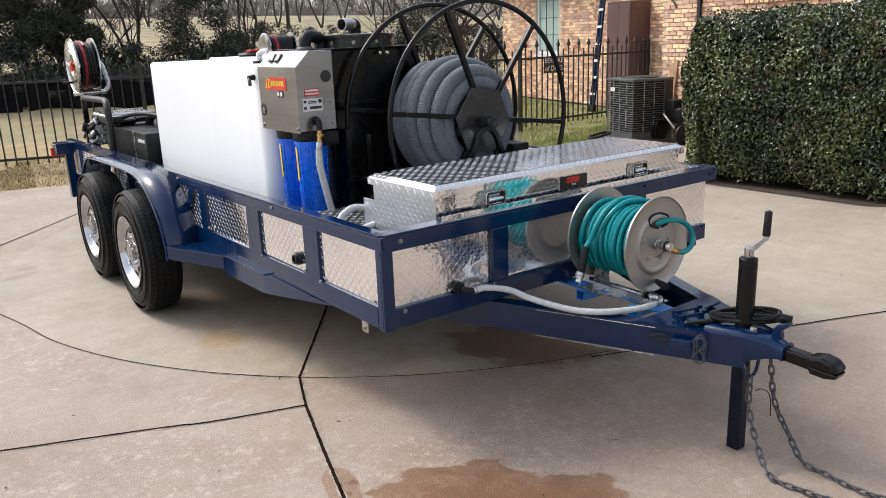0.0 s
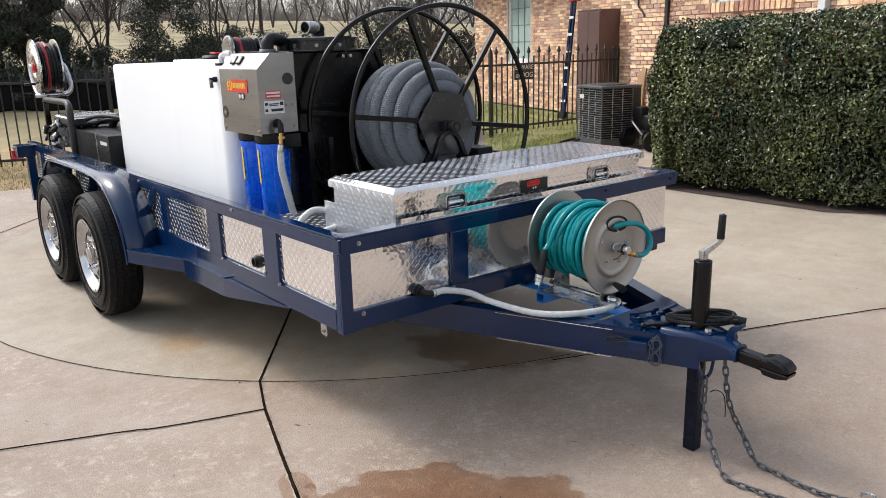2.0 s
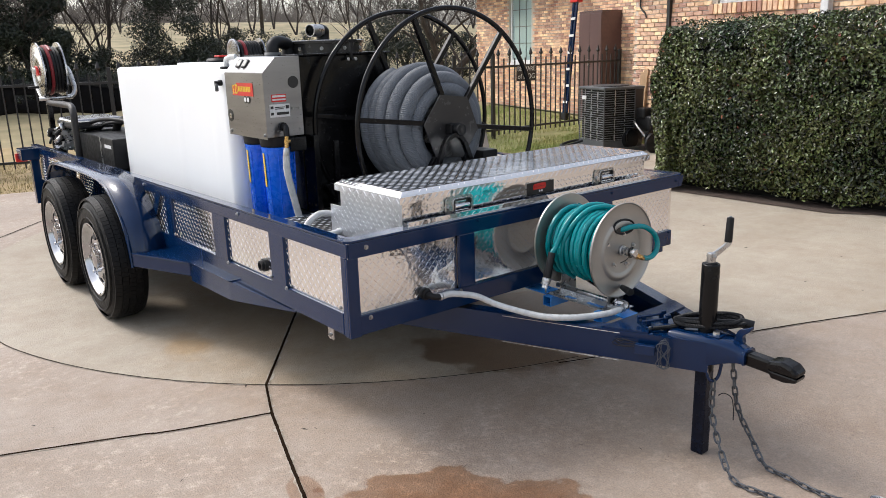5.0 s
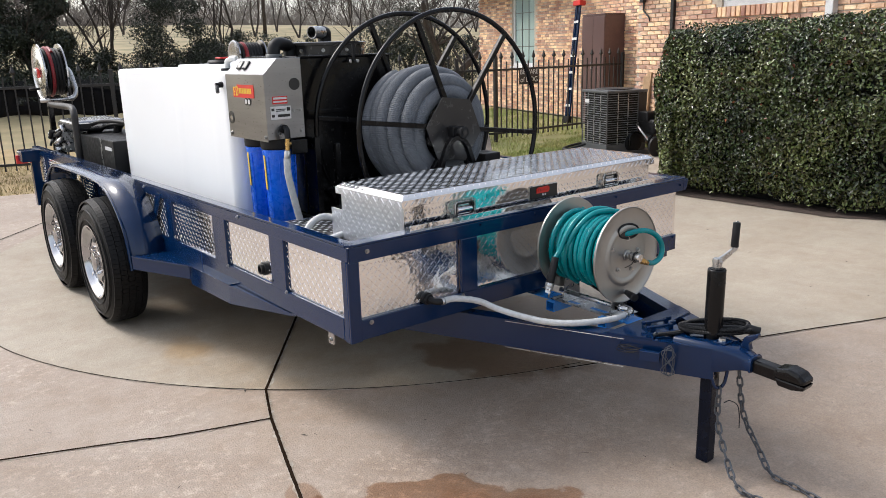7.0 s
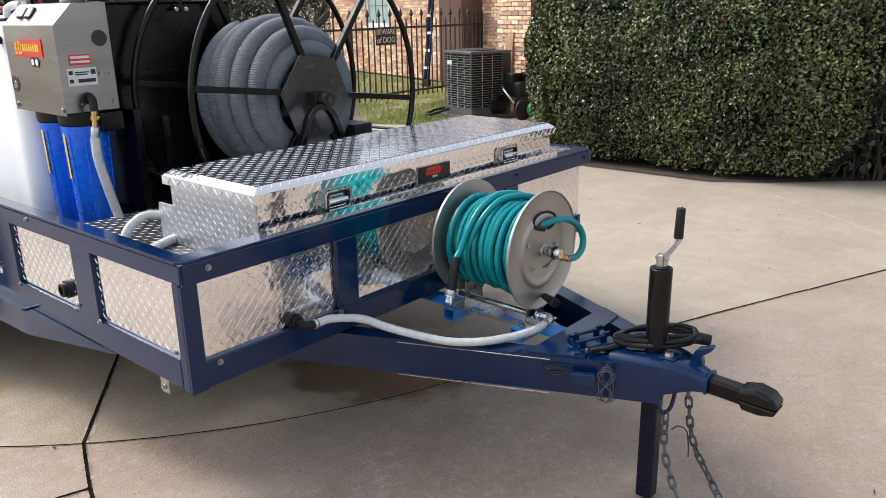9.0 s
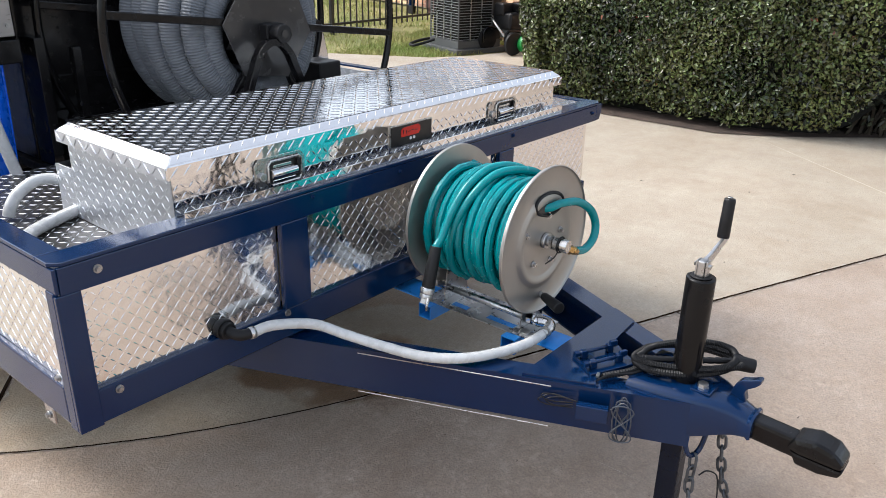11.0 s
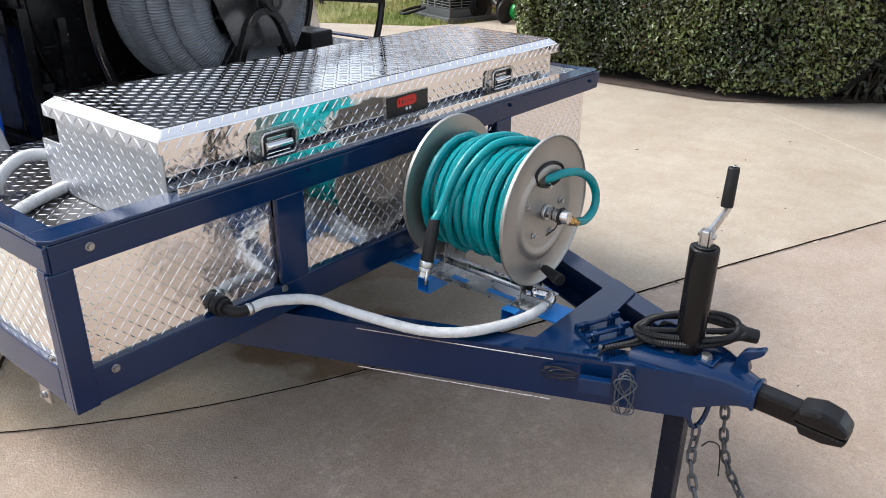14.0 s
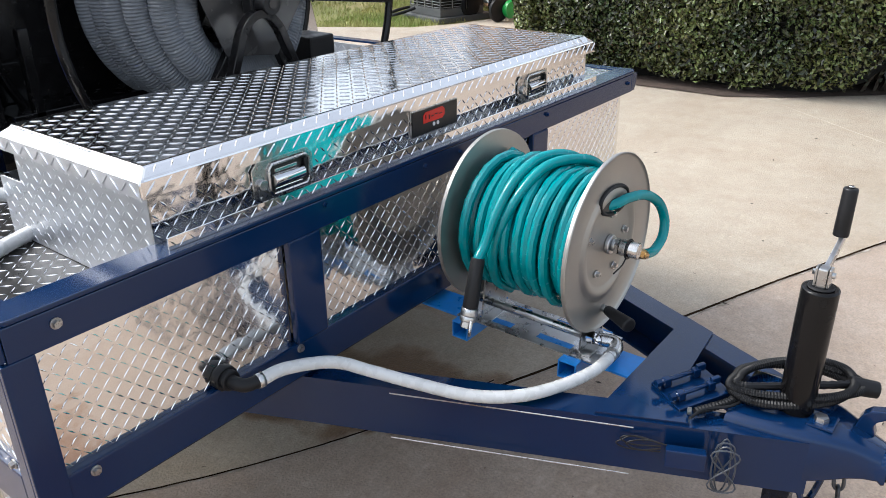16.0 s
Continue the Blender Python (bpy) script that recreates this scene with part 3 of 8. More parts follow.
CX, CY, CR = 2.025, 2.861, 2.903
arc = [(CX + CR * math.cos(radians(a)), CY + CR * math.sin(radians(a))) for a in range(195, 256, 5)]
joint([(-1.35, 4.35), (-1.126, 3.515), (-0.915, 2.728), (-0.835, 2.400)] + arc, 0.0058, 12)
joint([(1.15, 0.070), (2.0, -0.262), (2.46, -0.44), (3.32, -0.79), (3.76, -0.97), (5.2, -1.56), (9, -3.2)], 0.0105, 30)
joint([(0.9, 1.99), (0.007, 0.769)], 0.013)
joint([(0.007, 0.769), (-0.099, 0.503)], 0.011)
joint([(-0.099, 0.503), (-0.301, -0.138), (-0.8, -1.8), (-1.6, -4.5)], 0.013, 50)
joint([(-0.099, 0.503), (-0.489, 0.637), (-1.04, 0.879), (-5.0, 2.5)], 0.011, 30)
joint([(-3.0, 2.0), (-0.34, 4.93), (0.1, 5.416), (1.6, 7.0)], 0.012, 20)
joint([(5.05, 0.32), (4.23, -0.744), (3.2, -2.1)], 0.007, 20, "mortar", "pale sawn joint")

# hairline cracks
joint([(1.145, -0.527), (1.149, -0.592), (1.151, -0.633), (1.151, -0.687)], 0.0014, 8, "joint_edge", "hairline crack")
joint([(2.10, -0.36), (2.16, -0.25), (2.15, -0.16), (2.24, -0.05)], 0.0014, 8, "joint_edge", "hairline crack")


def litter():
    rs = random.Random(21)
    vs, fs = [], []
    for k in range(46):
        x, y = rs.uniform(-1.6, 4.6), rs.uniform(-1.9, 1.2)
        if 0 < x < 2 and y > 0.2:
            continue
        a, l, w = rs.uniform(0, 6.28), rs.uniform(0.008, 0.022), rs.uniform(0.002, 0.006)
        c, s = math.cos(a), math.sin(a)
        z = gz(x, y) + 0.004
        n = len(vs)
        vs += [(x - c * l, y - s * l, z), (x - s * w, y + c * w, z + 0.003), (x + c * l, y + s * l, z + 0.002), (x + s * w, y - c * w, z + 0.001)]
        fs += [(n, n + 1, n + 2), (n, n + 2, n + 3)]
    ob = data_part("leaf_litter", vs, fs, "twig", None)
    tagged(ob, "small dry leaf scraps scattered on the concrete", "leaf litter", kind="stuff")


litter()

# ---- trailer ----
W, WR, BACK = 1.96, 1.888, 4.88
trailer = thing("utility_trailer", "navy blue tandem-axle utility trailer with tread-plate sides", "trailer")


def zr(y):
    """The rail sinks a little towards the rear."""
    return -0.014 * max(0.0, y - 1.0)


def rail(name, x0, x1, y0, y1, z0, z1, bevel=0.004, material="navy", label=""):
    bm = box_bm(x0, x1, y0, y1, z0, z1, bevel)
    if y1 - y0 > 0.3:
        for v in bm.verts:
            v.co.z += zr(v.co.y)
    else:
        for v in bm.verts:
            v.co.z += zr((y0 + y1) / 2)
    return part(name, bm, material, trailer, label)


# top rail: angle iron, flat flange inwards and a face flange down
for x0, x1, s in ((0.0, 0.048, 0), (W - 0.040, W, 1)):
    rail("top_rail", x0, x1, 0.062, BACK, 0.792, 0.800, 0.002)
    rail("rail_face", 0.0 if s == 0 else WR - 0.008, 0.008 if s == 0 else WR, 0.0 if s == 0 else 0.01, BACK, 0.742, 0.791, 0.002)
prism("top_rail", [(0.018, 0.0), (W - 0.02, 0.0), (W + 0.008, 0.018), (W, 0.0615), (0.0, 0.0615), (0.0, 0.018)], "z", 0.792, 0.800, "navy", trailer, bevel=0.002)
rail("rail_face", 0.009, W - 0.03, 0.0, 0.008, 0.736, 0.7912, 0.002)
prism("rail_end", [(W - 0.03, 0.738), (W - 0.008, 0.738), (W + 0.0, 0.76), (W + 0.006, 0.791), (W - 0.03, 0.791)], "y", 0.0, 0.0079, "navy", trailer)
# bottom rails
rail("bottom_rail", 0.0, WR, 0.0, 0.045, 0.447, 0.523, 0.004)
rail("bottom_rail", 0.0, 0.05, 0.046, 1.35, 0.447, 0.530, 0.004)
rail("bottom_rail", 0.0, 0.05, 1.3505, BACK, 0.40, 0.530, 0.004)
rail("bottom_rail", WR - 0.05, WR, 0.046, BACK, 0.40, 0.530, 0.004)
rail("rear_beam", 0.051, W - 0.051, BACK - 0.05, BACK, 0.40, 0.53)
# main frame channels under the deck
for x0, x1 in ((0.008, 0.06), (W - 0.06, W - 0.008)):
    prism("frame_channel", [(0.40, 0.446), (1.02, 0.345), (4.75, 0.30), (4.75, 0.399), (1.35, 0.399), (1.35, 0.446)], "x", x0, x1, "navy", trailer, bevel=0.003)
    m, ex = (-1, 0.0) if x0 < 1 else (1, W)
    plan = [(0.0006, 1.4515, 0.345), (0.026, 1.4515, 0.345), (0.026, 0.985, 0.356), (0.0006, 0.41, 0.440)]
    data_part("frame_step", [(ex + m * x, y, 0.4445) for x, y, _ in plan] + [(ex + m * x, y, z) for x, y, z in plan], [(0, 1, 2, 3), (7, 6, 5, 4), (0, 4, 5, 1), (1, 5, 6, 2), (2, 6, 7, 3), (3, 7, 4, 0)], "navy", trailer, "angled navy outrigger below the rail")
    rail("channel_lip", ex - (0.031 if m < 0 else 0.0), ex + (0.031 if m > 0 else 0.0), 0.975, 1.451, 0.4452, 0.4495, 0.0015)
# corner and side posts
rail("corner_post", -0.0025, 0.045, -0.0025, 0.0079, 0.4445, 0.738, 0.002)
rail("corner_post", -0.0025, 0.0079, 0.0082, 0.038, 0.4445, 0.742, 0.002)
rail("corner_post", WR - 0.0079, WR, 0.018, 0.038, 0.4465, 0.742, 0.002)
for x0, x1 in ((0.505, 0.585), (1.345, 1.42)):
    rail("front_post", x0, x1, -0.004, 0.012, 0.5235, 0.7375, 0.003)
SIDE_POSTS = ((0.475, 0.600), (1.035, 1.175), (1.70, 1.79), (2.35, 2.43), (3.05, 3.13), (3.75, 3.83), (4.40, 4.48), (4.80, 4.879))
for a, b in SIDE_POSTS:
    rail("side_post", 0.0003, 0.026, a, b, 0.40 if a > 1 else 0.45, 0.742, 0.003)
    rail("side_post", WR - 0.026, WR - 0.0003, a, b, 0.40, 0.742, 0.003)
# tread-plate infill
for x0, x1 in ((0.0465, 0.504), (0.586, 1.344), (1.421, WR)):
    tread_sheet("front_panel", (x0, 0.014, 0.5235), (1, 0, 0), (0, 0, 1), x1 - x0, 0.214, 0.003, "plate", trailer, "polished aluminium tread-plate panel", pitch=0.0168, size=0.74, high=0.8, slim=0.95)
ys = [0.039] + [v for p in SIDE_POSTS for v in p]
for a, b in zip(ys[0:-1:2], ys[1::2]):
    if b - a < 0.05:
        continue
    o = tread_sheet("side_panel", (0.012, b, 0.531 + zr(b)), (0, -1, 0), (0, 0, 1), b - a - 0.001, 0.21, 0.003, "plate", trailer, "polished aluminium tread-plate panel", pitch=0.0212, size=0.84, high=0.8, slim=0.9)
    tread_sheet("side_panel", (WR - 0.012, a, 0.531 + zr(b)), (0, 1, 0), (0, 0, 1), b - a - 0.001, 0.21, 0.003, "plate", trailer)
# triangular brace by the fender
prism("brace", [(1.84, 0.742), (1.90, 0.742), (2.06, 0.53), (2.0, 0.53)], "x", -0.002, 0.0, "navy", trailer)
# tread plate inside the far rail and the shelf at its front corner
tread_sheet("inner_panel", (WR - 0.0162, 1.82, 0.545), (0, -1, 0), (0, 0, 1), 1.20, 0.236, 0.002, "plate_dull", trailer, "dull tread-plate lining")
tread_sheet("corner_shelf", (1.722, 0.0625, 0.7975), (1, 0, 0), (0, 1, 0), W - 0.041 - 1.722, 0.50, 0.003, "lid_plate", trailer, "bright tread-plate corner shelf")
# deck
part("deck", box_bm(0.03, WR - 0.01, 0.03, 0.98, 0.684, 0.6903, 0), "deck", trailer, "black tread-plate deck")
tread_sheet("deck_tread", (0.03, 0.03, 0.690), (1, 0, 0), (0, 1, 0), WR - 0.04, 0.95, 0.004, "plate_dull", trailer, "worn bright deck tread", size=0.9)
rail("deck_board", 0.051, W - 0.06, 1.4405, 3.285, 0.570, 0.598, 0.003, "black_matte")
rail("deck_board", 0.03, W - 0.03, 3.2855, BACK - 0.03, 0.640, 0.668, 0.003, "black_matte")
rail("deck_board", 0.462, W - 0.03, 0.9805, 1.44, 0.640, 0.668, 0.003, "black_matte")
rail("filter_tray", 0.051, 0.4615, 0.9805, 1.44, 0.585, 0.5995, 0.003, "black_matte")
# rear lamp bracket with its lamp
rail("lamp_bracket", -0.13, -0.0005, 4.62, 4.78, 0.70, 0.79, 0.004)
rail("tail_lamp", -0.145, -0.06, 4.781, 4.81, 0.675, 0.745, 0.006, "red", "red tail lamp lens")
for q in (0.12, 0.2):
    bolt(trailer, (-0.13, 4.62 + q * 0.7, 0.72), (-1, 0, 0), 0.006)
rail("rear_leg", -0.06, 0.0, 4.66, 4.72, 0.34, 0.70, 0.003)
# fasteners
for x, z in ((0.082, 0.769), (0.086, 0.507), (0.606, 0.779), (0.903, 0.774), (1.029, 0.774), (1.415, 0.776), (1.90, 0.768), (0.512, 0.512), (1.86, 0.514), (1.0, 0.512)):
    bolt(trailer, (x, 0.0 if abs(x - 0.512) > 0.01 else 0.002, z), (0, -1, 0), 0.0065 if x < 0.55 else 0.0048, material="bolt" if x < 0.55 else "navy")
for y, z in ((0.055, 0.55), (0.47, 0.527), (0.60, 0.547), (1.03, 0.52), (1.19, 0.545), (1.68, 0.54), (0.88, 0.768), (2.1, 0.75)):
    bolt(trailer, (0.0, y, z), (-1, 0, 0), 0.006)
# tie-down tab below the side rail
part("tie_down", box_bm(0.005, 0.012, 0.135, 0.175, 0.40, 0.447, 0.004), "steel", trailer)
bolt(trailer, (0.005, 0.155, 0.418), (-1, 0, 0), 0.006)
# drain valve in the side panel
lathe("drain_valve", [(-0.02, 0.0), (-0.02, 0.028), (0.014, 0.028), (0.016, 0.022), (0.028, 0.022), (0.030, 0.015), (0.01, 0.014), (0.01, 0.0)], (0.012, 0.668, 0.582), (-1, 0, 0), "black_matte", trailer, "black plastic drain valve", 20)

# fender over the two wheels
FX0, FX1 = -0.185, 0.0
FEN = [(p.x, p.y) for p in curve_through([(1.858, 0.362, 0), (1.880, 0.470, 0), (1.922, 0.570, 0), (1.990, 0.645, 0), (2.075, 0.708, 0), (2.180, 0.756, 0), (2.315, 0.779, 0), (2.60, 0.785, 0), (3.22, 0.776, 0), (3.38, 0.750, 0), (3.50, 0.690, 0), (3.56, 0.600, 0), (3.58, 0.450, 0)], 5)]


def fender(x0, x1, lip):
    verts, faces = [], []
    for y, z in FEN:
        verts += [(x0, y, z), (x1, y, z)]
    n = len(FEN)
    for i in range(n - 1):
        faces.append((2 * i, 2 * i + 1, 2 * i + 3, 2 * i + 2))
    me = bpy.data.meshes.new("fender")
    me.from_pydata(verts, [], faces)
    ob = mesh_ob("fender", me, "navy", trailer, "glossy navy steel fender", True)
    so = ob.modifiers.new("thick", "SOLIDIFY")
    so.thickness, so.offset = 0.004, 0
    # rolled outer lip
    v, f = tube_data([(lip, y, z - 0.004) for y, z in FEN], 0.008, 8)
    data_part("fender_lip", v, f, "navy", ob, smooth=True)
    return ob


fender(FX0, FX1, FX0)
fender(W, W + 0.185, W + 0.185)
for m in (-1, 1):
    ex = 0.0 if m < 0 else W
    prism("fender_step", [(ex + m * 0.185, 1.845), (ex + m * 0.030, 1.452), (ex + m * 0.0006, 1.452), (ex + m * 0.0006, 1.845)], "z", 0.368, 0.436, "navy", trailer, "boxed navy step below the fender", 0.003)
    prism("step_lip", [(ex + m * 0.190, 1.840), (ex + m * 0.036, 1.449), (ex + m * 0.026, 1.455), (ex + m * 0.178, 1.843)], "z", 0.4362, 0.4415, "navy", trailer, bevel=0.001)


def wheel(at, side):
    """Radial trailer tyre on a polished steel rim; side = -1 faces -x."""
    w = new("wheel")
    w.parent = trailer
    w["label"] = "black radial tyre on polished silver rim"
    x, y, z = at
    a = (side, 0, 0)
    c = (x, y, z)
    R, r = 0.345, 0.205
    prof = [(-0.19, r), (-0.195, 0.25), (-0.185, 0.305), (-0.165, 0.333), (-0.14, 0.341), (-0.10, R), (-0.05, 0.341), (-0.025, 0.333), (-0.004, 0.305), (0.006, 0.262), (0.004, 0.235), (-0.004, 0.215), (-0.008, r - 0.002)]
    ty = lathe("tyre", prof, c, a, "rubber", w, seg=64)
    # tread blocks
    verts, faces = [], []
    for k in range(84):
        for row, (s0, s1) in enumerate(((-0.180, -0.148), (-0.145, -0.113), (-0.110, -0.077), (-0.074, -0.042), (-0.039, -0.006))):
            w0 = 2 * math.pi * (k + (0.5 if row % 2 else 0)) / 84
            w1 = w0 + 2 * math.pi / 84 * 0.93
            n = len(verts)
            for s in (s0, s1):
                rr = 0.349 - abs((s + 0.093) / 0.093) ** 4 * 0.017
                for ang in (w0, w1):
                    for q in (rr - 0.010, rr):
                        verts.append((x + side * s, y + q * math.sin(ang), z + q * math.cos(ang)))
            faces += [(n + 1, n + 3, n + 7, n + 5), (n, n + 1, n + 5, n + 4), (n + 2, n + 6, n + 7, n + 3), (n, n + 2, n + 3, n + 1), (n + 4, n + 5, n + 7, n + 6)]
    data_part("tread", verts, faces, "rubber", ty)
    for q in (0.235, 0.29):
        lathe("sidewall_rib", [(0.003, q - 0.004), (0.009, q - 0.002), (0.009, q + 0.002), (0.002, q + 0.004)], c, a, "rubber", ty, seg=48)
    rim = lathe("rim", [(-0.19, 0.19), (-0.01, 0.19), (0.0, 0.204), (0.006, 0.206), (0.006, 0.198), (-0.004, 0.188), (-0.016, 0.180), (-0.030, 0.168), (-0.034, 0.152), (-0.024, 0.137), (-0.014, 0.107), (-0.016, 0.075), (-0.026, 0.066), (-0.024, 0.055), (0.0, 0.052), (0.006, 0.04), (0.008, 0.0)], c, a, "rim", w, "polished silver steel rim")
    for k in range(5):
        an = 2 * math.pi * k / 5 + 0.3
        p = Vector((x - side * 0.018, y + 0.078 * math.sin(an), z + 0.078 * math.cos(an)))
        part("lug_nut", cyl_bm(p, p + Vector((side * 0.028, 0, 0)), 0.011, 0.009, 6), "chrome", w)
    for k in range(8):
        an = 2 * math.pi * k / 8
        e, h = Vector((0, math.sin(an), math.cos(an))), Vector((0, math.cos(an), -math.sin(an)))
        o = Vector((x, y, z))
        vs = [o + e * r_ + h * t_ + Vector((side * (d_ + s_), 0, 0)) for d_ in (0.002, -0.006) for r_, t_, s_ in ((0.110, -0.018, -0.014), (0.110, 0.018, -0.014), (0.134, 0.028, -0.022), (0.134, -0.028, -0.022))]
        data_part("vent_window", vs, [(0, 1, 2, 3), (7, 6, 5, 4), (0, 4, 5, 1), (1, 5, 6, 2), (2, 6, 7, 3), (3, 7, 4, 0)], "black_matte", w)
    return w


for y in (2.232, 3.105):
    wheel((-0.278, y, 0.349), -1)
    wheel((W + 0.278, y, 0.349), 1)
    part("axle", cyl_bm((-0.1, y, 0.349), (W + 0.1, y, 0.349), 0.035, seg=12), "black", trailer)

# tongue: two channels meeting at the coupler
TZ0, TZ1 = 0.322, 0.432


def tongue(side):
    p = Vector((0.98 + side * 0.60, 0.35))
    q = Vector((0.98 + side * 0.0703, -0.85))
    d = (q - p).normalized()
    n = Vector((d.y, -d.x)) * (1 if side > 0 else -1)
    if n.x * side > 0:
        n = -n
    bmx = bmesh.new()
    t = 0.007
    prof = [(0, TZ0), (0.06, TZ0), (0.06, TZ0 + t), (t, TZ0 + t), (t, TZ1 - t), (0.06, TZ1 - t), (0.06, TZ1), (0, TZ1)]
    ends = [[bmx.verts.new((*(c + n * u), z)) for u, z in prof] for c in (p, q)]
    for i in range(8):
        bmx.faces.new((ends[0][i], ends[0][(i + 1) % 8], ends[1][(i + 1) % 8], ends[1][i]))
    bmx.faces.new(ends[0])
    bmx.faces.new(ends[1][::-1])
    bmesh.ops.recalc_face_normals(bmx, faces=bmx.faces[:])
    return part("tongue_channel", bmx, "navy", trailer)


tongue(-1)
tongue(1)
# thin light seams of weld along the near channel
for z in (0.4295, 0.3245):
    part("paint_chip_line", cyl_bm((0.588, -0.155, z), (0.770, -0.578, z), 0.0013, seg=6), "zinc", trailer, "bare metal line along the channel edge")
prism("gusset_plate", [(0.762, -0.505), (1.198, -0.505), (1.165, -0.578), (0.915, -0.600), (0.86, -0.640), (0.83, -0.655)], "z", TZ1, TZ1 + 0.006, "navy", trailer)


def coupler_body():
    """Formed A-frame coupler: wide at the rear, necked to the sleeve."""
    rows = [(-0.70, 0.098, 0.445, 0.329), (-0.73, 0.095, 0.447, 0.331), (-0.76, 0.091, 0.448, 0.333), (-0.79, 0.087, 0.448, 0.336), (-0.82, 0.080, 0.448, 0.340), (-0.845, 0.073, 0.447, 0.346), (-0.87, 0.064, 0.445, 0.354), (-0.89, 0.055, 0.441, 0.361), (-0.91, 0.046, 0.436, 0.367), (-0.93, 0.038, 0.429, 0.371), (-0.95, 0.034, 0.423, 0.373), (-0.957, 0.037, 0.426, 0.370), (-0.962, 0.036, 0.424, 0.372)]
    verts, faces = [], []
    for y, h, z1, z0 in rows:
        r = 0.018
        e = 0.008
        sec = [(-h + e, z0), (-h + e * 0.3, z0 + e * 0.3), (-h, z0 + e), (-h, z1 - r), (-h + r * 0.12, z1 - r * 0.55), (-h + r * 0.4, z1 - r * 0.2), (-h + r, z1), (h - r, z1), (h - r * 0.4, z1 - r * 0.2), (h - r * 0.12, z1 - r * 0.55), (h, z1 - r), (h, z0 + e), (h - e * 0.3, z0 + e * 0.3), (h - e, z0)]
        verts += [(0.98 + x, y, z) for x, z in sec]
    n = 14
    for i in range(len(rows) - 1):
        for k in range(n):
            faces.append((i * n + k, i * n + (k + 1) % n, (i + 1) * n + (k + 1) % n, (i + 1) * n + k))
    faces += [tuple(range(n))[::-1], tuple(range((len(rows) - 1) * n, len(rows) * n))]
    return data_part("coupler_body", verts, faces, "navy", trailer, "glossy navy formed coupler", True)


coupler_body()
prism("coupler_sleeve", [(-0.94, 0.372), (-0.94, 0.417), (-1.05, 0.411), (-1.055, 0.366)], "x", 0.957, 1.003, "black", trailer, "black steel coupler socket", 0.008)
prism("ball_cup", [(-1.032, 0.390), (-1.046, 0.417), (-1.085, 0.425), (-1.122, 0.416), (-1.143, 0.398), (-1.143, 0.382), (-1.060, 0.384)], "x", 0.946, 1.014, "black", trailer, "black cast ball cup", 0.011)
prism("cup_jaw", [(-1.040, 0.386), (-1.055, 0.358), (-1.10, 0.356), (-1.138, 0.364), (-1.145, 0.381), (-1.060, 0.383)], "x", 0.950, 1.010, "black", trailer, bevel=0.006)
prism("latch_lever", [(-0.893, 0.436), (-0.928, 0.430), (-0.922, 0.450), (-0.926, 0.460), (-0.942, 0.472), (-0.951, 0.482), (-0.952, 0.490), (-0.946, 0.493), (-0.932, 0.485), (-0.912, 0.478), (-0.902, 0.468), (-0.897, 0.455)], "x", 0.994, 1.016, "navy", trailer, "navy coupler latch lever", 0.003)
bolt(trailer, (0.958, -0.845, 0.447), (0, 0, 1), 0.013, "jack_bolt", 0.014, "zinc")
part("bolt_washer", box_bm(0.935, 0.985, -0.87, -0.825, 0.446, 0.452, 0.003), "navy", trailer)

# jack: black tube, dark leg, folding crank
jack = new("tongue_jack")
jack.parent = trailer
jack["label"] = "black tongue jack with crank handle"
JX, JY = 0.976, -0.797
part("outer_tube", cyl_bm((JX, JY, 0.30), (JX, JY, 0.694), 0.031, seg=28, bevel=0.004), "black", jack, smooth=False)
part("tube_cap", cyl_bm((JX, JY, 0.694), (JX, JY, 0.697), 0.022, seg=24, bevel=0.002), "black_matte", jack)
part("inner_leg", box_bm(JX - 0.024, JX + 0.024, JY - 0.024, JY + 0.024, -0.026, 0.31, 0.006), "dark_navy", jack, "dark navy square drop leg")
part("crank_bracket", box_bm(JX - 0.012, JX + 0.012, JY - 0.008, JY + 0.008, 0.6965, 0.732, 0.003), "zinc", jack)
part("crank_yoke", box_bm(JX - 0.010, JX + 0.010, JY - 0.013, JY - 0.0085, 0.6975, 0.732, 0.003), "zinc", jack)
part("crank_yoke", box_bm(JX - 0.010, JX + 0.010, JY + 0.0085, JY + 0.013, 0.6975, 0.732, 0.003), "zinc", jack)
part("crank_pin", cyl_bm((JX, JY - 0.018, 0.720), (JX, JY + 0.018, 0.720), 0.005, seg=12), "zinc", jack)
prism("crank_arm", [(JX - 0.011, 0.708), (JX + 0.006, 0.706), (JX + 0.040, 0.716), (JX + 0.114, 0.740), (JX + 0.120, 0.752), (JX + 0.094, 0.752), (JX + 0.030, 0.736), (JX - 0.006, 0.730)], "y", JY - 0.004, JY + 0.004, "zinc", jack, "zinc-plated flat crank arm", 0.0015)
part("crank_grip", cyl_bm((JX + 0.106, JY + 0.004, 0.750), (JX + 0.111, JY + 0.004, 0.838), 0.0135, 0.0125, 18, bevel=0.003), "black_matte", jack, "black plastic crank grip")
part("grip_tip", cyl_bm((JX + 0.111, JY + 0.004, 0.838), (JX + 0.1113, JY + 0.004, 0.842), 0.005, seg=10), "zinc", jack)

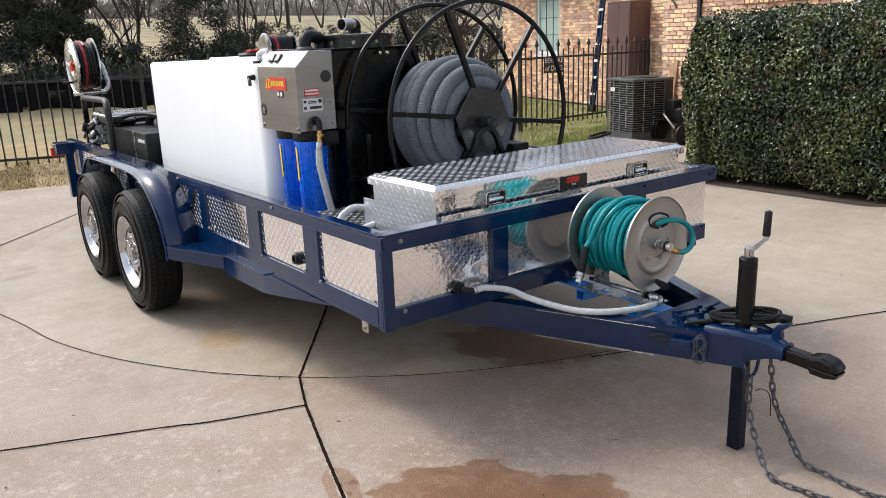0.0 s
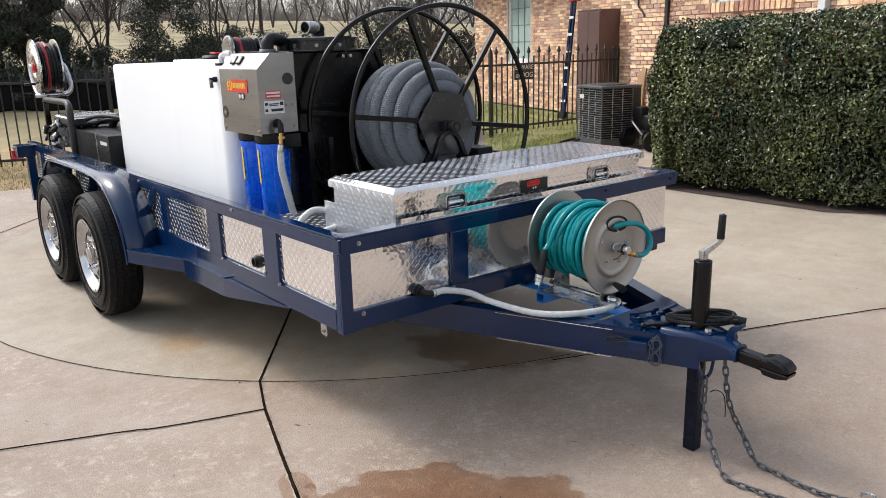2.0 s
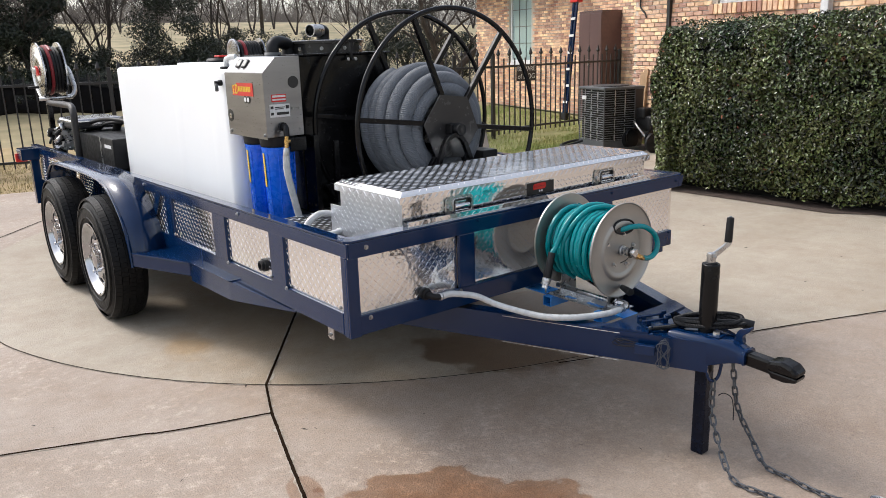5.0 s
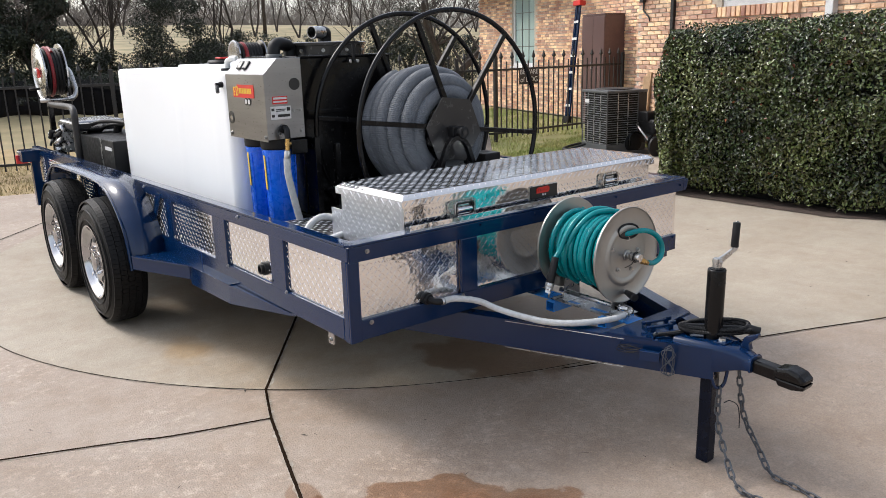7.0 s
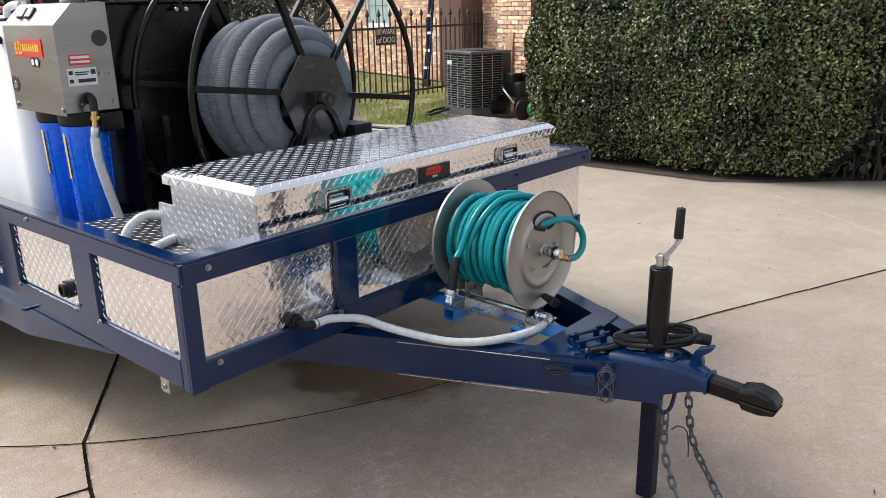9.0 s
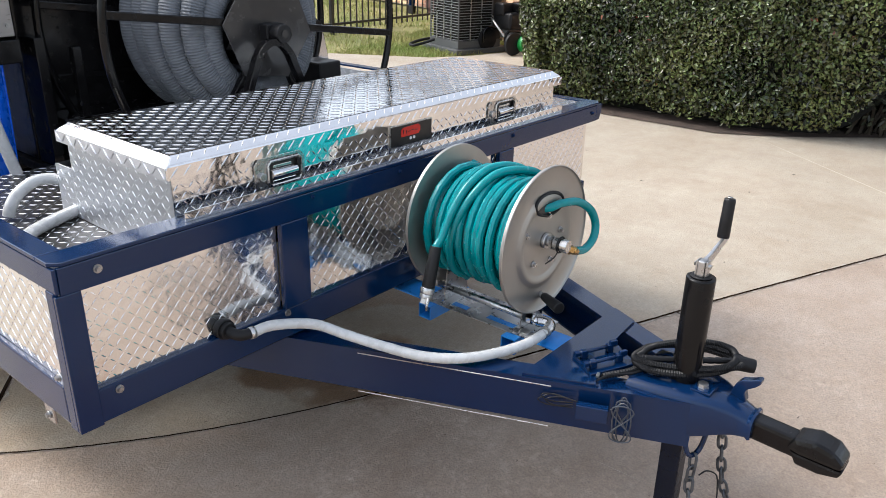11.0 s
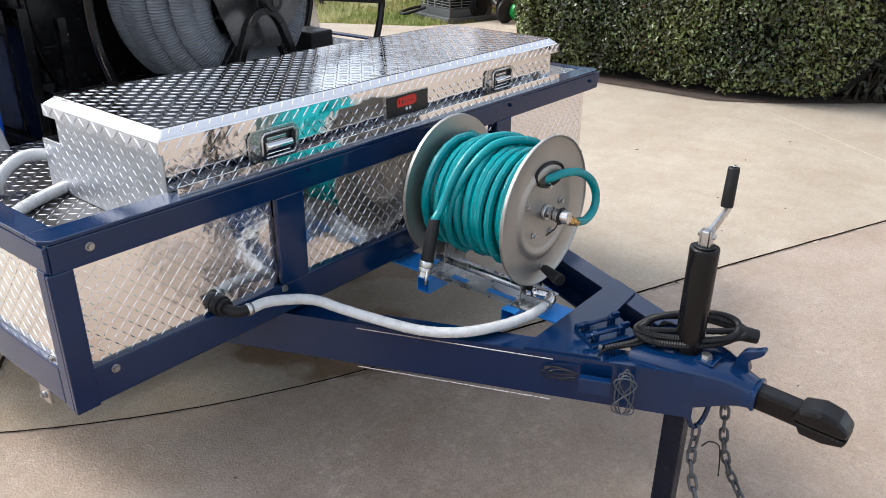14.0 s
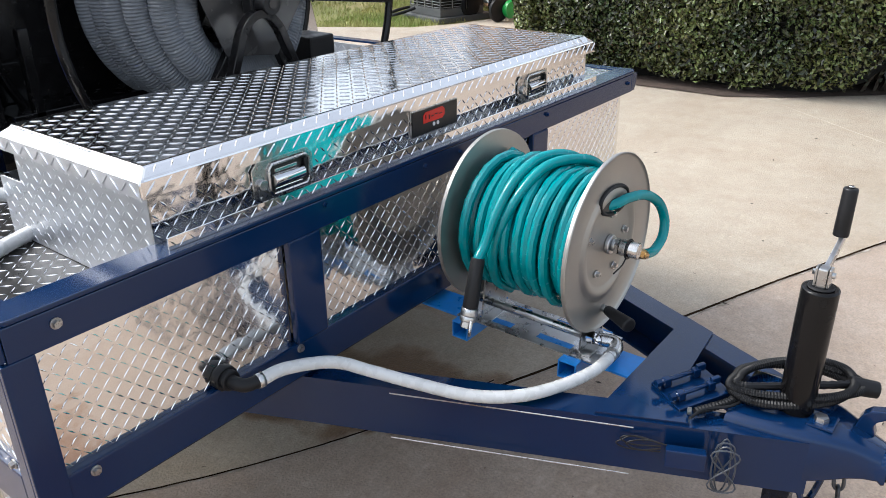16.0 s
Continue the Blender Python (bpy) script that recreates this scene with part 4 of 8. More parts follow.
# spring clip plate with two toggles on the gusset
clip = new("wiring_bracket")
clip.parent = trailer
clip["label"] = "navy bracket plate with two clamp bolts"
CM = pose(0.925, -0.622, TZ1 + 0.008, 3, -5, -32)
part("bracket_plate", box_bm(-0.058, 0.058, -0.045, 0.045, 0, 0.010, 0.002, m=CM), "navy", clip)
for y in (-0.022, 0.022):
    part("clamp_bolt", cyl_bm(CM @ Vector((-0.058, y, 0.024)), CM @ Vector((0.040, y, 0.024)), 0.0048, seg=12), "navy", clip)
    part("clamp_nut", cyl_bm(CM @ Vector((-0.064, y, 0.024)), CM @ Vector((-0.054, y, 0.024)), 0.0078, seg=6), "navy", clip)
    for x in (-0.040, 0.026):
        part("clamp_saddle", box_bm(x - 0.008, x + 0.008, y - 0.007, y + 0.007, 0.0101, 0.030, 0.003, m=CM), "navy", clip)
    part("clamp_lug", box_bm(0.026, 0.046, y - 0.005, y + 0.005, 0.022, 0.037, 0.003, m=CM), "navy", clip)

# wiring: corrugated loom coiled round the jack, loose wires at the side
loom = thing("wiring_loom", "black corrugated wiring loom coiled round the jack", "cable")
pts = [(0.86, -0.655, 0.445), (0.93, -0.70, 0.452)]
for k in range(34):
    a = radians(150 + k * 34)
    u, v = 0.112 + 0.014 * math.sin(k * 0.9), 0.070 + 0.014 * math.sin(k * 0.7 + 1)
    c, s = math.cos(a), math.sin(a)
    pts.append((1.022 + 0.633 * u * c + 0.774 * v * s, -0.782 - 0.774 * u * c + 0.633 * v * s, 0.459 + 0.0006 * k + 0.007 * math.sin(k * 0.55)))
pts += [(1.075, -0.875, 0.475), (1.08, -0.885, 0.470)]
lp = curve_through(pts, 26)
tube("loom", lp, 0.008, "black_matte", loom, seg=8, radii=[0.0085 if i % 2 else 0.0070 for i in range(len(lp))])
part("plug", cyl_bm((1.070, -0.862, 0.472), (1.092, -0.908, 0.466), 0.018, 0.016, 16, bevel=0.003), "black_matte", loom, "black round trailer plug")
wires = thing("loose_wires", "thin dark grey wires looped on the tongue channel", "wire")
n2 = Vector((-0.92, -0.39, 0)).normalized()
for k in range(4):
    c = Vector((0.838, -0.722, 0.375))
    loop = []
    for q in range(25):
        a = 2 * math.pi * q / 24
        loop.append(c + n2 * 0.006 * (k + 1) + Vector((0.39, -0.92, 0)) * (0.012 + 0.004 * k) * math.sin(2 * a if k % 2 else a) + Vector((0, 0, 1)) * (0.058 - 0.004 * k) * math.cos(a))
    tube("wire_loop", loop, 0.0016, "wire_grey", wires, seg=6)
tube("wire_end", curve_through([(0.835, -0.655, 0.446), (0.87, -0.668, 0.45), (0.90, -0.70, 0.452), (0.925, -0.715, 0.455)], 8), 0.0028, "black_matte", wires, seg=6)
for dz, dy in ((0.0, 0.0), (0.006, 0.012), (-0.007, 0.02)):
    tube("wire_end", curve_through([(0.790, -0.625, 0.392 + dz), (0.772, -0.592 + dy, 0.386 + dz), (0.764, -0.571 + dy, 0.393 + dz), (0.767, -0.578 + dy, 0.402 + dz), (0.780, -0.600 + dy, 0.406), (0.792, -0.634, 0.403)], 8), 0.0014, "black_matte", wires, seg=6)
part("connector", box_bm(-0.008, 0.008, -0.004, 0.004, 0, 0.007, 0.002, m=pose(0.85, -0.648, 0.446, 0, 0, 20)), "ac_grey", wires)
cover = prism("wire_cover", [(-0.070, 0.366), (0.0, 0.366), (0.0, 0.402), (-0.070, 0.402)], "x", -0.016, 0.004, "navy", trailer, bevel=0.002)
cover.matrix_basis = pose(0.793, -0.632, 0, 0, 0, 23.8)

# safety chains


def link_mesh():
    path = []
    for k in range(20):
        a = 2 * math.pi * k / 20
        path.append((0.0085 * math.cos(a), 0.013 * math.sin(a) + 0.007 * (1 if math.sin(a) > 0 else -1) * (abs(math.sin(a)) > 0.05), 0))
    v, f = tube_data(path, 0.0036, 6, True)
    me = bpy.data.meshes.new("chain_link")
    me.from_pydata([tuple(q) for q in v], [], f)
    me.materials.append(M["galv"])
    me.polygons.foreach_set("use_smooth", [True] * len(me.polygons))
    return me


LINK = link_mesh()


def chain(name, label, way, hook):
    t = thing(name, label, "chain", "safety chains")
    P = curve_through(way, 30)
    acc, last, k = 0.0, P[0], 0
    pitch = 0.0315
    for i in range(1, len(P)):
        acc += (P[i] - P[i - 1]).length
        if acc >= pitch:
            acc -= pitch
            d = (P[i] - last).normalized()
            q = d.to_track_quat("Y", "Z").to_matrix().to_4x4()
            ob = new("link", LINK)
            ob.parent = t
            flat = last.z < 0.03 and P[i].z < 0.03
            turn = (20 if k % 2 else -65) if flat else (90 if k % 2 else 0) + 25
            ob.matrix_local = Matrix.Translation((last + P[i]) / 2) @ q @ Matrix.Rotation(radians(turn), 4, "Y")
            last = P[i].copy()
            k += 1
    h = [last + Vector(o) for o in ((0, 0, 0), (0.02, -0.02, 0.004), (0.045, -0.025, 0.004), (0.06, -0.008, 0.004), (0.05, 0.012, 0.004), (0.03, 0.014, 0.004))]
    if hook:
        tube("hook", curve_through(h, 6), 0.005, "zinc", t, "zinc snap hook", 8)
    return t


chain("safety_chain", "heavy steel safety chain trailing on the concrete", [(0.945, -0.855, 0.285), (0.935, -0.862, 0.17), (0.905, -0.925, 0.05), (0.868, -1.00, -0.012), (0.875, -1.09, -0.016), (0.90, -1.20, -0.018), (0.96, -1.33, -0.018), (1.05, -1.45, -0.016)], True)
chain("safety_chain", "heavy steel safety chain trailing on the concrete", [(1.01, -0.885, 0.347), (1.025, -0.905, 0.18), (1.05, -0.955, 0.06), (1.035, -1.02, -0.012), (1.03, -1.10, -0.016), (1.02, -1.20, -0.018), (1.03, -1.30, -0.016), (1.08, -1.38, -0.016)], True)
tube("chain_shackle", curve_through([(0.925, -0.83, 0.350), (0.925, -0.845, 0.298), (0.945, -0.853, 0.283), (0.965, -0.86, 0.298), (0.965, -0.87, 0.354)], 6), 0.006, "navy", trailer, seg=8)
tube("breakaway_cable", curve_through([(0.955, -0.87, 0.23), (0.975, -0.88, 0.235), (1.0, -0.895, 0.215), (1.01, -0.90, 0.17), (1.005, -0.905, 0.13)], 8), 0.0018, "black_matte", trailer, seg=6)

# ---- small hose reel on the tongue ----
reel = thing("garden_hose_reel", "brushed stainless hose reel bolted on blue brackets", "hose reel")
RX, RZ, RR = 0.999, 0.660, 0.186
FY, BY = -0.394, -0.108


def flange(y, way, x):
    """A dished steel disc: flat hub, a rolled swage and a curled rim."""
    prof = [(0.0, 0.0), (0.0, 0.088), (0.0012, 0.094), (0.0046, 0.100), (0.0050, 0.108), (0.0040, 0.114), (0.0006, 0.120), (0.0, 0.126), (0.0, RR - 0.006), (0.003, RR - 0.002), (0.006, RR - 0.0005), (0.004, RR + 0.001), (-0.003, RR), (-0.003, RR - 0.005), (-0.003, 0.0)]
    return lathe("flange", prof, (x, y, RZ), (0, way, 0), "flange", reel, "brushed stainless flange", 72)


flange(FY, -1, RX)
flange(BY, 1, RX)
part("drum", cyl_bm((RX, FY + 0.004, RZ), (RX, BY - 0.004, RZ), 0.075, seg=32), "steel", reel)
bm = cyl_bm((RX, FY - 0.0005, RZ), (RX, FY - 0.010, RZ), 0.020, seg=24, bevel=0.002)
cyl_bm((RX, FY - 0.010, RZ), (RX, FY - 0.022, RZ), 0.0125, seg=16, bm=bm)
cyl_bm((RX, FY - 0.020, RZ), (RX, FY - 0.028, RZ), 0.0180, seg=6, bm=bm)
part("swivel_base", bm, "zinc", reel, "zinc swivel base")
part("swivel_joint", cyl_bm((RX, FY - 0.0282, RZ), (RX + 0.003, FY - 0.066, RZ - 0.001), 0.0168, seg=24, bevel=0.0015), "chrome_dark", reel, "steel swivel joint")
bm = cyl_bm((RX + 0.016, FY - 0.052, RZ - 0.010), (RX + 0.036, FY - 0.054, RZ - 0.022), 0.0125, seg=6, bevel=0.001)
cyl_bm((RX + 0.034, FY - 0.054, RZ - 0.021), (RX + 0.060, FY - 0.055, RZ - 0.032), 0.0105, seg=16, bm=bm)
part("hose_fitting", bm, "brass", reel, "brass hose fitting")
for dx, dz in ((-0.088, 0.036), (0.005, 0.064), (0.067, 0.010), (0.029, -0.059), (-0.047, -0.049)):
    bolt(reel, (RX + dx, FY - 0.0005, RZ + dz), (0, -1, 0), 0.0062, h=0.010, material="zinc")
tube("zip_tie", [(RX + 0.0195 * math.cos(a), FY - 0.046, RZ + 0.0195 * math.sin(a)) for a in [2 * math.pi * k / 20 for k in range(20)]], 0.0022, "black_matte", reel, seg=6, closed=True)
tube("zip_tail", curve_through([(RX - 0.014, FY - 0.047, RZ - 0.014), (RX - 0.030, FY - 0.047, RZ - 0.024), (RX - 0.062, FY - 0.045, RZ - 0.030)], 4), 0.0016, "black_matte", reel, seg=6)
# oval rubber grommet that the hose comes through
ring = [(RX + 0.006 + 0.060 * math.cos(a), FY - 0.003, RZ + 0.093 + 0.028 * math.sin(a) - 0.10 * 0.060 * math.cos(a)) for a in [2 * math.pi * k / 36 for k in range(36)]]
tube("grommet", ring, 0.0042, "black_matte", reel, "black rubber grommet", 8, True)
prism("grommet_dark", [(x, z) for x, _, z in ring], "y", FY - 0.0022, FY - 0.0006, "label_black", reel, "dark opening of the grommet")
# folding crank knob near the rim
part("knob_stud", cyl_bm((RX - 0.002, FY, RZ - 0.146), (RX - 0.006, FY - 0.018, RZ - 0.146), 0.0085, 0.007, 14), "zinc", reel)
part("crank_knob", cyl_bm((RX - 0.005, FY - 0.012, RZ - 0.146), (RX - 0.040, FY - 0.080, RZ - 0.145), 0.0105, 0.0155, 22, bevel=0.004), "black_matte", reel, "black plastic crank knob")
# base: end brackets, slotted plate, inlet pipe, blue channels
PZ = 0.4255
for y in (FY + 0.016, BY - 0.022):
    prism("end_bracket", [(RX - 0.060, PZ + 0.0035), (RX + 0.040, PZ + 0.0035), (RX + 0.028, RZ + 0.02), (RX - 0.024, RZ + 0.02)], "y", y, y + 0.004, "zinc", reel, "zinc end bracket")
    part("bracket_foot", box_bm(RX - 0.070, RX + 0.044, y - 0.028, y - 0.0005, PZ + 0.0032, PZ + 0.0065, 0.001), "zinc", reel)
part("base_plate", box_bm(0.915, 1.046, -0.425, -0.075, PZ, PZ + 0.003, 0.001), "zinc", reel, "slotted zinc base plate")
for y in (-0.165, -0.315):
    for x in (0.946, 1.022):
        part("slot", box_bm(x - 0.009, x + 0.009, y - 0.042, y + 0.042, PZ + 0.0031, PZ + 0.0038, 0.0), "blue", reel, "blue bracket seen through a slot")
for x, y in ((0.925, -0.095), (1.034, -0.095), (0.925, -0.376), (1.034, -0.376)):
    bolt(reel, (x, y, PZ + 0.0031), (0, 0, 1), 0.008)
part("inlet_pipe", cyl_bm((0.968, -0.088, 0.459), (0.966, -0.392, 0.455), 0.0095, seg=18), "zinc", reel, "zinc inlet pipe")
bm = cyl_bm((0.966, -0.380, 0.455), (0.966, -0.398, 0.455), 0.0155, seg=6)
cyl_bm((0.966, -0.398, 0.455), (0.968, -0.414, 0.455), 0.0125, seg=16, bm=bm)
part("pipe_nut", bm, "chrome", reel)
v, f = tube_data(curve_through([(0.967, -0.410, 0.455), (0.976, -0.424, 0.454), (0.978, -0.438, 0.452), (0.964, -0.447, 0.450), (0.944, -0.450, 0.449)], 5), 0.0145, 14)
data_part("pipe_elbow", v, f, "chrome_dark", reel, "steel pipe elbow", True)
# bright blue channel brackets, open at their ends
for y, w in ((-0.100, 0.042), (-0.374, 0.042)):
    for z0, z1 in ((0.4215, 0.425), (0.384, 0.3875)):
        part("bracket_channel", box_bm(0.892, 1.06, y - w / 2, y + w / 2, z0, z1, 0.0008), "blue", reel)
    part("bracket_channel", box_bm(0.892, 1.06, y - w / 2, y - w / 2 + 0.003, 0.3876, 0.4214, 0.0008), "blue", reel)
    part("bracket_channel", box_bm(0.892, 1.06, y + w / 2 - 0.003, y + w / 2, 0.3876, 0.4214, 0.0008), "blue", reel)
part("mount_bar", box_bm(0.918, 1.002, -0.508, -0.3955, 0.4205, 0.4255, 0.001), "blue", reel, "bright blue flat mounting bar")
part("mount_bar", box_bm(0.918, 1.002, -0.0785, 0.055, 0.4205, 0.4255, 0.001), "blue", reel, "bright blue flat mounting bar")

ghose = thing("garden_hose", "teal green rubber hose wound on the reel", "hose")
HR = 0.0105
pts = []
y0, y1 = BY - 0.018, FY + 0.016
turns = 11
for layer, r0 in enumerate((0.094, 0.116, 0.1365)):
    nturn = turns - (1 if layer == 1 else 0)
    for k in range(nturn * 22):
        a = -2 * math.pi * k / 22
        f = k / (nturn * 22)
        if layer % 2:
            f = 1 - f
        wob = 0.005 * math.sin(k * 0.37 + layer) + 0.004 * math.sin(k * 0.11)
        yy = y0 + (y1 - y0) * f + 0.004 * math.sin(k * 0.21 + layer * 2)
        pts.append((RX + (r0 + wob) * math.cos(a + 1.2), yy, RZ + (r0 + wob) * math.sin(a + 1.2)))
tube("hose_coil", pts, HR, "green_hose", ghose, seg=9)
over = curve_through([(RX + 0.10, -0.300, RZ + 0.112), (RX + 0.045, -0.272, RZ + 0.152), (RX - 0.030, -0.246, RZ + 0.160), (RX - 0.095, -0.228, RZ + 0.128), (RX - 0.145, -0.218, RZ + 0.070), (RX - 0.178, -0.214, RZ + 0.012), (0.801, -0.213, 0.651), (0.792, -0.214, 0.630)], 10)
tube("hose_tail", over, HR, "green_hose", ghose, seg=12)
over2 = curve_through([(RX + 0.10, -0.335, RZ + 0.110), (RX + 0.045, -0.310, RZ + 0.150), (RX - 0.045, -0.268, RZ + 0.150), (RX - 0.118, -0.238, RZ + 0.085), (RX - 0.145, -0.215, RZ + 0.0), (RX - 0.122, -0.205, RZ - 0.085), (RX - 0.055, -0.200, RZ - 0.138)], 10)
tube("hose_tail", over2, HR, "green_hose", ghose, seg=12)
part("hose_cuff", cyl_bm((0.8015, -0.213, 0.653), (0.768, -0.218, 0.558), 0.0140, 0.0160, 18, bevel=0.002), "black_matte", ghose, "black rubber strain cuff")
bm = cyl_bm((0.768, -0.218, 0.558), (0.763, -0.218, 0.543), 0.0175, seg=18, bevel=0.002)
cyl_bm((0.763, -0.218, 0.543), (0.759, -0.218, 0.532), 0.0165, seg=18, bm=bm, bevel=0.002)
cyl_bm((0.759, -0.218, 0.532), (0.755, -0.217, 0.520), 0.0125, seg=6, bm=bm)
part("hose_coupling", bm, "zinc", ghose, "zinc hose coupling")
tube("coupling_latch", curve_through([(0.752, -0.232, 0.540), (0.742, -0.236, 0.522), (0.748, -0.230, 0.508), (0.760, -0.222, 0.512)], 4), 0.003, "chrome_dark", ghose, seg=6)
lead = curve_through([(RX - 0.020, FY + 0.020, RZ + 0.080), (RX + 0.006, FY - 0.006, RZ + 0.085), (RX + 0.040, FY - 0.018, RZ + 0.090), (RX + 0.090, FY - 0.032, RZ + 0.084), (RX + 0.132, FY - 0.045, RZ + 0.056), (RX + 0.150, FY - 0.054, RZ + 0.016), (RX + 0.138, FY - 0.058, RZ - 0.020), (RX + 0.100, FY - 0.057, RZ - 0.038), (RX + 0.054, FY - 0.0545, RZ - 0.0295)], 10)
tube("hose_lead", lead, HR, "green_hose", ghose, seg=12)

# milky supply hose along the tongue
sup = thing("supply_hose", "milky white supply hose along the tongue", "hose")
tube("hose", curve_through([(0.374, -0.041, 0.528), (0.43, -0.052, 0.530), (0.52, -0.080, 0.507), (0.575, -0.125, 0.475), (0.61, -0.20, 0.460), (0.648, -0.30, 0.452), (0.70, -0.375, 0.452), (0.780, -0.422, 0.450), (0.87, -0.448, 0.448), (0.948, -0.450, 0.449)], 10), 0.0122, "clear_hose", sup, seg=14)
bm = cyl_bm((0.338, 0.014, 0.538), (0.338, -0.004, 0.538), 0.024, seg=10, bevel=0.002)
cyl_bm((0.338, -0.004, 0.538), (0.338, -0.016, 0.538), 0.019, seg=18, bm=bm, bevel=0.002)
part("bulkhead_nut", bm, "black_matte", sup, "black bulkhead fitting")
tube("elbow", curve_through([(0.338, -0.010, 0.538), (0.339, -0.028, 0.537), (0.351, -0.039, 0.532), (0.380, -0.042, 0.528)], 6), 0.0122, "black_matte", sup, "black barbed elbow", 14)
for p, q in (((0.372, -0.0408, 0.5283), (0.384, -0.0428, 0.5285)), ((0.926, -0.450, 0.449), (0.940, -0.450, 0.449))):
    part("hose_clamp", cyl_bm(p, q, 0.0140, seg=16), "zinc", sup)

# ---- toolbox ----
tb = thing("truck_toolbox", "polished aluminium tread-plate toolbox across the trailer front", "toolbox")
LX0, LX1, LY0, LY1, LZ0, LZ1 = 0.264, 1.736, 0.036, 0.500, 0.884, 0.931
BX0, BX1, BY0, BY1 = 0.283, 1.717, 0.054, 0.488
body = part("body", box_bm(BX0 + 0.003, BX1 - 0.003, BY0 + 0.003, BY1, 0.6905, 0.8845, 0.002), "plate", tb)
part("rear_ledge", box_bm(BX0 + 0.003, BX1 - 0.003, BY1 + 0.0005, 0.572, 0.6905, 0.815, 0.003), "plate", tb)
tread_sheet("front_sheet", (BX0, BY0, 0.801), (1, 0, 0), (0, 0, 1), BX1 - BX0, 0.083, 0.0025, "plate", body, pitch=0.0176, size=0.70, slim=1.5, high=1.2)
tread_sheet("end_sheet", (BX0, BY1, 0.692), (0, -1, 0), (0, 0, 1), BY1 - BY0 - 0.001, 0.192, 0.0025, "plate_dull", body, pitch=0.0192, size=0.58, slim=1.6, high=1.0)
tread_sheet("end_sheet", (BX0, 0.572, 0.692), (0, -1, 0), (0, 0, 1), 0.0835, 0.122, 0.0025, "plate_dull", body, pitch=0.0192, size=0.58, slim=1.6, high=1.0)
tread_sheet("end_sheet", (BX1, BY0 + 0.001, 0.692), (0, 1, 0), (0, 0, 1), BY1 - BY0 - 0.001, 0.192, 0.0025, "plate_dull", body, pitch=0.0192, size=0.58, slim=1.6, high=1.0)
tread_sheet("foot_flange", (BX0, 0.0160, 0.8008), (1, 0, 0), (0, 0, 1), BX1 - BX0, 0.0197, 0.0028, "plate", body, pitch=0.0180, size=0.80)
INS = 0.024
outer = [(LX0, LY0), (LX1, LY0), (LX1, LY1), (LX0, LY1)]
inner = [(LX0 + INS, LY0 + INS), (LX1 - INS, LY0 + INS), (LX1 - INS, LY1 - INS), (LX0 + INS, LY1 - INS)]
verts = [(x, y, LZ0) for x, y in outer] + [(x, y, LZ1 - 0.017) for x, y in outer] + [(x, y, LZ1) for x, y in inner]
faces = [(3, 2, 1, 0), (8, 9, 10, 11)] + [(i, (i + 1) % 4, 4 + (i + 1) % 4, 4 + i) for i in range(4)] + [(4 + i, 4 + (i + 1) % 4, 8 + (i + 1) % 4, 8 + i) for i in range(4)]
me = bpy.data.meshes.new("lid")
me.from_pydata(verts, [], faces)
lid = mesh_ob("lid", me, "plate", tb, "tread-plate lid with smooth bevelled rim")
bv = lid.modifiers.new("soft", "BEVEL")
bv.width, bv.segments = 0.006, 3
tread_sheet("lid_sheet", (LX0 + INS, LY0 + INS, LZ1 + 0.0004), (1, 0, 0), (0, 1, 0), LX1 - LX0 - 2 * INS, LY1 - LY0 - 2 * INS, 0.0003, "lid_plate", lid, slim=1.15, size=0.86, pitch=0.0224)
# stray lugs on the rim and bevel
tread_sheet("lid_lip", (LX0 + 0.002, LY0 - 0.0008, LZ0 + 0.002), (1, 0, 0), (0, 0, 1), LX1 - LX0 - 0.004, 0.027, 0.0006, "plate", lid, pitch=0.030, size=1.1, one_way=True)
tread_sheet("lid_lip", (LX0 - 0.0008, LY1 - 0.002, LZ0 + 0.002), (0, -1, 0), (0, 0, 1), LY1 - LY0 - 0.004, 0.027, 0.0006, "plate_dull", lid, pitch=0.027)
s45 = Vector((0, INS, 0.017))
tread_sheet("lid_bevel", (LX0 + INS, LY0 + 0.003, LZ1 - 0.0152), (1, 0, 0), s45, LX1 - LX0 - 2 * INS, 0.0245, 0.0003, "plate", lid, pitch=0.0315, size=0.85, one_way=True)
tread_sheet("lid_bevel", (LX0 + 0.003, LY1 - INS, LZ1 - 0.0152), (0, -1, 0), (INS, 0, 0.017), LY1 - LY0 - 2 * INS, 0.0245, 0.0003, "plate", lid, pitch=0.0315, size=0.85, one_way=True)


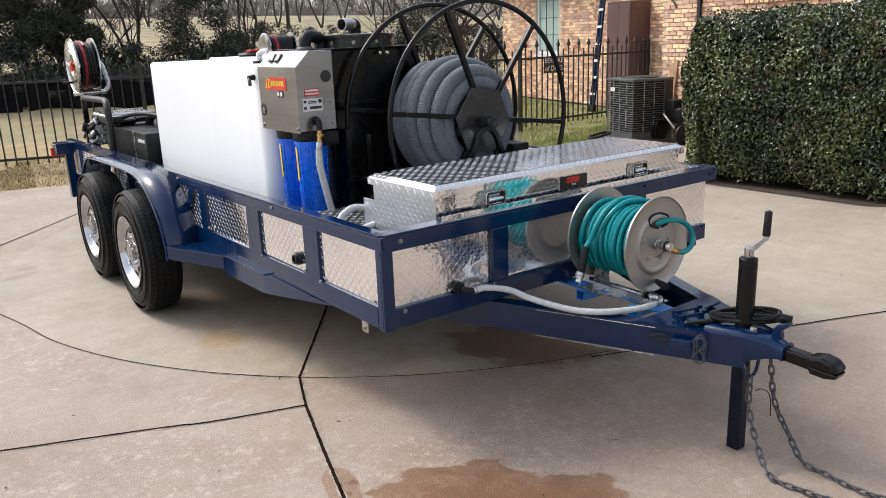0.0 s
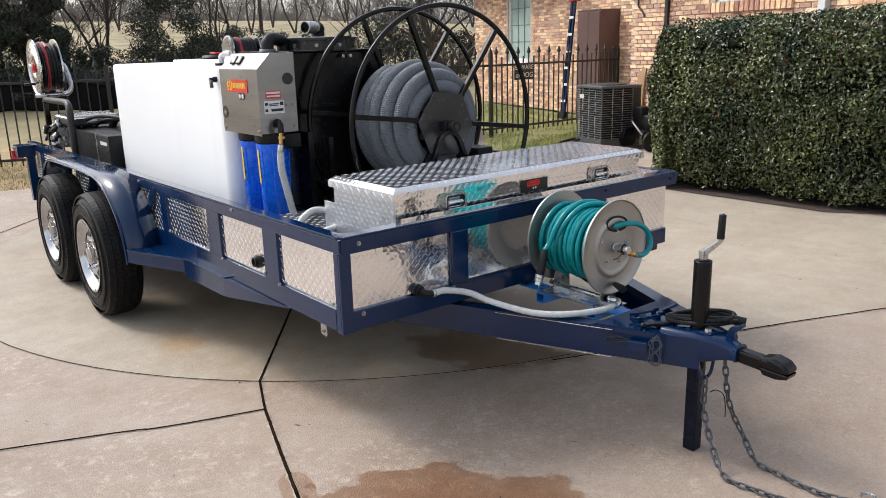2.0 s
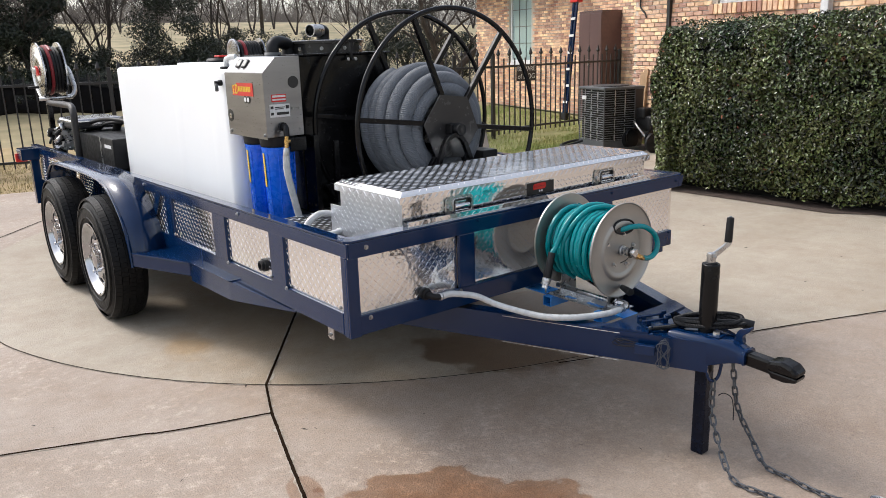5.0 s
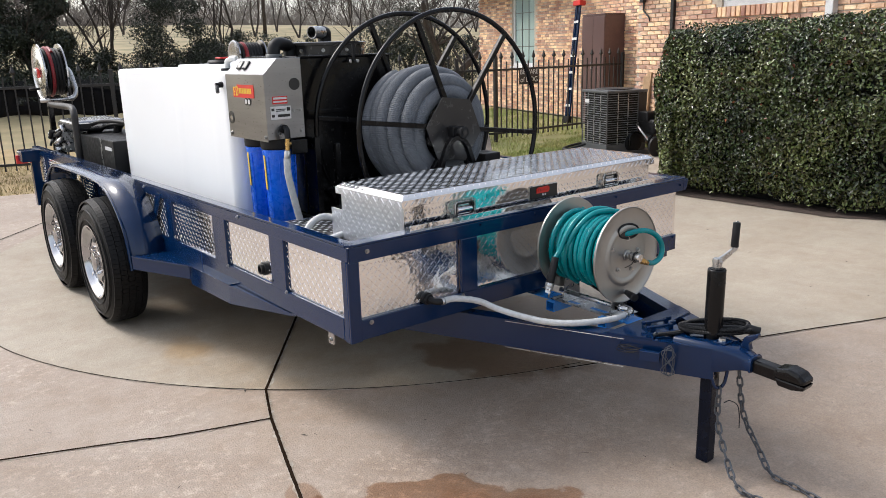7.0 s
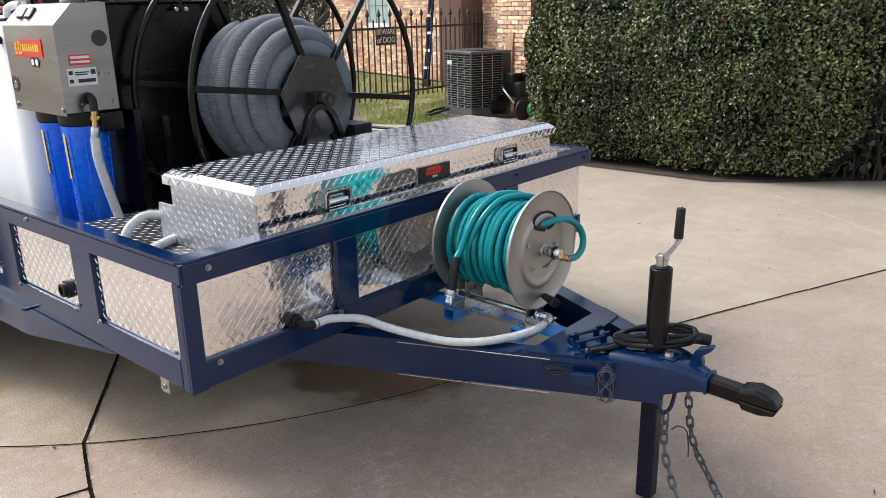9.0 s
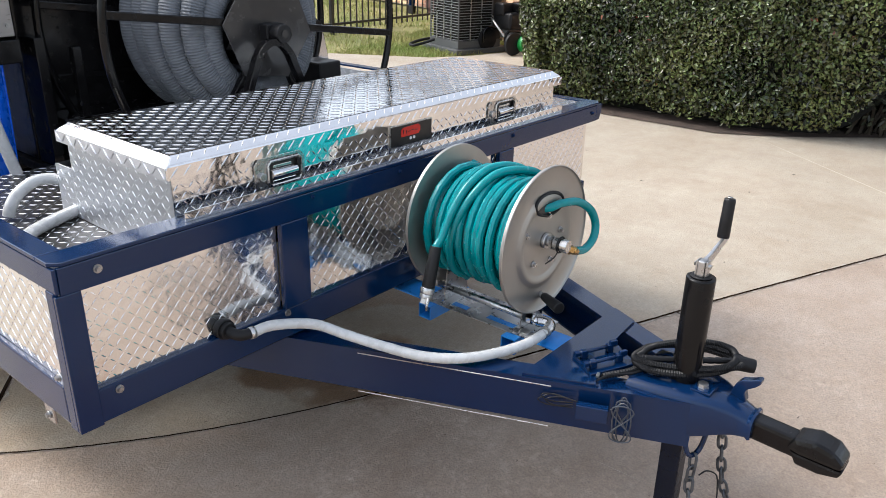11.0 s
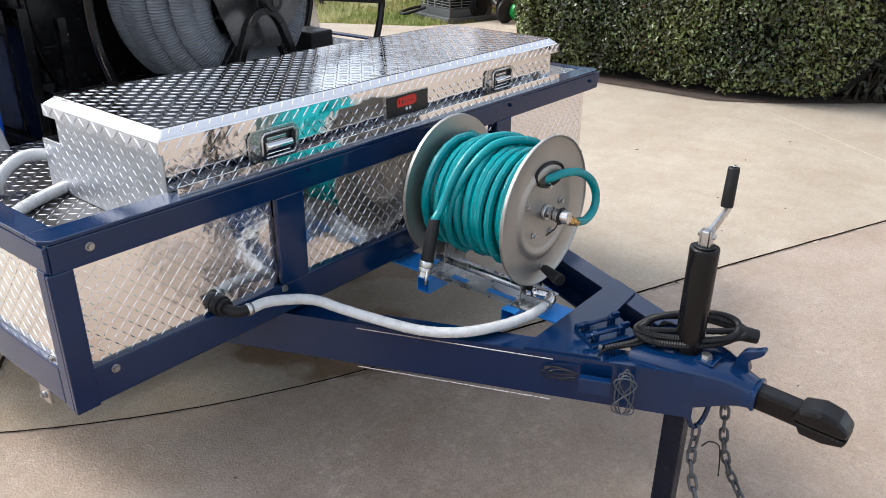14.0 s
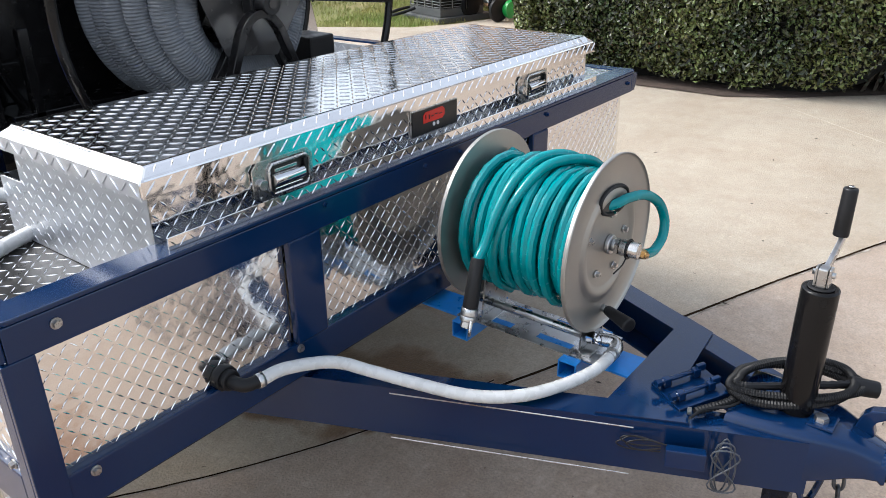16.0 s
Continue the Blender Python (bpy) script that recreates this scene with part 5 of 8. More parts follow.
def latch(cx, cz):
    y = BY0 - 0.002
    l = new("paddle_latch")
    l.parent = tb
    l["label"] = "chrome paddle latch in a recessed plate"
    w, h, c = 0.072, 0.039, 0.014
    out = [(cx - w, cz - h + c), (cx - w + c, cz - h), (cx + w - c, cz - h), (cx + w, cz - h + c), (cx + w, cz + h - c), (cx + w - c, cz + h), (cx - w + c, cz + h), (cx - w, cz + h - c)]
    prism("latch_plate", out, "y", y - 0.003, y, "chrome_dark", l, bevel=0.001)
    ix0, ix1, iz0, iz1 = cx - 0.036, cx + 0.060, cz - 0.028, cz + 0.028
    path = [(ix0 + 0.008, y - 0.004, iz0), (ix1 - 0.008, y - 0.004, iz0), (ix1, y - 0.004, iz0 + 0.008), (ix1, y - 0.004, iz1 - 0.008), (ix1 - 0.008, y - 0.004, iz1), (ix0 + 0.008, y - 0.004, iz1), (ix0, y - 0.004, iz1 - 0.008), (ix0, y - 0.004, iz0 + 0.008)]
    tube("recess_rim", path, 0.004, "chrome_dark", l, seg=8, closed=True)
    part("recess", box_bm(ix0 + 0.002, ix1 - 0.002, y - 0.0042, y - 0.0031, iz0 + 0.002, iz1 - 0.002, 0), "label_black", l, "dark recess")
    pad = cyl_bm((ix0 + 0.006, y - 0.006, iz0 + 0.026), (ix1 - 0.017, y - 0.006, iz0 + 0.026), 0.0125, seg=24, bevel=0.002)
    part("paddle", pad, "chrome", l, smooth=False)
    part("paddle_fold", box_bm(ix0 + 0.012, ix1 - 0.030, y - 0.0075, y - 0.0045, iz0 + 0.040, iz0 + 0.0465, 0.001), "chrome_dark", l)
    part("paddle_bar", box_bm(ix0 + 0.010, ix1 - 0.020, y - 0.0085, y - 0.005, iz0 + 0.005, iz0 + 0.0115, 0.0015), "chrome", l)
    part("paddle_arm", box_bm(ix1 - 0.0155, ix1 - 0.007, y - 0.012, y - 0.005, iz0 + 0.010, iz1 - 0.006, 0.002), "black_matte", l)
    part("keyhole", cyl_bm((cx - 0.053, y - 0.003, cz - 0.004), (cx - 0.053, y - 0.010, cz - 0.004), 0.010, seg=20, bevel=0.001), "zinc", l)
    for dx, dz in ((-0.055, 0.028), (-0.055, -0.030), (0.062, -0.033)):
        part("rivet", cyl_bm((cx + dx, y - 0.003, cz + dz), (cx + dx, y - 0.005, cz + dz), 0.004, seg=10), "zinc", l)


latch(0.556, 0.842)
latch(1.421, 0.846)
badge = new("maker_badge")
badge.parent = tb
badge["label"] = "black badge with a red emblem"
part("badge_rim", box_bm(0.921, 1.088, BY0 - 0.004, BY0 - 0.001, 0.820, 0.879, 0.001), "zinc", badge)
part("badge_plate", box_bm(0.924, 1.085, BY0 - 0.006, BY0 - 0.0041, 0.823, 0.876, 0.001), "label_black", badge)
prism("emblem", [(0.960, 0.846), (1.028, 0.846), (1.036, 0.853), (1.036, 0.866), (1.028, 0.872), (0.968, 0.870), (0.960, 0.864)], "y", BY0 - 0.0075, BY0 - 0.0061, "red", badge)
for x in (0.998, 1.012):
    part("emblem_dot", cyl_bm((x, BY0 - 0.0061, 0.838), (x, BY0 - 0.0072, 0.838), 0.0045, seg=14), "label_white", badge)
bars_label(badge, (0.965, BY0 - 0.0076, 0.851), (1, 0, 0), (0, 0, 1), [(0.002, 0.004, 0.003, 0.014), (0.014, 0.016, 0.002, 0.012), (0.022, 0.030, 0.006, 0.008), (0.036, 0.044, 0.008, 0.010), (0.050, 0.060, 0.006, 0.008)], "label_black")


# ---- white water tank ----
tank = thing("water_tank", "large white polyethylene water tank strapped on the deck", "tank")
TX0, TX1, TY0, TY1, TB, TT = 0.265, 1.24, 1.46, 3.27, 0.5985, 1.360


def tank_body():
    bm = bmesh.new()
    bmesh.ops.create_cube(bm, size=1)
    for v in bm.verts:
        v.co = Vector(((TX0 + TX1) / 2 + v.co.x * (TX1 - TX0), (TY0 + TY1) / 2 + v.co.y * (TY1 - TY0), (TB + TT) / 2 + v.co.z * (TT - TB)))
    up = [e for e in bm.edges if abs(e.verts[0].co.z - e.verts[1].co.z) > 0.1]
    bmesh.ops.bevel(bm, geom=up, offset=0.075, segments=7, affect="EDGES", profile=0.5)
    flat = [e for e in bm.edges if abs(e.verts[0].co.z - e.verts[1].co.z) < 0.001 and any(abs(f.normal.z) > 0.9 for f in e.link_faces)]
    bmesh.ops.bevel(bm, geom=flat, offset=0.022, segments=4, affect="EDGES", profile=0.5)
    ob = part("tank_shell", bm, "white_tank", tank, smooth=True)
    ob.modifiers.new("normals", "WEIGHTED_NORMAL")


tank_body()
def mould_rib(y, half, depth, z0, z1):
    """A broad shallow swelling left by the mould on the side wall."""
    n = 16
    vs = [(TX0 + 0.002 - (depth + 0.002) * math.sin(math.pi * k / n) ** 2 * e, y - half + 2 * half * k / n, z) for z, e in ((z0, 0.0), (z0 + 0.05, 1.0), (z1 - 0.05, 1.0), (z1, 0.0)) for k in range(n + 1)]
    fs = [(r * (n + 1) + k + 1, r * (n + 1) + k, (r + 1) * (n + 1) + k, (r + 1) * (n + 1) + k + 1) for r in range(3) for k in range(n)]
    data_part("mould_rib", vs, fs, "white_tank", tank, smooth=True)


mould_rib(2.17, 0.10, 0.0035, 0.61, 1.345)
mould_rib(1.66, 0.09, 0.0030, 0.61, 1.345)
part("upper_tier", box_bm(0.50, 1.12, 1.95, 2.75, TT - 0.01, TT + 0.022, 0.012, segs=3), "white_tank", tank, smooth=True)
lathe("fill_lid", [(0.0, 0.0), (0.0, 0.09), (0.010, 0.10), (0.022, 0.09), (0.028, 0.0)], (0.69, 2.48, TT + 0.0222), (0, 0, 1), "black_matte", tank, "black fill lid", 32)
part("lid_grip", box_bm(0.645, 0.735, 2.42, 2.50, TT + 0.0505, TT + 0.062, 0.004), "red", tank, "red lid grip")
lathe("side_port", [(0, 0.0), (0, 0.014), (0.016, 0.014), (0.018, 0.010), (0.036, 0.010), (0.036, 0.0)], (TX0 + 0.001, 1.535, 1.295), (-1, 0, 0), "black_matte", tank, "black hose port", 16)
part("port_nozzle", cyl_bm((TX0 - 0.028, 1.535, 1.295), (TX0 - 0.034, 1.518, 1.258), 0.009, seg=12), "ac_grey", tank)
tube("white_elbow", curve_through([(0.33, 1.60, TT - 0.01), (0.33, 1.60, TT + 0.04), (0.334, 1.587, TT + 0.050), (0.342, 1.565, TT + 0.058), (0.355, 1.54, TT + 0.058)], 6), 0.014, "white_plastic", tank, "white plastic elbow", 14)
part("elbow_base", cyl_bm((0.33, 1.60, TT - 0.002), (0.33, 1.60, TT + 0.012), 0.034, seg=18), "black_matte", tank)

# small red hose reel on top of the tank
r2 = thing("tank_top_reel", "small grey hose reel with red hose on the tank", "hose reel")
for x, w in ((0.56, -1), (0.72, 1)):
    lathe("reel_flange", [(0, 0.0), (0.0, 0.07), (0.004, 0.078), (-0.004, 0.078), (-0.004, 0.0)], (x, 2.02, TT + 0.075), (w, 0, 0), "steel", r2, seg=32)
tube("reel_hose", [(0.58 + 0.018 * k / 20, 2.02 + 0.055 * math.cos(2 * math.pi * k / 20), TT + 0.075 + 0.055 * math.sin(2 * math.pi * k / 20)) for k in range(140)], 0.011, "black_matte", r2, seg=7)
tube("red_turn", [(0.60 + 0.018 * k / 20, 2.02 + 0.060 * math.cos(2 * math.pi * k / 20), TT + 0.075 + 0.060 * math.sin(2 * math.pi * k / 20)) for k in range(21)], 0.011, "red_rubber", r2, seg=7)
part("reel_foot", box_bm(0.55, 0.73, 1.98, 2.06, TT + 0.0, TT + 0.02, 0.002), "steel", r2)

# ---- control box with water filters ----
cbx = thing("control_box", "stainless control box with stickers above blue filters", "control box")
CX0, CX1, CY0, CY1 = 0.240, 0.428, 1.022, 1.425
verts = []
prof = [(CX0, 1.060), (CX1, 1.060), (CX1, 1.418), (CX0 + 0.068, 1.418), (CX0, 1.350)]
prism("box_shell", prof, "y", CY0, CY1, "box_steel", cbx, "brushed stainless steel cabinet", 0.002)
part("front_skirt", box_bm(CX0 - 0.002, CX0 - 0.0002, CY0 - 0.002, CY1 + 0.001, 1.052, 1.348, 0.0006), "box_steel", cbx)
part("inspection_hole", cyl_bm((0.389, CY0 + 0.001, 1.303), (0.389, CY0 - 0.0015, 1.303), 0.027, seg=28), "label_black", cbx, "dark round hole")
part("gauge_rim", cyl_bm((CX0 + 0.001, 1.392, 1.145), (CX0 - 0.004, 1.392, 1.145), 0.030, seg=24), "label_black", cbx, "dark round port")
part("gauge_face", cyl_bm((CX0 - 0.004, 1.389, 1.142), (CX0 - 0.006, 1.389, 1.142), 0.014, seg=20), "steel", cbx)
for y, z in ((1.04, 1.072), (1.40, 1.072)):
    bolt(cbx, (CX0 - 0.002, y, z), (-1, 0, 0), 0.007)
for x, z in ((0.300, 1.085), (0.410, 1.090), (0.375, 1.185), (0.412, 1.185)):
    bolt(cbx, (x, CY0, z), (0, -1, 0), 0.006)
# two switches on the sloping top
for y in (1.255, 1.315):
    c = Vector((CX0 + 0.034, y, 1.384))
    bm = box_bm(-0.024, 0.024, -0.015, 0.015, 0, 0.012, 0.006, m=Matrix.Translation(c) @ pose(0, 0, 0, 0, -45, 24))
    part("rocker_switch", bm, "label_black", cbx, "black rocker switch")
# stickers: a maker's plate on the wide face, notices on the narrow one
maker = new("maker_sticker")
maker.parent = cbx
maker["label"] = "red maker sticker with a trailer emblem"
prism("sticker", [(1.125, 1.243), (1.345, 1.243), (1.345, 1.288), (1.30, 1.293), (1.30, 1.302), (1.125, 1.302)][::-1], "x", CX0 - 0.0046, CX0 - 0.0022, "red", maker)
bars_label(maker, (CX0 - 0.0047, 1.337, 1.247), (0, -1, 0), (0, 0, 1), [(0.0, 0.006, 0.004, 0.044), (0.006, 0.014, 0.004, 0.010), (0.006, 0.014, 0.020, 0.026), (0.006, 0.014, 0.037, 0.043)], "yellow")
bars_label(maker, (CX0 - 0.0047, 1.312, 1.247), (0, -1, 0), (0, 0, 1), [(0.0, 0.007, 0.004, 0.048), (0.007, 0.020, 0.041, 0.048), (0.007, 0.020, 0.004, 0.011), (0.020, 0.026, 0.009, 0.043)], "yellow")
bars_label(maker, (CX0 - 0.0047, 1.278, 1.262), (0, -1, 0), (0, 0, 1), [(0.017 * k, 0.017 * k + (0.011 if k % 3 else 0.013), 0.0, 0.024) for k in range(8)], "yellow")
for y in (1.212, 1.180):
    part("emblem_wheel", cyl_bm((CX0 - 0.0022, y, 1.226), (CX0 - 0.0046, y, 1.226), 0.017, seg=20), "label_black", maker)
    part("emblem_hub", cyl_bm((CX0 - 0.0046, y, 1.226), (CX0 - 0.0056, y, 1.226), 0.011, seg=20), "label_white", maker)
notice = part("notice", box_bm(0.274, 0.348, CY0 - 0.0016, CY0 - 0.0002, 1.218, 1.252, 0), "red", cbx, "red warning notice")
bars_label(cbx, (0.278, CY0 - 0.0017, 1.222), (1, 0, 0), (0, 0, 1), [(0.0, 0.066, 0.017, 0.026), (0.0, 0.066, 0.003, 0.010)], "label_white")
notice = part("notice", box_bm(0.262, 0.362, CY0 - 0.0016, CY0 - 0.0002, 1.150, 1.208, 0), "label_white", cbx, "white data label with black print")
bars_label(cbx, (0.264, CY0 - 0.0017, 1.152), (1, 0, 0), (0, 0, 1), [(0.002, 0.016, 0.008, 0.020), (0.002, 0.016, 0.036, 0.048), (0.032, 0.092, 0.008, 0.020), (0.024, 0.072, 0.040, 0.044), (0.024, 0.066, 0.033, 0.037), (0.078, 0.094, 0.034, 0.050)], "label_black")

for k, (x, y) in enumerate(((0.335, 1.115), (0.335, 1.290))):
    f = new("filter_housing")
    f.parent = cbx
    f["label"] = "blue plastic water filter with black cap"
    part("filter_cap", cyl_bm((x, y, 1.010), (x, y, 1.062), 0.082, 0.084, 32, bevel=0.006), "black_matte", f, "black ribbed filter cap")
    lathe("filter_bowl", [(0, 0.0), (0.0, 0.056), (0.01, 0.063), (0.37, 0.072), (0.395, 0.079), (0.408, 0.079), (0.41, 0.0)], (x, y, 0.6005), (0, 0, 1), "filter_blue", f, seg=36)
    for q in range(8):
        a = 2 * math.pi * q / 8 + 0.3
        p = Vector((x + 0.0655 * math.cos(a), y + 0.0655 * math.sin(a), 0.63))
        part("bowl_rib", cyl_bm(p - Vector((0.003 * math.cos(a), 0.003 * math.sin(a), 0)), (x + 0.0735 * math.cos(a), y + 0.0735 * math.sin(a), 0.99), 0.0035, seg=6), "filter_blue", f)
    a0 = radians(148)
    vs, fs = [], []
    for q in range(5):
        a = a0 + radians(8 * q)
        for z, r in ((0.820, 0.0708), (0.984, 0.0735)):
            vs.append((x + r * math.cos(a) * 1.02, y + r * math.sin(a) * 1.02, z))
        if q:
            fs.append((2 * q - 2, 2 * q, 2 * q + 1, 2 * q - 1))
    data_part("filter_label", vs, fs, "yellow", f, "yellow instruction label")
part("filter_bracket", box_bm(0.355, 0.440, CY0 + 0.004, CY0 + 0.30, 0.985, 1.0505, 0.004), "black", cbx, "black filter bracket")
# outlet elbow, brass valve and clear hose
oh = thing("filter_outlet_hose", "clear braided hose hanging from a brass valve", "hose")
tube("outlet_elbow", curve_through([(0.318, CY0 + 0.002, 1.106), (0.317, CY0 - 0.026, 1.107), (0.315, CY0 - 0.040, 1.102), (0.312, CY0 - 0.047, 1.088), (0.311, CY0 - 0.050, 1.066)], 5), 0.0135, "black_matte", oh, "black outlet elbow", 14)
part("elbow_nut", cyl_bm((0.318, CY0 - 0.0005, 1.106), (0.317, CY0 - 0.014, 1.106), 0.021, seg=8), "black_matte", oh)
bm = cyl_bm((0.311, CY0 - 0.050, 1.066), (0.306, CY0 - 0.050, 1.014), 0.0105, seg=8)
cyl_bm((0.309, CY0 - 0.050, 1.045), (0.325, CY0 - 0.052, 1.043), 0.006, seg=8, bm=bm)
cyl_bm((0.3095, CY0 - 0.050, 1.050), (0.3085, CY0 - 0.050, 1.038), 0.014, seg=6, bm=bm)
part("brass_valve", bm, "brass", oh, "brass ball valve")
part("hose_clamp", cyl_bm((0.3055, CY0 - 0.050, 1.013), (0.300, CY0 - 0.050, 0.975), 0.0145, 0.0150, 14, bevel=0.002), "zinc", oh)
tube("hose", curve_through([(0.300, CY0 - 0.050, 0.978), (0.299, CY0 - 0.050, 0.908), (0.3145, CY0 - 0.050, 0.819), (0.332, CY0 - 0.050, 0.735), (0.340, CY0 - 0.052, 0.695), (0.352, CY0 - 0.056, 0.625)], 8), 0.0165, "clear_hose", oh, seg=12)
tube("hose", curve_through([(0.165, 0.60, 0.700), (0.172, 0.60, 0.720), (0.195, 0.602, 0.748), (0.240, 0.603, 0.770), (0.285, 0.592, 0.768), (0.318, 0.565, 0.755)], 8), 0.0148, "clear_hose", oh, seg=12)
tube("hose", curve_through([(0.09, 0.385, 0.7065), (0.146, 0.436, 0.7065), (0.214, 0.476, 0.7065), (0.28, 0.504, 0.7065), (0.31, 0.515, 0.7065)], 8), 0.0148, "clear_hose", oh, seg=12)

# ---- black recovery tank ----
bt = thing("recovery_tank", "black steel recovery tank with a round lid", "tank")
part("tank_box", box_bm(0.475, 1.0, 1.135, 1.66, 0.6685, 1.416, 0.006), "black", bt)
part("tank_flange", box_bm(0.462, 1.012, 1.123, 1.672, 1.4165, 1.424, 0.002), "black", bt)
lathe("lid_ring", [(0, 0.0), (0, 0.195), (0.045, 0.195), (0.047, 0.205), (0.060, 0.205), (0.064, 0.195), (0.066, 0.0)], (0.79, 1.40, 1.4242), (0, 0, 1), "hub_plate", bt, "grey-black round tank lid", 48)
for a in (200, 235, 270, 305):
    bolt(bt, (0.79 + 0.195 * math.cos(radians(a)), 1.40 + 0.195 * math.sin(radians(a)), 1.447), (math.cos(radians(a)), math.sin(radians(a)), 0), 0.007)
tube("inlet_elbow", curve_through([(0.455, 1.33, 1.40), (0.455, 1.33, 1.440), (0.462, 1.335, 1.468), (0.49, 1.345, 1.482), (0.53, 1.365, 1.480), (0.565, 1.385, 1.470), (0.57, 1.39, 1.45), (0.57, 1.39, 1.424)], 6), 0.031, "black_matte", bt, "black pipe elbow", 18)
part("elbow_collar", cyl_bm((0.455, 1.33, 1.40), (0.455, 1.33, 1.435), 0.040, seg=22), "ac_grey", bt)
tube("relief_tee", curve_through([(0.80, 1.43, 1.48), (0.80, 1.43, 1.515), (0.797, 1.425, 1.532), (0.765, 1.41, 1.536)], 6), 0.034, "black_matte", bt, "black pipe tee", 18)
lathe("pipe_stub", [(0, 0.031), (0.085, 0.031), (0.085, 0.027), (0.01, 0.027)], (0.775, 1.41, 1.536), (-0.93, -0.37, 0), "zinc", bt, "galvanised pipe stub", 24)
prism("t_handle", [(0.761, 1.392), (0.769, 1.392), (0.771, 1.474), (0.795, 1.477), (0.795, 1.487), (0.735, 1.487), (0.735, 1.477), (0.759, 1.474)], "y", 1.100, 1.110, "black_matte", bt, "black T-handle latch", 0.002)
for dx in (-0.020, 0.022):
    part("handle_tip", cyl_bm((0.765 + dx, 1.122, 1.394), (0.765 + dx, 1.100, 1.392), 0.0085, seg=12, bevel=0.002), "zinc", bt)
for z in (0.90, 1.15):
    part("tank_rib", box_bm(0.48, 0.995, 1.128, 1.1345, z, z + 0.02, 0.002), "black", bt)
# added black box behind the hose coil, keeps its gaps dark
part("pump_housing", box_bm(1.0015, 1.30, 1.16, 1.42, 0.6685, 1.24, 0.008), "black", bt)
part("pump_stand", box_bm(0.475, 0.505, 1.02, 1.12, 0.6685, 1.05, 0.003), "black", bt)
part("stand_leg", box_bm(0.565, 0.592, 0.985, 1.012, 0.691, 1.02, 0.003), "black", bt)
part("stand_shelf", box_bm(0.51, 0.98, 0.985, 1.12, 0.80, 0.815, 0.002), "black", bt)

# ---- large vacuum hose reel ----
vr = thing("vacuum_hose_reel", "tall black steel hose reel with open spoked rings", "hose reel")
VX, VZ, VR = 1.062, 1.070, 0.545
SPOKES = [radians(-7 + 60 * k) for k in range(6)]
for y in (0.700, 1.075):
    ring = [(VX + VR * math.cos(2 * math.pi * k / 80), y, VZ + VR * math.sin(2 * math.pi * k / 80)) for k in range(80)]
    tube("ring", ring, 0.0122, "black", vr, seg=10, closed=True)
    for a in SPOKES:
        c, s = math.cos(a), math.sin(a)
        m = Matrix.Translation((VX, y, VZ)) @ Matrix.Rotation(-a, 4, "Y")
        part("spoke", box_bm(0.14, VR - 0.006, -0.0115, 0.0115, -0.0115, 0.0115, 0.003, m=m), "black", vr)
    hexa = [(VX - 0.018 + 0.170 * math.cos(a), VZ - 0.006 + 0.170 * math.sin(a)) for a in SPOKES]
    prism("hub_plate", hexa, "y", y - 0.018, y - 0.013, "hub_plate", vr, "grey-black hexagonal hub plate", 0.001)
for k, a in enumerate(SPOKES):
    p = Vector((VX + 0.135 * math.cos(a), 0.70, VZ + 0.135 * math.sin(a)))
    part("drum_bar", cyl_bm(p, p + Vector((0, 0.375, 0)), 0.012, seg=10), "black", vr)
AXX, AXZ = VX - 0.030, VZ - 0.014
part("axle", cyl_bm((AXX, 0.600, AXZ), (AXX, 1.11, AXZ), 0.019, seg=24, bevel=0.003), "black", vr)
part("axle_collar", cyl_bm((AXX, 0.592, AXZ), (AXX, 0.632, AXZ), 0.028, seg=24, bevel=0.003), "black_matte", vr)
part("axle_end", cyl_bm((AXX, 0.5915, AXZ), (AXX, 0.5885, AXZ), 0.012, seg=16), "hub_plate", vr)
part("bearing_block", box_bm(AXX - 0.034, AXX + 0.034, 0.6325, 0.672, AXZ - 0.026, AXZ + 0.026, 0.005), "black_matte", vr)


def stand_arch(y, cx):
    """Flat bar bent into a narrow hoop with straight, splayed legs."""
    half = [(0.205, 0.6945), (0.150, 0.810), (0.112, 0.900), (0.080, 0.975), (0.068, 1.000), (0.048, 1.025), (0.024, 1.040), (0.0, 1.044)]
    line = [(cx - dx, z) for dx, z in half] + [(cx + dx, z) for dx, z in half[-2::-1]]
    mid = curve_through([(x, 0.0, z) for x, z in line], 2)
    rims = []
    for w in (0.0, -0.021):
        rim = []
        for k, p in enumerate(mid):
            a, b = Vector(mid[max(k - 1, 0)]), Vector(mid[min(k + 1, len(mid) - 1)])
            d = (b - a).normalized()
            rim.append((p[0] - d.z * w, p[2] + d.x * w))
        rims.append(rim)
    prism("arch_leg", rims[0] + rims[1][::-1], "y", y - 0.014, y + 0.014, "black", vr, bevel=0.002)


stand_arch(0.612, 1.000)
stand_arch(1.098, VX)
# motor stand and a bright steel guard beside the drum
part("motor_stand", box_bm(1.435, 1.545, 0.90, 1.03, 0.6945, 0.888, 0.008), "black_matte", vr, "black motor stand")
prism("steel_guard", [(1.578, 0.6945), (1.668, 0.6945), (1.652, 0.880), (1.632, 0.965), (1.612, 1.010), (1.590, 1.030), (1.578, 1.030)], "y", 1.09, 1.11, "chrome", vr, "bright steel guard", 0.002)
part("base_skid", box_bm(VX - 0.26, VX + 0.26, 0.60, 0.66, 0.6945, 0.72, 0.004), "black", vr)
part("motor_box", box_bm(1.17, 1.33, 0.585, 0.70, 0.72, 0.80, 0.008), "black_matte", vr)

vh = thing("vacuum_hose", "grey ribbed vacuum hose coiled on the tall reel", "hose")
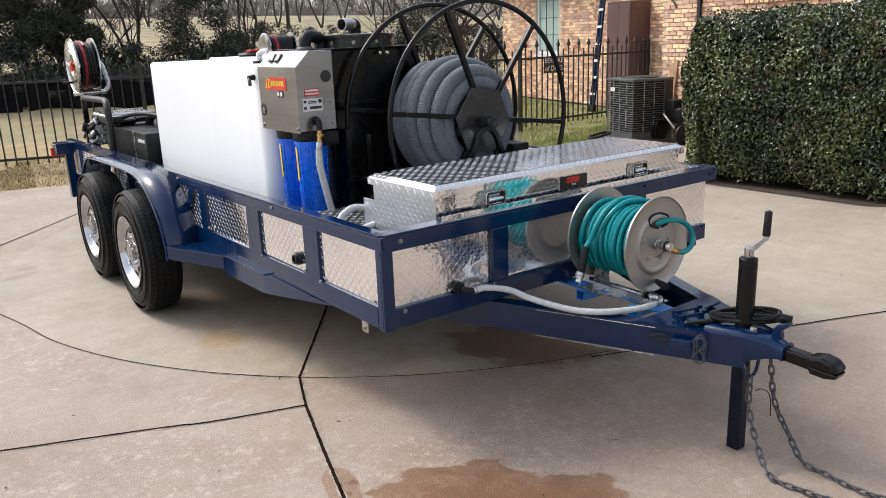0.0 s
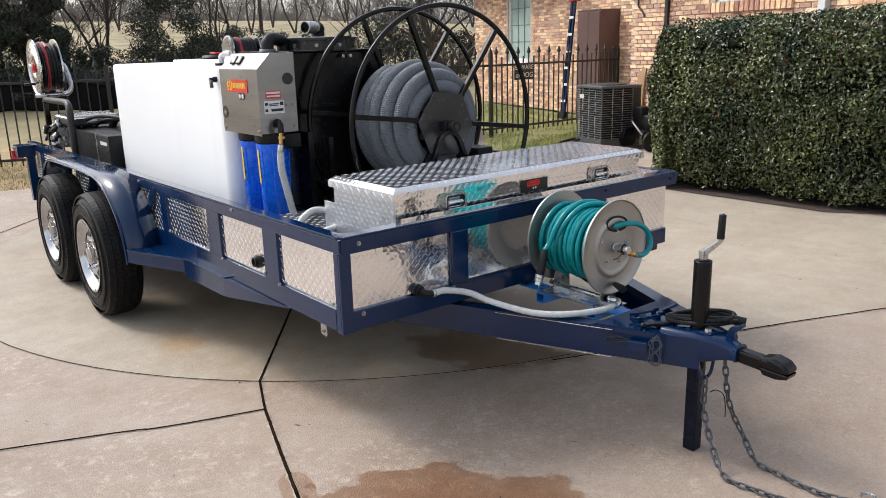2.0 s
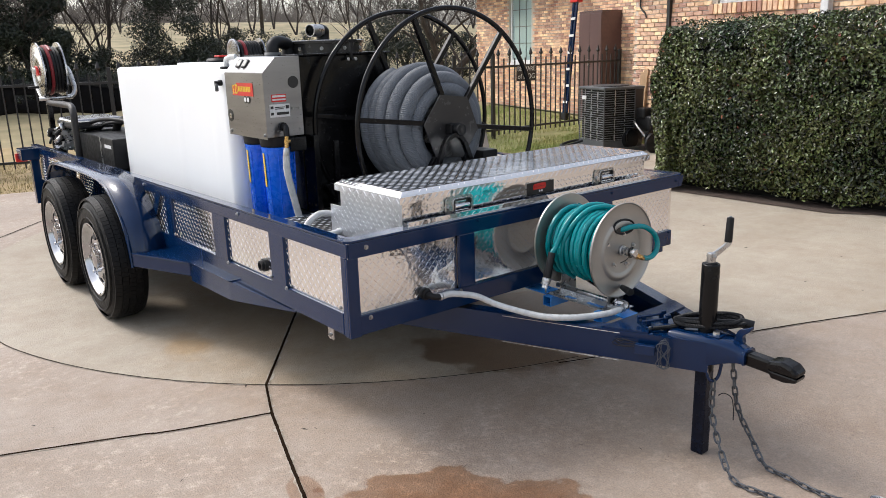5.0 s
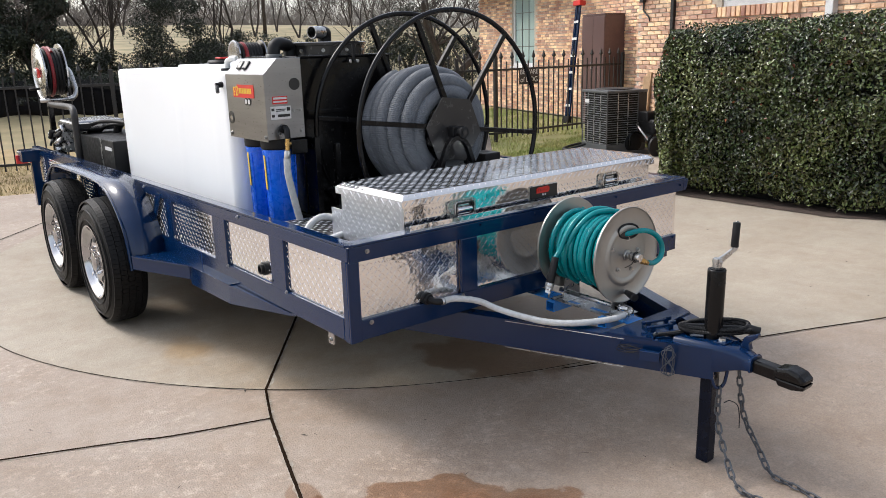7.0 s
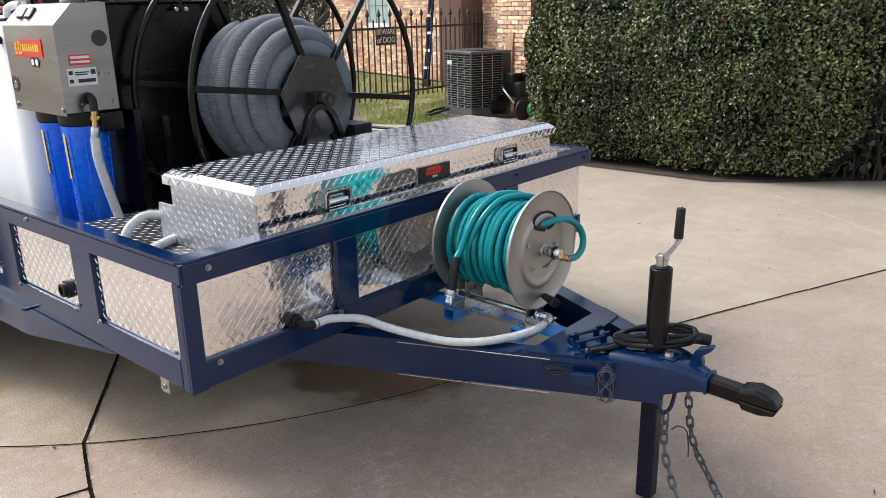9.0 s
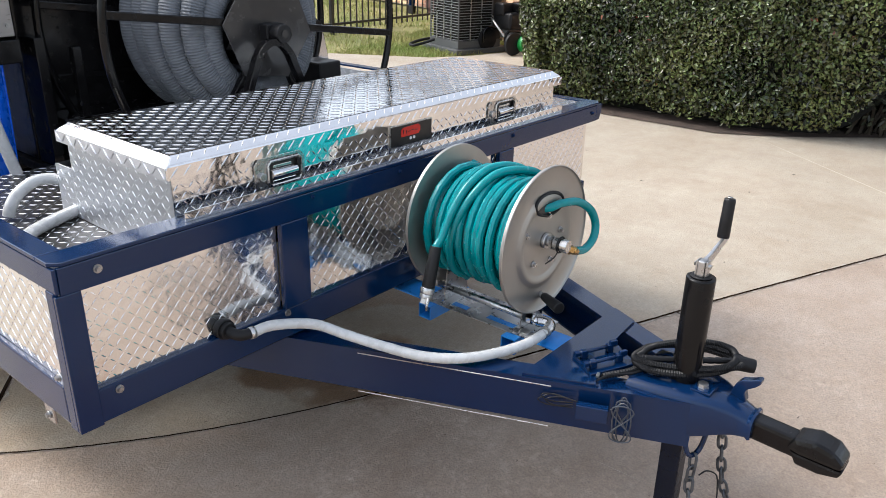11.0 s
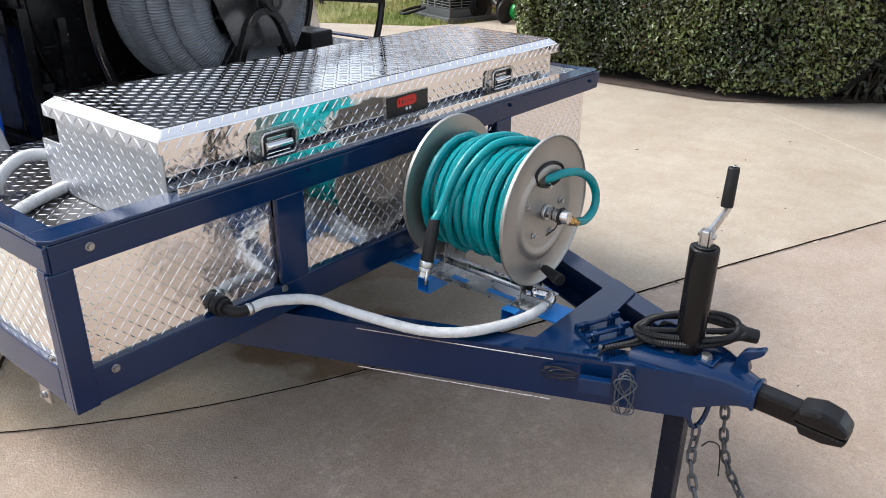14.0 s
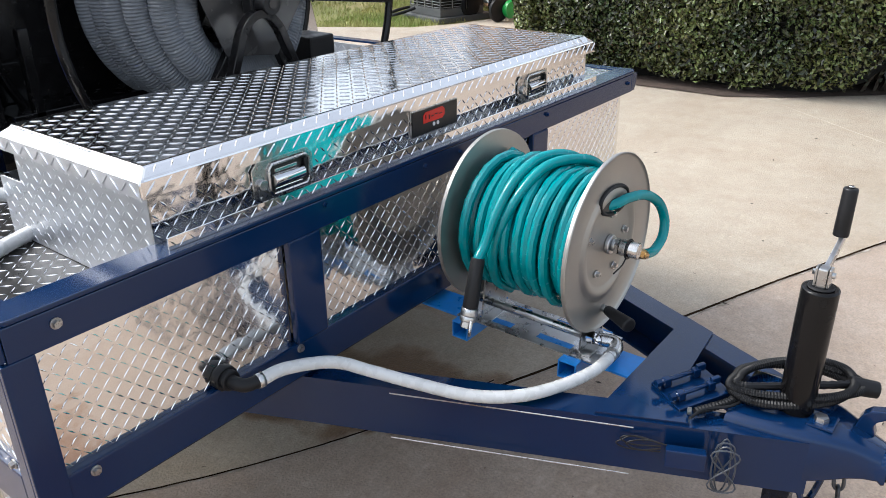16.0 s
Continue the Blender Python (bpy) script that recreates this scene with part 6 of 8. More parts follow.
# turns from the back to the front: (y, radius)
TURNS = [(1.025, 0.264), (0.970, 0.266), (0.905, 0.268), (0.835, 0.264), (0.775, 0.222), (0.745, 0.178), (0.800, 0.165), (0.90, 0.175), (1.0, 0.175)]
pts, radii, th, k = [], [], 0.0, 0
while th < 2 * math.pi * (len(TURNS) - 1.01):
    n, f = divmod(th / (2 * math.pi), 1.0)
    (ya, ra), (yb, rb) = TURNS[int(n)], TURNS[int(n) + 1]
    f = f * f * (3 - 2 * f) * 0.6 + f * 0.4
    rr = ra + (rb - ra) * f + 0.004 * math.sin(th * 0.53 + 1.0) + 0.003 * math.sin(th * 2.1)
    drop = 0.012 * max(0, -math.sin(th + 1.9))
    pts.append((VX - 0.012 + (rr + drop * 0.4) * math.cos(th + 1.9), ya + (yb - ya) * f, VZ - 0.012 + (rr + drop) * math.sin(th + 1.9)))
    radii.append(0.0380 if k % 2 else 0.0361)
    th += 0.0040 / rr
    k += 1
tube("hose_coil", pts, 0.037, "grey_hose", vh, seg=14, radii=radii)
part("hose_cuff", cyl_bm(pts[-1], Vector(pts[-1]) + (Vector(pts[-1]) - Vector(pts[-5])).normalized() * 0.07, 0.040, 0.041, 20, bevel=0.003), "black_matte", vh, "black rubber hose cuff")

# ---- gear at the rear ----
eng = thing("petrol_engine", "small grey petrol engine with a black air box", "engine")
part("engine_block", box_bm(0.27, 0.66, 4.25, 4.70, 0.669, 0.86, 0.03), "black_matte", eng)
part("cylinder_head", box_bm(0.22, 0.40, 4.22, 4.48, 0.70, 0.89, 0.03), "black_matte", eng)
part("fuel_tank", box_bm(0.13, 0.50, 4.02, 4.42, 0.905, 0.985, 0.03, segs=4), "steel", eng, "light grey fuel tank")
part("tank_strap", box_bm(0.125, 0.26, 4.01, 4.43, 0.925, 0.96, 0.004), "black_matte", eng)
for k in range(7):
    part("cooling_fin", box_bm(0.10, 0.30, 4.22 + 0.035 * k, 4.232 + 0.035 * k, 0.74, 0.89, 0.002), "zinc", eng)
rnd = random.Random(5)
for k in range(48):
    a = Vector((0.05 + rnd.uniform(0, 0.16), 4.2 + rnd.uniform(0, 0.3), 0.70 + rnd.uniform(0, 0.2)))
    b = a + Vector((rnd.uniform(-0.05, 0.08), rnd.uniform(-0.1, 0.12), rnd.uniform(-0.03, 0.08)))
    part("linkage", cyl_bm(a, b, 0.006 + 0.014 * rnd.random() ** 2, seg=10), "zinc" if k % 2 else "black_matte", eng)
mb = thing("machine_cabinet", "black sheet-metal machine cabinet with a white label", "cabinet")
part("cabinet_body", box_bm(0.20, 0.80, 3.30, 4.12, 0.669, 0.885, 0.008), "black_matte", mb)
part("edge_strip", box_bm(0.197, 0.2, 3.57, 3.60, 0.67, 0.883, 0.0005), "zinc", mb)
part("plate_label", box_bm(0.30, 0.40, 3.297, 3.2995, 0.815, 0.84, 0), "label_white", mb)
part("plate_label", box_bm(0.197, 0.1995, 3.34, 3.49, 0.815, 0.838, 0), "label_white", mb)
tube("air_duct", curve_through([(0.42, 3.95, 0.88), (0.44, 3.90, 0.95), (0.50, 3.75, 0.985), (0.58, 3.55, 0.97), (0.62, 3.42, 0.93)], 6), 0.03, "black_matte", mb, seg=12)
tube("engine_hose", curve_through([(0.26, 4.15, 0.86), (0.27, 4.02, 0.95), (0.32, 3.80, 0.985), (0.40, 3.55, 0.975), (0.46, 3.32, 0.95)], 6), 0.014, "black_matte", mb, seg=10)
tube("engine_hose", curve_through([(0.34, 4.12, 0.88), (0.36, 3.98, 0.935), (0.42, 3.78, 0.955), (0.50, 3.5, 0.945), (0.55, 3.32, 0.90)], 6), 0.012, "black_matte", mb, seg=10)
part("hose_ferrule", cyl_bm((0.405, 3.54, 0.975), (0.43, 3.43, 0.965), 0.017, seg=12), "zinc", mb)
part("seat_box", box_bm(0.62, 0.98, 3.75, 3.95, 0.96, 1.05, 0.01), "black_matte", mb)
part("seat_post", box_bm(0.78, 0.82, 3.80, 3.84, 0.884, 0.962, 0.003), "black_matte", mb)
sw = thing("pressure_hose_reel", "grey reel of black and red hose on a swing arm", "hose reel")
SX, SY, SZ, SR = 0.13, 4.72, 1.335, 0.215
post = curve_through([(0.115, 3.86, 0.669), (0.115, 3.86, 0.98), (0.118, 3.875, 1.05), (0.125, 3.94, 1.085), (0.13, 4.10, 1.09), (0.13, 4.62, 1.085)], 6)
tube("arm_post", post, 0.024, "iron", sw, "dark grey bent steel post", 12)
part("rear_post", box_bm(0.105, 0.145, 4.585, 4.625, 0.669, 1.075, 0.004), "black", sw)
part("arm_bar", cyl_bm((0.07, 4.66, 1.115), (0.31, 4.62, 1.122), 0.016, seg=12), "zinc", sw)
tube("reel_fork", curve_through([(0.27, 4.62, 1.122), (0.315, 4.62, 1.135), (0.34, 4.64, 1.18), (0.34, 4.68, 1.26), (0.325, 4.71, 1.34), (0.28, 4.72, 1.375)], 6), 0.018, "zinc", sw, seg=12)
for x, w in ((SX - 0.02, -1), (SX + 0.135, 1)):
    lathe("reel_flange", [(0, 0.0), (0, 0.05), (0.006, 0.06), (0.006, 0.13), (0, 0.14), (0, SR - 0.01), (0.008, SR), (-0.004, SR), (-0.004, 0.0)], (x, SY, SZ), (w, 0, 0), "chrome_dark", sw, "grey steel flange", 44)
loops = []
for k in range(5 * 20):
    a = 2 * math.pi * k / 20
    loops.append((SX + 0.005 + 0.024 * k / 20, SY + 0.172 * math.cos(a), SZ + 0.172 * math.sin(a)))
tube("black_hose", loops, 0.0135, "black_matte", sw, seg=8)
loops = [(SX + 0.028 + 0.024 * k / 20, SY + 0.185 * math.cos(2 * math.pi * k / 20), SZ + 0.185 * math.sin(2 * math.pi * k / 20)) for k in range(28)]
tube("red_hose", loops, 0.0135, "red_rubber", sw, "dark red hose turn", 8)
part("hub", cyl_bm((SX - 0.06, SY, SZ), (SX + 0.19, SY, SZ), 0.022, seg=16), "zinc", sw)
prism("red_tag", [(4.65, 1.30), (4.70, 1.29), (4.74, 1.34), (4.72, 1.37), (4.67, 1.36)], "x", SX - 0.045, SX - 0.03, "red", sw)
prism("white_tag", [(4.72, 1.30), (4.79, 1.325), (4.79, 1.365), (4.73, 1.35)], "x", SX - 0.05, SX - 0.046, "label_white", sw)
part("crank", cyl_bm((SX - 0.03, SY + 0.02, SZ - 0.13), (SX - 0.11, SY + 0.02, SZ - 0.13), 0.010, seg=10), "black_matte", sw)


# ---- foliage helpers ----


def leaf_mesh(name, centres, normals, length, width, material, parent, seed=1, spread=0.9, label=""):
    """Many small folded leaves as one mesh."""
    rs = np.random.RandomState(seed)
    C = np.asarray(centres)
    N = np.asarray(normals) + rs.normal(0, spread, C.shape)
    N /= np.linalg.norm(N, axis=1)[:, None] + 1e-9
    T = rs.normal(0, 1, C.shape)
    T -= N * (T * N).sum(1)[:, None]
    T /= np.linalg.norm(T, axis=1)[:, None] + 1e-9
    S = np.cross(N, T)
    L = (length * rs.uniform(0.65, 1.25, len(C)))[:, None]
    Wd = (width * rs.uniform(0.7, 1.2, len(C)))[:, None]
    v0 = C - T * L * 0.5
    v1 = C + S * Wd * 0.5 + N * Wd * 0.18
    v2 = C + T * L * 0.5 - N * L * 0.10
    v3 = C - S * Wd * 0.5 + N * Wd * 0.18
    V = np.stack([v0, v1, v2, v3], 1).reshape(-1, 3)
    n = len(C)
    base = np.arange(n)[:, None] * 4
    F = np.concatenate([base + np.array([0, 1, 2]), base + np.array([0, 2, 3])], 1).reshape(-1, 3)
    me = bpy.data.meshes.new(name)
    me.vertices.add(len(V))
    me.vertices.foreach_set("co", V.astype(np.float32).ravel())
    me.loops.add(F.size)
    me.loops.foreach_set("vertex_index", F.astype(np.int32).ravel())
    me.polygons.add(len(F))
    me.polygons.foreach_set("loop_start", np.arange(0, F.size, 3, dtype=np.int32))
    me.update(calc_edges=True)
    ob = mesh_ob(name, me, material, parent, label)
    ob["kind"] = "stuff"
    return ob


# ---- clipped hedge ----
HY0, HY1, HX0, HX1, HZ = -3.4, 2.53, 5.0, 6.35, 1.60


def hedge_front(y):
    return HX0 + 0.02 * math.sin(y * 2.3) + (0.55 * (0.45 - y) if y < 0.45 else 0.0)


def hedge():
    h = thing("clipped_hedge", "dense clipped evergreen hedge beside the driveway", "hedge")
    rs = np.random.RandomState(3)
    cs, ns = [], []

    def add(n, fn):
        for _ in range(n):
            p, q = fn()
            w = noise.noise((p[0] * 1.6, p[1] * 1.6, p[2] * 1.6)) * 0.07 + noise.noise((p[0] * 5, p[1] * 5, p[2] * 5)) * 0.035
            if p[0] < HX0 + 1.0 and p[1] < 0.03 and p[2] < 0.05 + 1.1 * min(0.36, 0.03 - p[1]) + 0.05 * noise.noise((p[1] * 7, p[2] * 7, 1)):
                continue
            if ((p[1] + 0.37) / 0.09) ** 2 + ((p[2] - 0.64) / 0.13) ** 2 < 1 and rs.rand() < 0.93:
                continue
            dep = -abs(rs.normal(0, 0.085)) + w
            # leaves dropped towards this end; the bared dark core stands for shade
            if rs.rand() < 0.5 * min(1.0, max(0.0, (0.4 - p[1]) / 0.9)) * (1.0 if p[2] < 1.3 else 0.5):
                continue
            if noise.noise((p[0] * 3.1 + 9, p[1] * 3.1, p[2] * 3.1)) < -0.42 and rs.rand() < 0.6:
                continue
            cs.append((p[0] + q[0] * dep, p[1] + q[1] * dep, p[2] + q[2] * dep))
            ns.append(q)

    R = 0.26

    def top_of(y):
        return HZ + 0.045 * (1 - (y + 0.5) / 3) * (1 if y < 2.0 else 0.6)

    def front():
        y = rs.uniform(HY0, HY1 - R)
        z = 0.05 + 0.04 * noise.noise((y * 4, 0, 2)) + (top_of(y) - R - 0.05) * rs.rand() ** 0.9
        tuck = 0.20 * max(0, 0.85 - z) / 0.85
        return (hedge_front(y) + tuck, y, z), (-1, 0.1, 0.35 - 0.75 * max(0, 0.85 - z) / 0.85)

    def edge():
        y = rs.uniform(HY0, HY1 - R)
        a = rs.uniform(0, math.pi / 2)
        return (hedge_front(y) + R - R * math.cos(a), y, top_of(y) - R + R * math.sin(a)), (-math.cos(a), 0, math.sin(a))

    def top():
        y = rs.uniform(HY0, HY1 - 0.1)
        return (rs.uniform(hedge_front(y) + R, HX1), y, top_of(y)), (0, 0, 1)

    def end():
        x = rs.uniform(HX0 + R, HX1)
        z = rs.uniform(0.04, HZ - 0.12)
        return (x, HY1 + (0 if z < HZ - 0.3 else -(z - HZ + 0.3) ** 2 * 2), z), (0, 1, 0.1)

    def corner():
        a = rs.uniform(0, math.pi / 2)
        z = rs.uniform(0.04, HZ - 0.05)
        r = R if z < HZ - 0.25 else R - (z - HZ + 0.25) * 0.3
        return (hedge_front(HY1) + R - r * math.cos(a), HY1 - R + r * math.sin(a), z), (-math.cos(a), math.sin(a), 0.1)

    def back():
        return (HX1, rs.uniform(HY0, HY1), rs.uniform(0.1, HZ)), (1, 0, 0.1)

    add(66000, front)
    add(18500, edge)
    add(13000, top)
    add(9000, end)
    add(12000, corner)
    add(1500, back)
    leaf_mesh("foliage", cs, ns, 0.038, 0.0215, "leaf", h, 4, 0.75)
    odd = [k for k in range(0, len(cs), 190) if noise.noise((cs[k][1] * 1.7, cs[k][2] * 1.7, 6)) > 0.05]
    leaf_mesh("red_foliage", [(cs[k][0] - 0.012, cs[k][1], cs[k][2]) for k in odd], [ns[k] for k in odd], 0.042, 0.022, "leaf_red", h, 12, 0.7, "scattered red leaves")
    # dark woody inside
    vs, fs = [], []
    for i in range(420):
        y = rs.uniform(HY0 + 0.1, HY1 - 0.15)
        x = rs.uniform(hedge_front(y) + 0.42, HX1 - 0.12)
        p = Vector((x, y, 0))
        for s in range(3):
            q = p + Vector((rs.normal(0, 0.10), rs.normal(0, 0.10), rs.uniform(0.25, 0.5)))
            q.z = min(q.z, HZ - 0.12)
            q.x = max(q.x, hedge_front(q.y) + 0.24)
            v, f = tube_data([p, q], 0.012, 4, radii=[0.014 - 0.004 * s, 0.010 - 0.003 * s])
            o = len(vs)
            vs += v
            fs += [tuple(o + k for k in face) for face in f]
            p = q
    st = data_part("stemwork", vs, fs, "twig", h)
    st["kind"] = "stuff"
    # near-black filler body, coloured as the shade between the leaves
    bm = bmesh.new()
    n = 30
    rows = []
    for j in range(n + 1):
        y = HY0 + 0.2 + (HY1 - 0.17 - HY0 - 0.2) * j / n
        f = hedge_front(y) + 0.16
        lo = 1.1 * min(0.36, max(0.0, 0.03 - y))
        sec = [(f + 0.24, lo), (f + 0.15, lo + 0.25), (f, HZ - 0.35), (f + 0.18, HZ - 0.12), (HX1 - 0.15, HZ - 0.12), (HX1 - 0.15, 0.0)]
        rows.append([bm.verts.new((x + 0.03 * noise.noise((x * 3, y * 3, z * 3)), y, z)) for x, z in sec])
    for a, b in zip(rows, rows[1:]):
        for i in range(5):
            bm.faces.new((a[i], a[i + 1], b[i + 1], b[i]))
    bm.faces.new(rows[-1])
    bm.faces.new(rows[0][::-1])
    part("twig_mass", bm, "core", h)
    # inner leaves take a darker leaf colour, shade included
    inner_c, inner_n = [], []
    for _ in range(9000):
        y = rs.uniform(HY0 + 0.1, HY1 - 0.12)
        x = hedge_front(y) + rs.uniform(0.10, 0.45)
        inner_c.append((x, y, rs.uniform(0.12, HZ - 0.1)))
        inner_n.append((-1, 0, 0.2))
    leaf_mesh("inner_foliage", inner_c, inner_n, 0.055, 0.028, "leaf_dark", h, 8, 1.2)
    return h


hedge()
bed = data_part("planting_bed", [(5.02, 2.6, 0.006), (5.06, 0.7, 0.006), (5.3, 0.3, 0.006), (6.0, -0.5, 0.006), (7.6, -1.9, 0.006), (7.6, 2.6, 0.006), (6.3, 2.75, 0.006)], [tuple(range(7))[::-1]], "soil", None)
tagged(bed, "dark bare soil bed below the hedge", "flower bed", kind="structure")

# ---- house ----
HD = Vector((0.27, 0.963, 0)).normalized()      # along the walls, away from the drive
HN = Vector((-0.963, 0.27, 0)).normalized()     # out of the walls
house = thing("brick_house", "tan and red brick house with tall windows", "house")
BRICK_N = [0]


def brick_mesh():
    bm = box_bm(-0.0745, 0.0745, -0.018, 0.012, -0.0240, 0.0240, 0.004, segs=1)
    me = bpy.data.meshes.new("brick")
    bm.to_mesh(me)
    bm.free()
    me.materials.append(M["brick_part"])
    return me


BRICK = brick_mesh()


def brick_wall(name, base, length, z0, z1, holes, single=None):
    """A solid wall with brick courses standing proud of the mortar. holes: (s0, s1, z0, z1) along the wall."""
    base = Vector(base)
    wall = new(name)
    wall.parent = house
    # mortar body in blocks round the holes
    cuts_s = sorted({0.0, length, *[h[0] for h in holes], *[h[1] for h in holes]})
    cuts_z = sorted({z0, z1, *[min(max(h[2], z0), z1) for h in holes], *[min(max(h[3], z0), z1) for h in holes]})
    vs, fs = [], []
    for a, b in zip(cuts_s, cuts_s[1:]):
        for c, d in zip(cuts_z, cuts_z[1:]):
            ms, mz = (a + b) / 2, (c + d) / 2
            if any(h[0] < ms < h[1] and h[2] < mz < h[3] for h in holes):
                continue
            n = len(vs)
            for dep in (0.0, -0.22):
                for s, z in ((a, c), (b, c), (b, d), (a, d)):
                    q = base + HD * s + HN * dep
                    vs.append((q.x, q.y, z))
            fs += [(n, n + 3, n + 2, n + 1), (n + 4, n + 5, n + 6, n + 7), (n, n + 1, n + 5, n + 4), (n + 1, n + 2, n + 6, n + 5), (n + 2, n + 3, n + 7, n + 6), (n + 3, n, n + 4, n + 7)]
    data_part("mortar", vs, fs, "mortar", wall)
    turn = Matrix((( HD.x, -HN.x, 0, 0), (HD.y, -HN.y, 0, 0), (0, 0, 1, 0), (0, 0, 0, 1)))
    vs, fs = [], []
    rnd = random.Random(11)
    row = 0
    z = z0 + 0.04
    while z < z1:
        s = -0.05 + (0.079 if row % 2 else 0.0)
        while s < length:
            mid = s + 0.079
            if 0.08 < mid < length - 0.06 and not any(h[0] - 0.09 < mid < h[1] + 0.09 and h[2] - 0.03 < z < h[3] + 0.03 for h in holes):
                q = base + HD * mid + HN * (0.004 + rnd.uniform(-0.002, 0.003))
                if single and single(mid, z) and BRICK_N[0] < 300:
                    ob = new("brick", BRICK)
                    ob.parent = wall
                    ob.matrix_local = Matrix.Translation((q.x, q.y, z)) @ turn
                    BRICK_N[0] += 1
                else:
                    n = len(vs)
                    lh, hh = 0.0745, 0.0240
                    for dep, ins in ((-0.006, 0.0), (0.010, 0.003)):
                        for a, b in ((-lh + ins, -hh + ins), (lh - ins, -hh + ins), (lh - ins, hh - ins), (-lh + ins, hh - ins)):
                            p = q + HD * a + HN * dep
                            vs.append((p.x, p.y, z + b))
                    fs += [(n + 4, n + 7, n + 6, n + 5), (n, n + 4, n + 5, n + 1), (n + 1, n + 5, n + 6, n + 2), (n + 2, n + 6, n + 7, n + 3), (n + 3, n + 7, n + 4, n)]
            s += 0.158
        z += 0.0585
        row += 1
    b = data_part("bricks", vs, fs, "brick", wall)
    b["kind"] = "stuff"
    return wall


WA = Vector((10.75, 8.84, 0)) - HD * 3.2          # far wall, seen behind the fence
brick_wall("window_wall", WA, 7.36, 0.0, 2.75, [(4.60, 5.62, 0.98, 2.55)])
WB = Vector((8.13, 5.10, 0)) - HD * 6.5           # near wall, its end is the corner
brick_wall("drive_wall", WB, 6.5, 0.0, 2.75, [(3.68, 4.84, 1.84, 2.55)], single=lambda s, z: s > 4.9 and z < 2.4)
# return wall between the two
q = WB + HD * 6.5
vs = [tuple(q - HD * a + (-HN) * b + Vector((0, 0, z))) for z in (0, 2.75) for a, b in ((0.0, 0.22), (0.0, 3.2), (0.22, 3.2), (0.22, 0.22))]
data_part("return_wall", vs, [(0, 1, 2, 3), (4, 7, 6, 5), (0, 4, 5, 1), (1, 5, 6, 2), (2, 6, 7, 3), (3, 7, 4, 0)], "brick", house)
# far end of the house
q = WA + HD * 7.36
vs = [tuple(q - HD * a + (-HN) * b + Vector((0, 0, z))) for z in (0, 2.75) for a, b in ((0.0, 0.22), (0.0, 6), (0.22, 6), (0.22, 0.22))]
data_part("end_wall", vs, [(0, 1, 2, 3), (4, 7, 6, 5), (0, 4, 5, 1), (1, 5, 6, 2), (2, 6, 7, 3), (3, 7, 4, 0)], "brick", house)


def soldier_sill(base, s0, s1, z0, z1):
    n = int((s1 - s0) / 0.078)
    for k in range(n):
        q = base + HD * (s0 + (s1 - s0) * (k + 0.5) / n) + HN * 0.02
        m = Matrix(((HD.x, -HN.x, 0, q.x), (HD.y, -HN.y, 0, q.y), (0, 0, 1, (z0 + z1) / 2), (0, 0, 0, 1)))
        part("brick", box_bm(-0.032, 0.032, -0.03, 0.03, -(z1 - z0) / 2, (z1 - z0) / 2, 0.004, m=m, segs=1), "brick_part", house)


soldier_sill(WB, 3.58, 4.94, 1.715, 1.835)


def window(base, s0, s1, z0, z1, name, bars_s, bars_z, sill=True):
    w = new(name)
    w.parent = house
    w["label"] = "tall window with white frame and leaded glass"
    turn = Matrix(((HD.x, -HN.x, 0, base.x), (HD.y, -HN.y, 0, base.y), (0, 0, 1, 0), (0, 0, 0, 1)))
    for a, b, c, d in ((s0, s0 + 0.06, z0, z1), (s1 - 0.06, s1, z0, z1), (s0 + 0.0605, s1 - 0.0605, z0, z0 + 0.07), (s0 + 0.0605, s1 - 0.0605, z1 - 0.06, z1)):
        part("window_frame", box_bm(a, b, 0.03, 0.10, c, d, 0.006, m=turn), "label_white", w, "painted window frame")
    part("pane", box_bm(s0 + 0.055, s1 - 0.055, 0.07, 0.076, z0 + 0.06, z1 - 0.05, 0, m=turn), "glass", w, "greenish reflective glass")
    for k in range(1, bars_s):
        s = s0 + 0.06 + (s1 - s0 - 0.12) * k / bars_s
        part("glazing_bar", box_bm(s - 0.008, s + 0.008, 0.060, 0.0695, z0 + 0.07, z1 - 0.06, 0.002, m=turn), "ac_grey", w)
    for k in range(1, bars_z):
        z = z0 + 0.07 + (z1 - z0 - 0.13) * k / bars_z
        part("glazing_bar", box_bm(s0 + 0.06, s1 - 0.06, 0.062, 0.0690, z - 0.008, z + 0.008, 0.002, m=turn), "ac_grey", w)
    if sill:
        part("window_sill", box_bm(s0 - 0.04, s1 + 0.04, -0.05, 0.09, z0 - 0.045, z0 - 0.001, 0.006, m=turn), "label_white", w)


window(WA, 4.60, 5.62, 0.98, 2.55, "window", 3, 4)
window(WB, 3.68, 4.84, 1.84, 2.55, "window", 2, 2, False)
turnB = Matrix(((HD.x, -HN.x, 0, WB.x), (HD.y, -HN.y, 0, WB.y), (0, 0, 1, 0), (0, 0, 0, 1)))
part("conduit", box_bm(5.68, 5.74, -0.06, -0.012, 0.9, 2.7, 0.008, m=turnB), "iron", house, "dark wall conduit")
part("downspout", box_bm(3.10, 3.20, -0.09, -0.012, 0.0, 2.7, 0.01, m=turnB), "label_white", house, "white downspout")
tube("hanging_cable", [tuple(turnB @ Vector(p)) for p in curve_through([(6.35, -0.02, 2.6), (6.36, -0.03, 1.95), (6.33, -0.03, 1.85), (6.24, -0.03, 1.78), (6.22, -0.02, 1.72)], 5)], 0.012, "iron", house, seg=6)
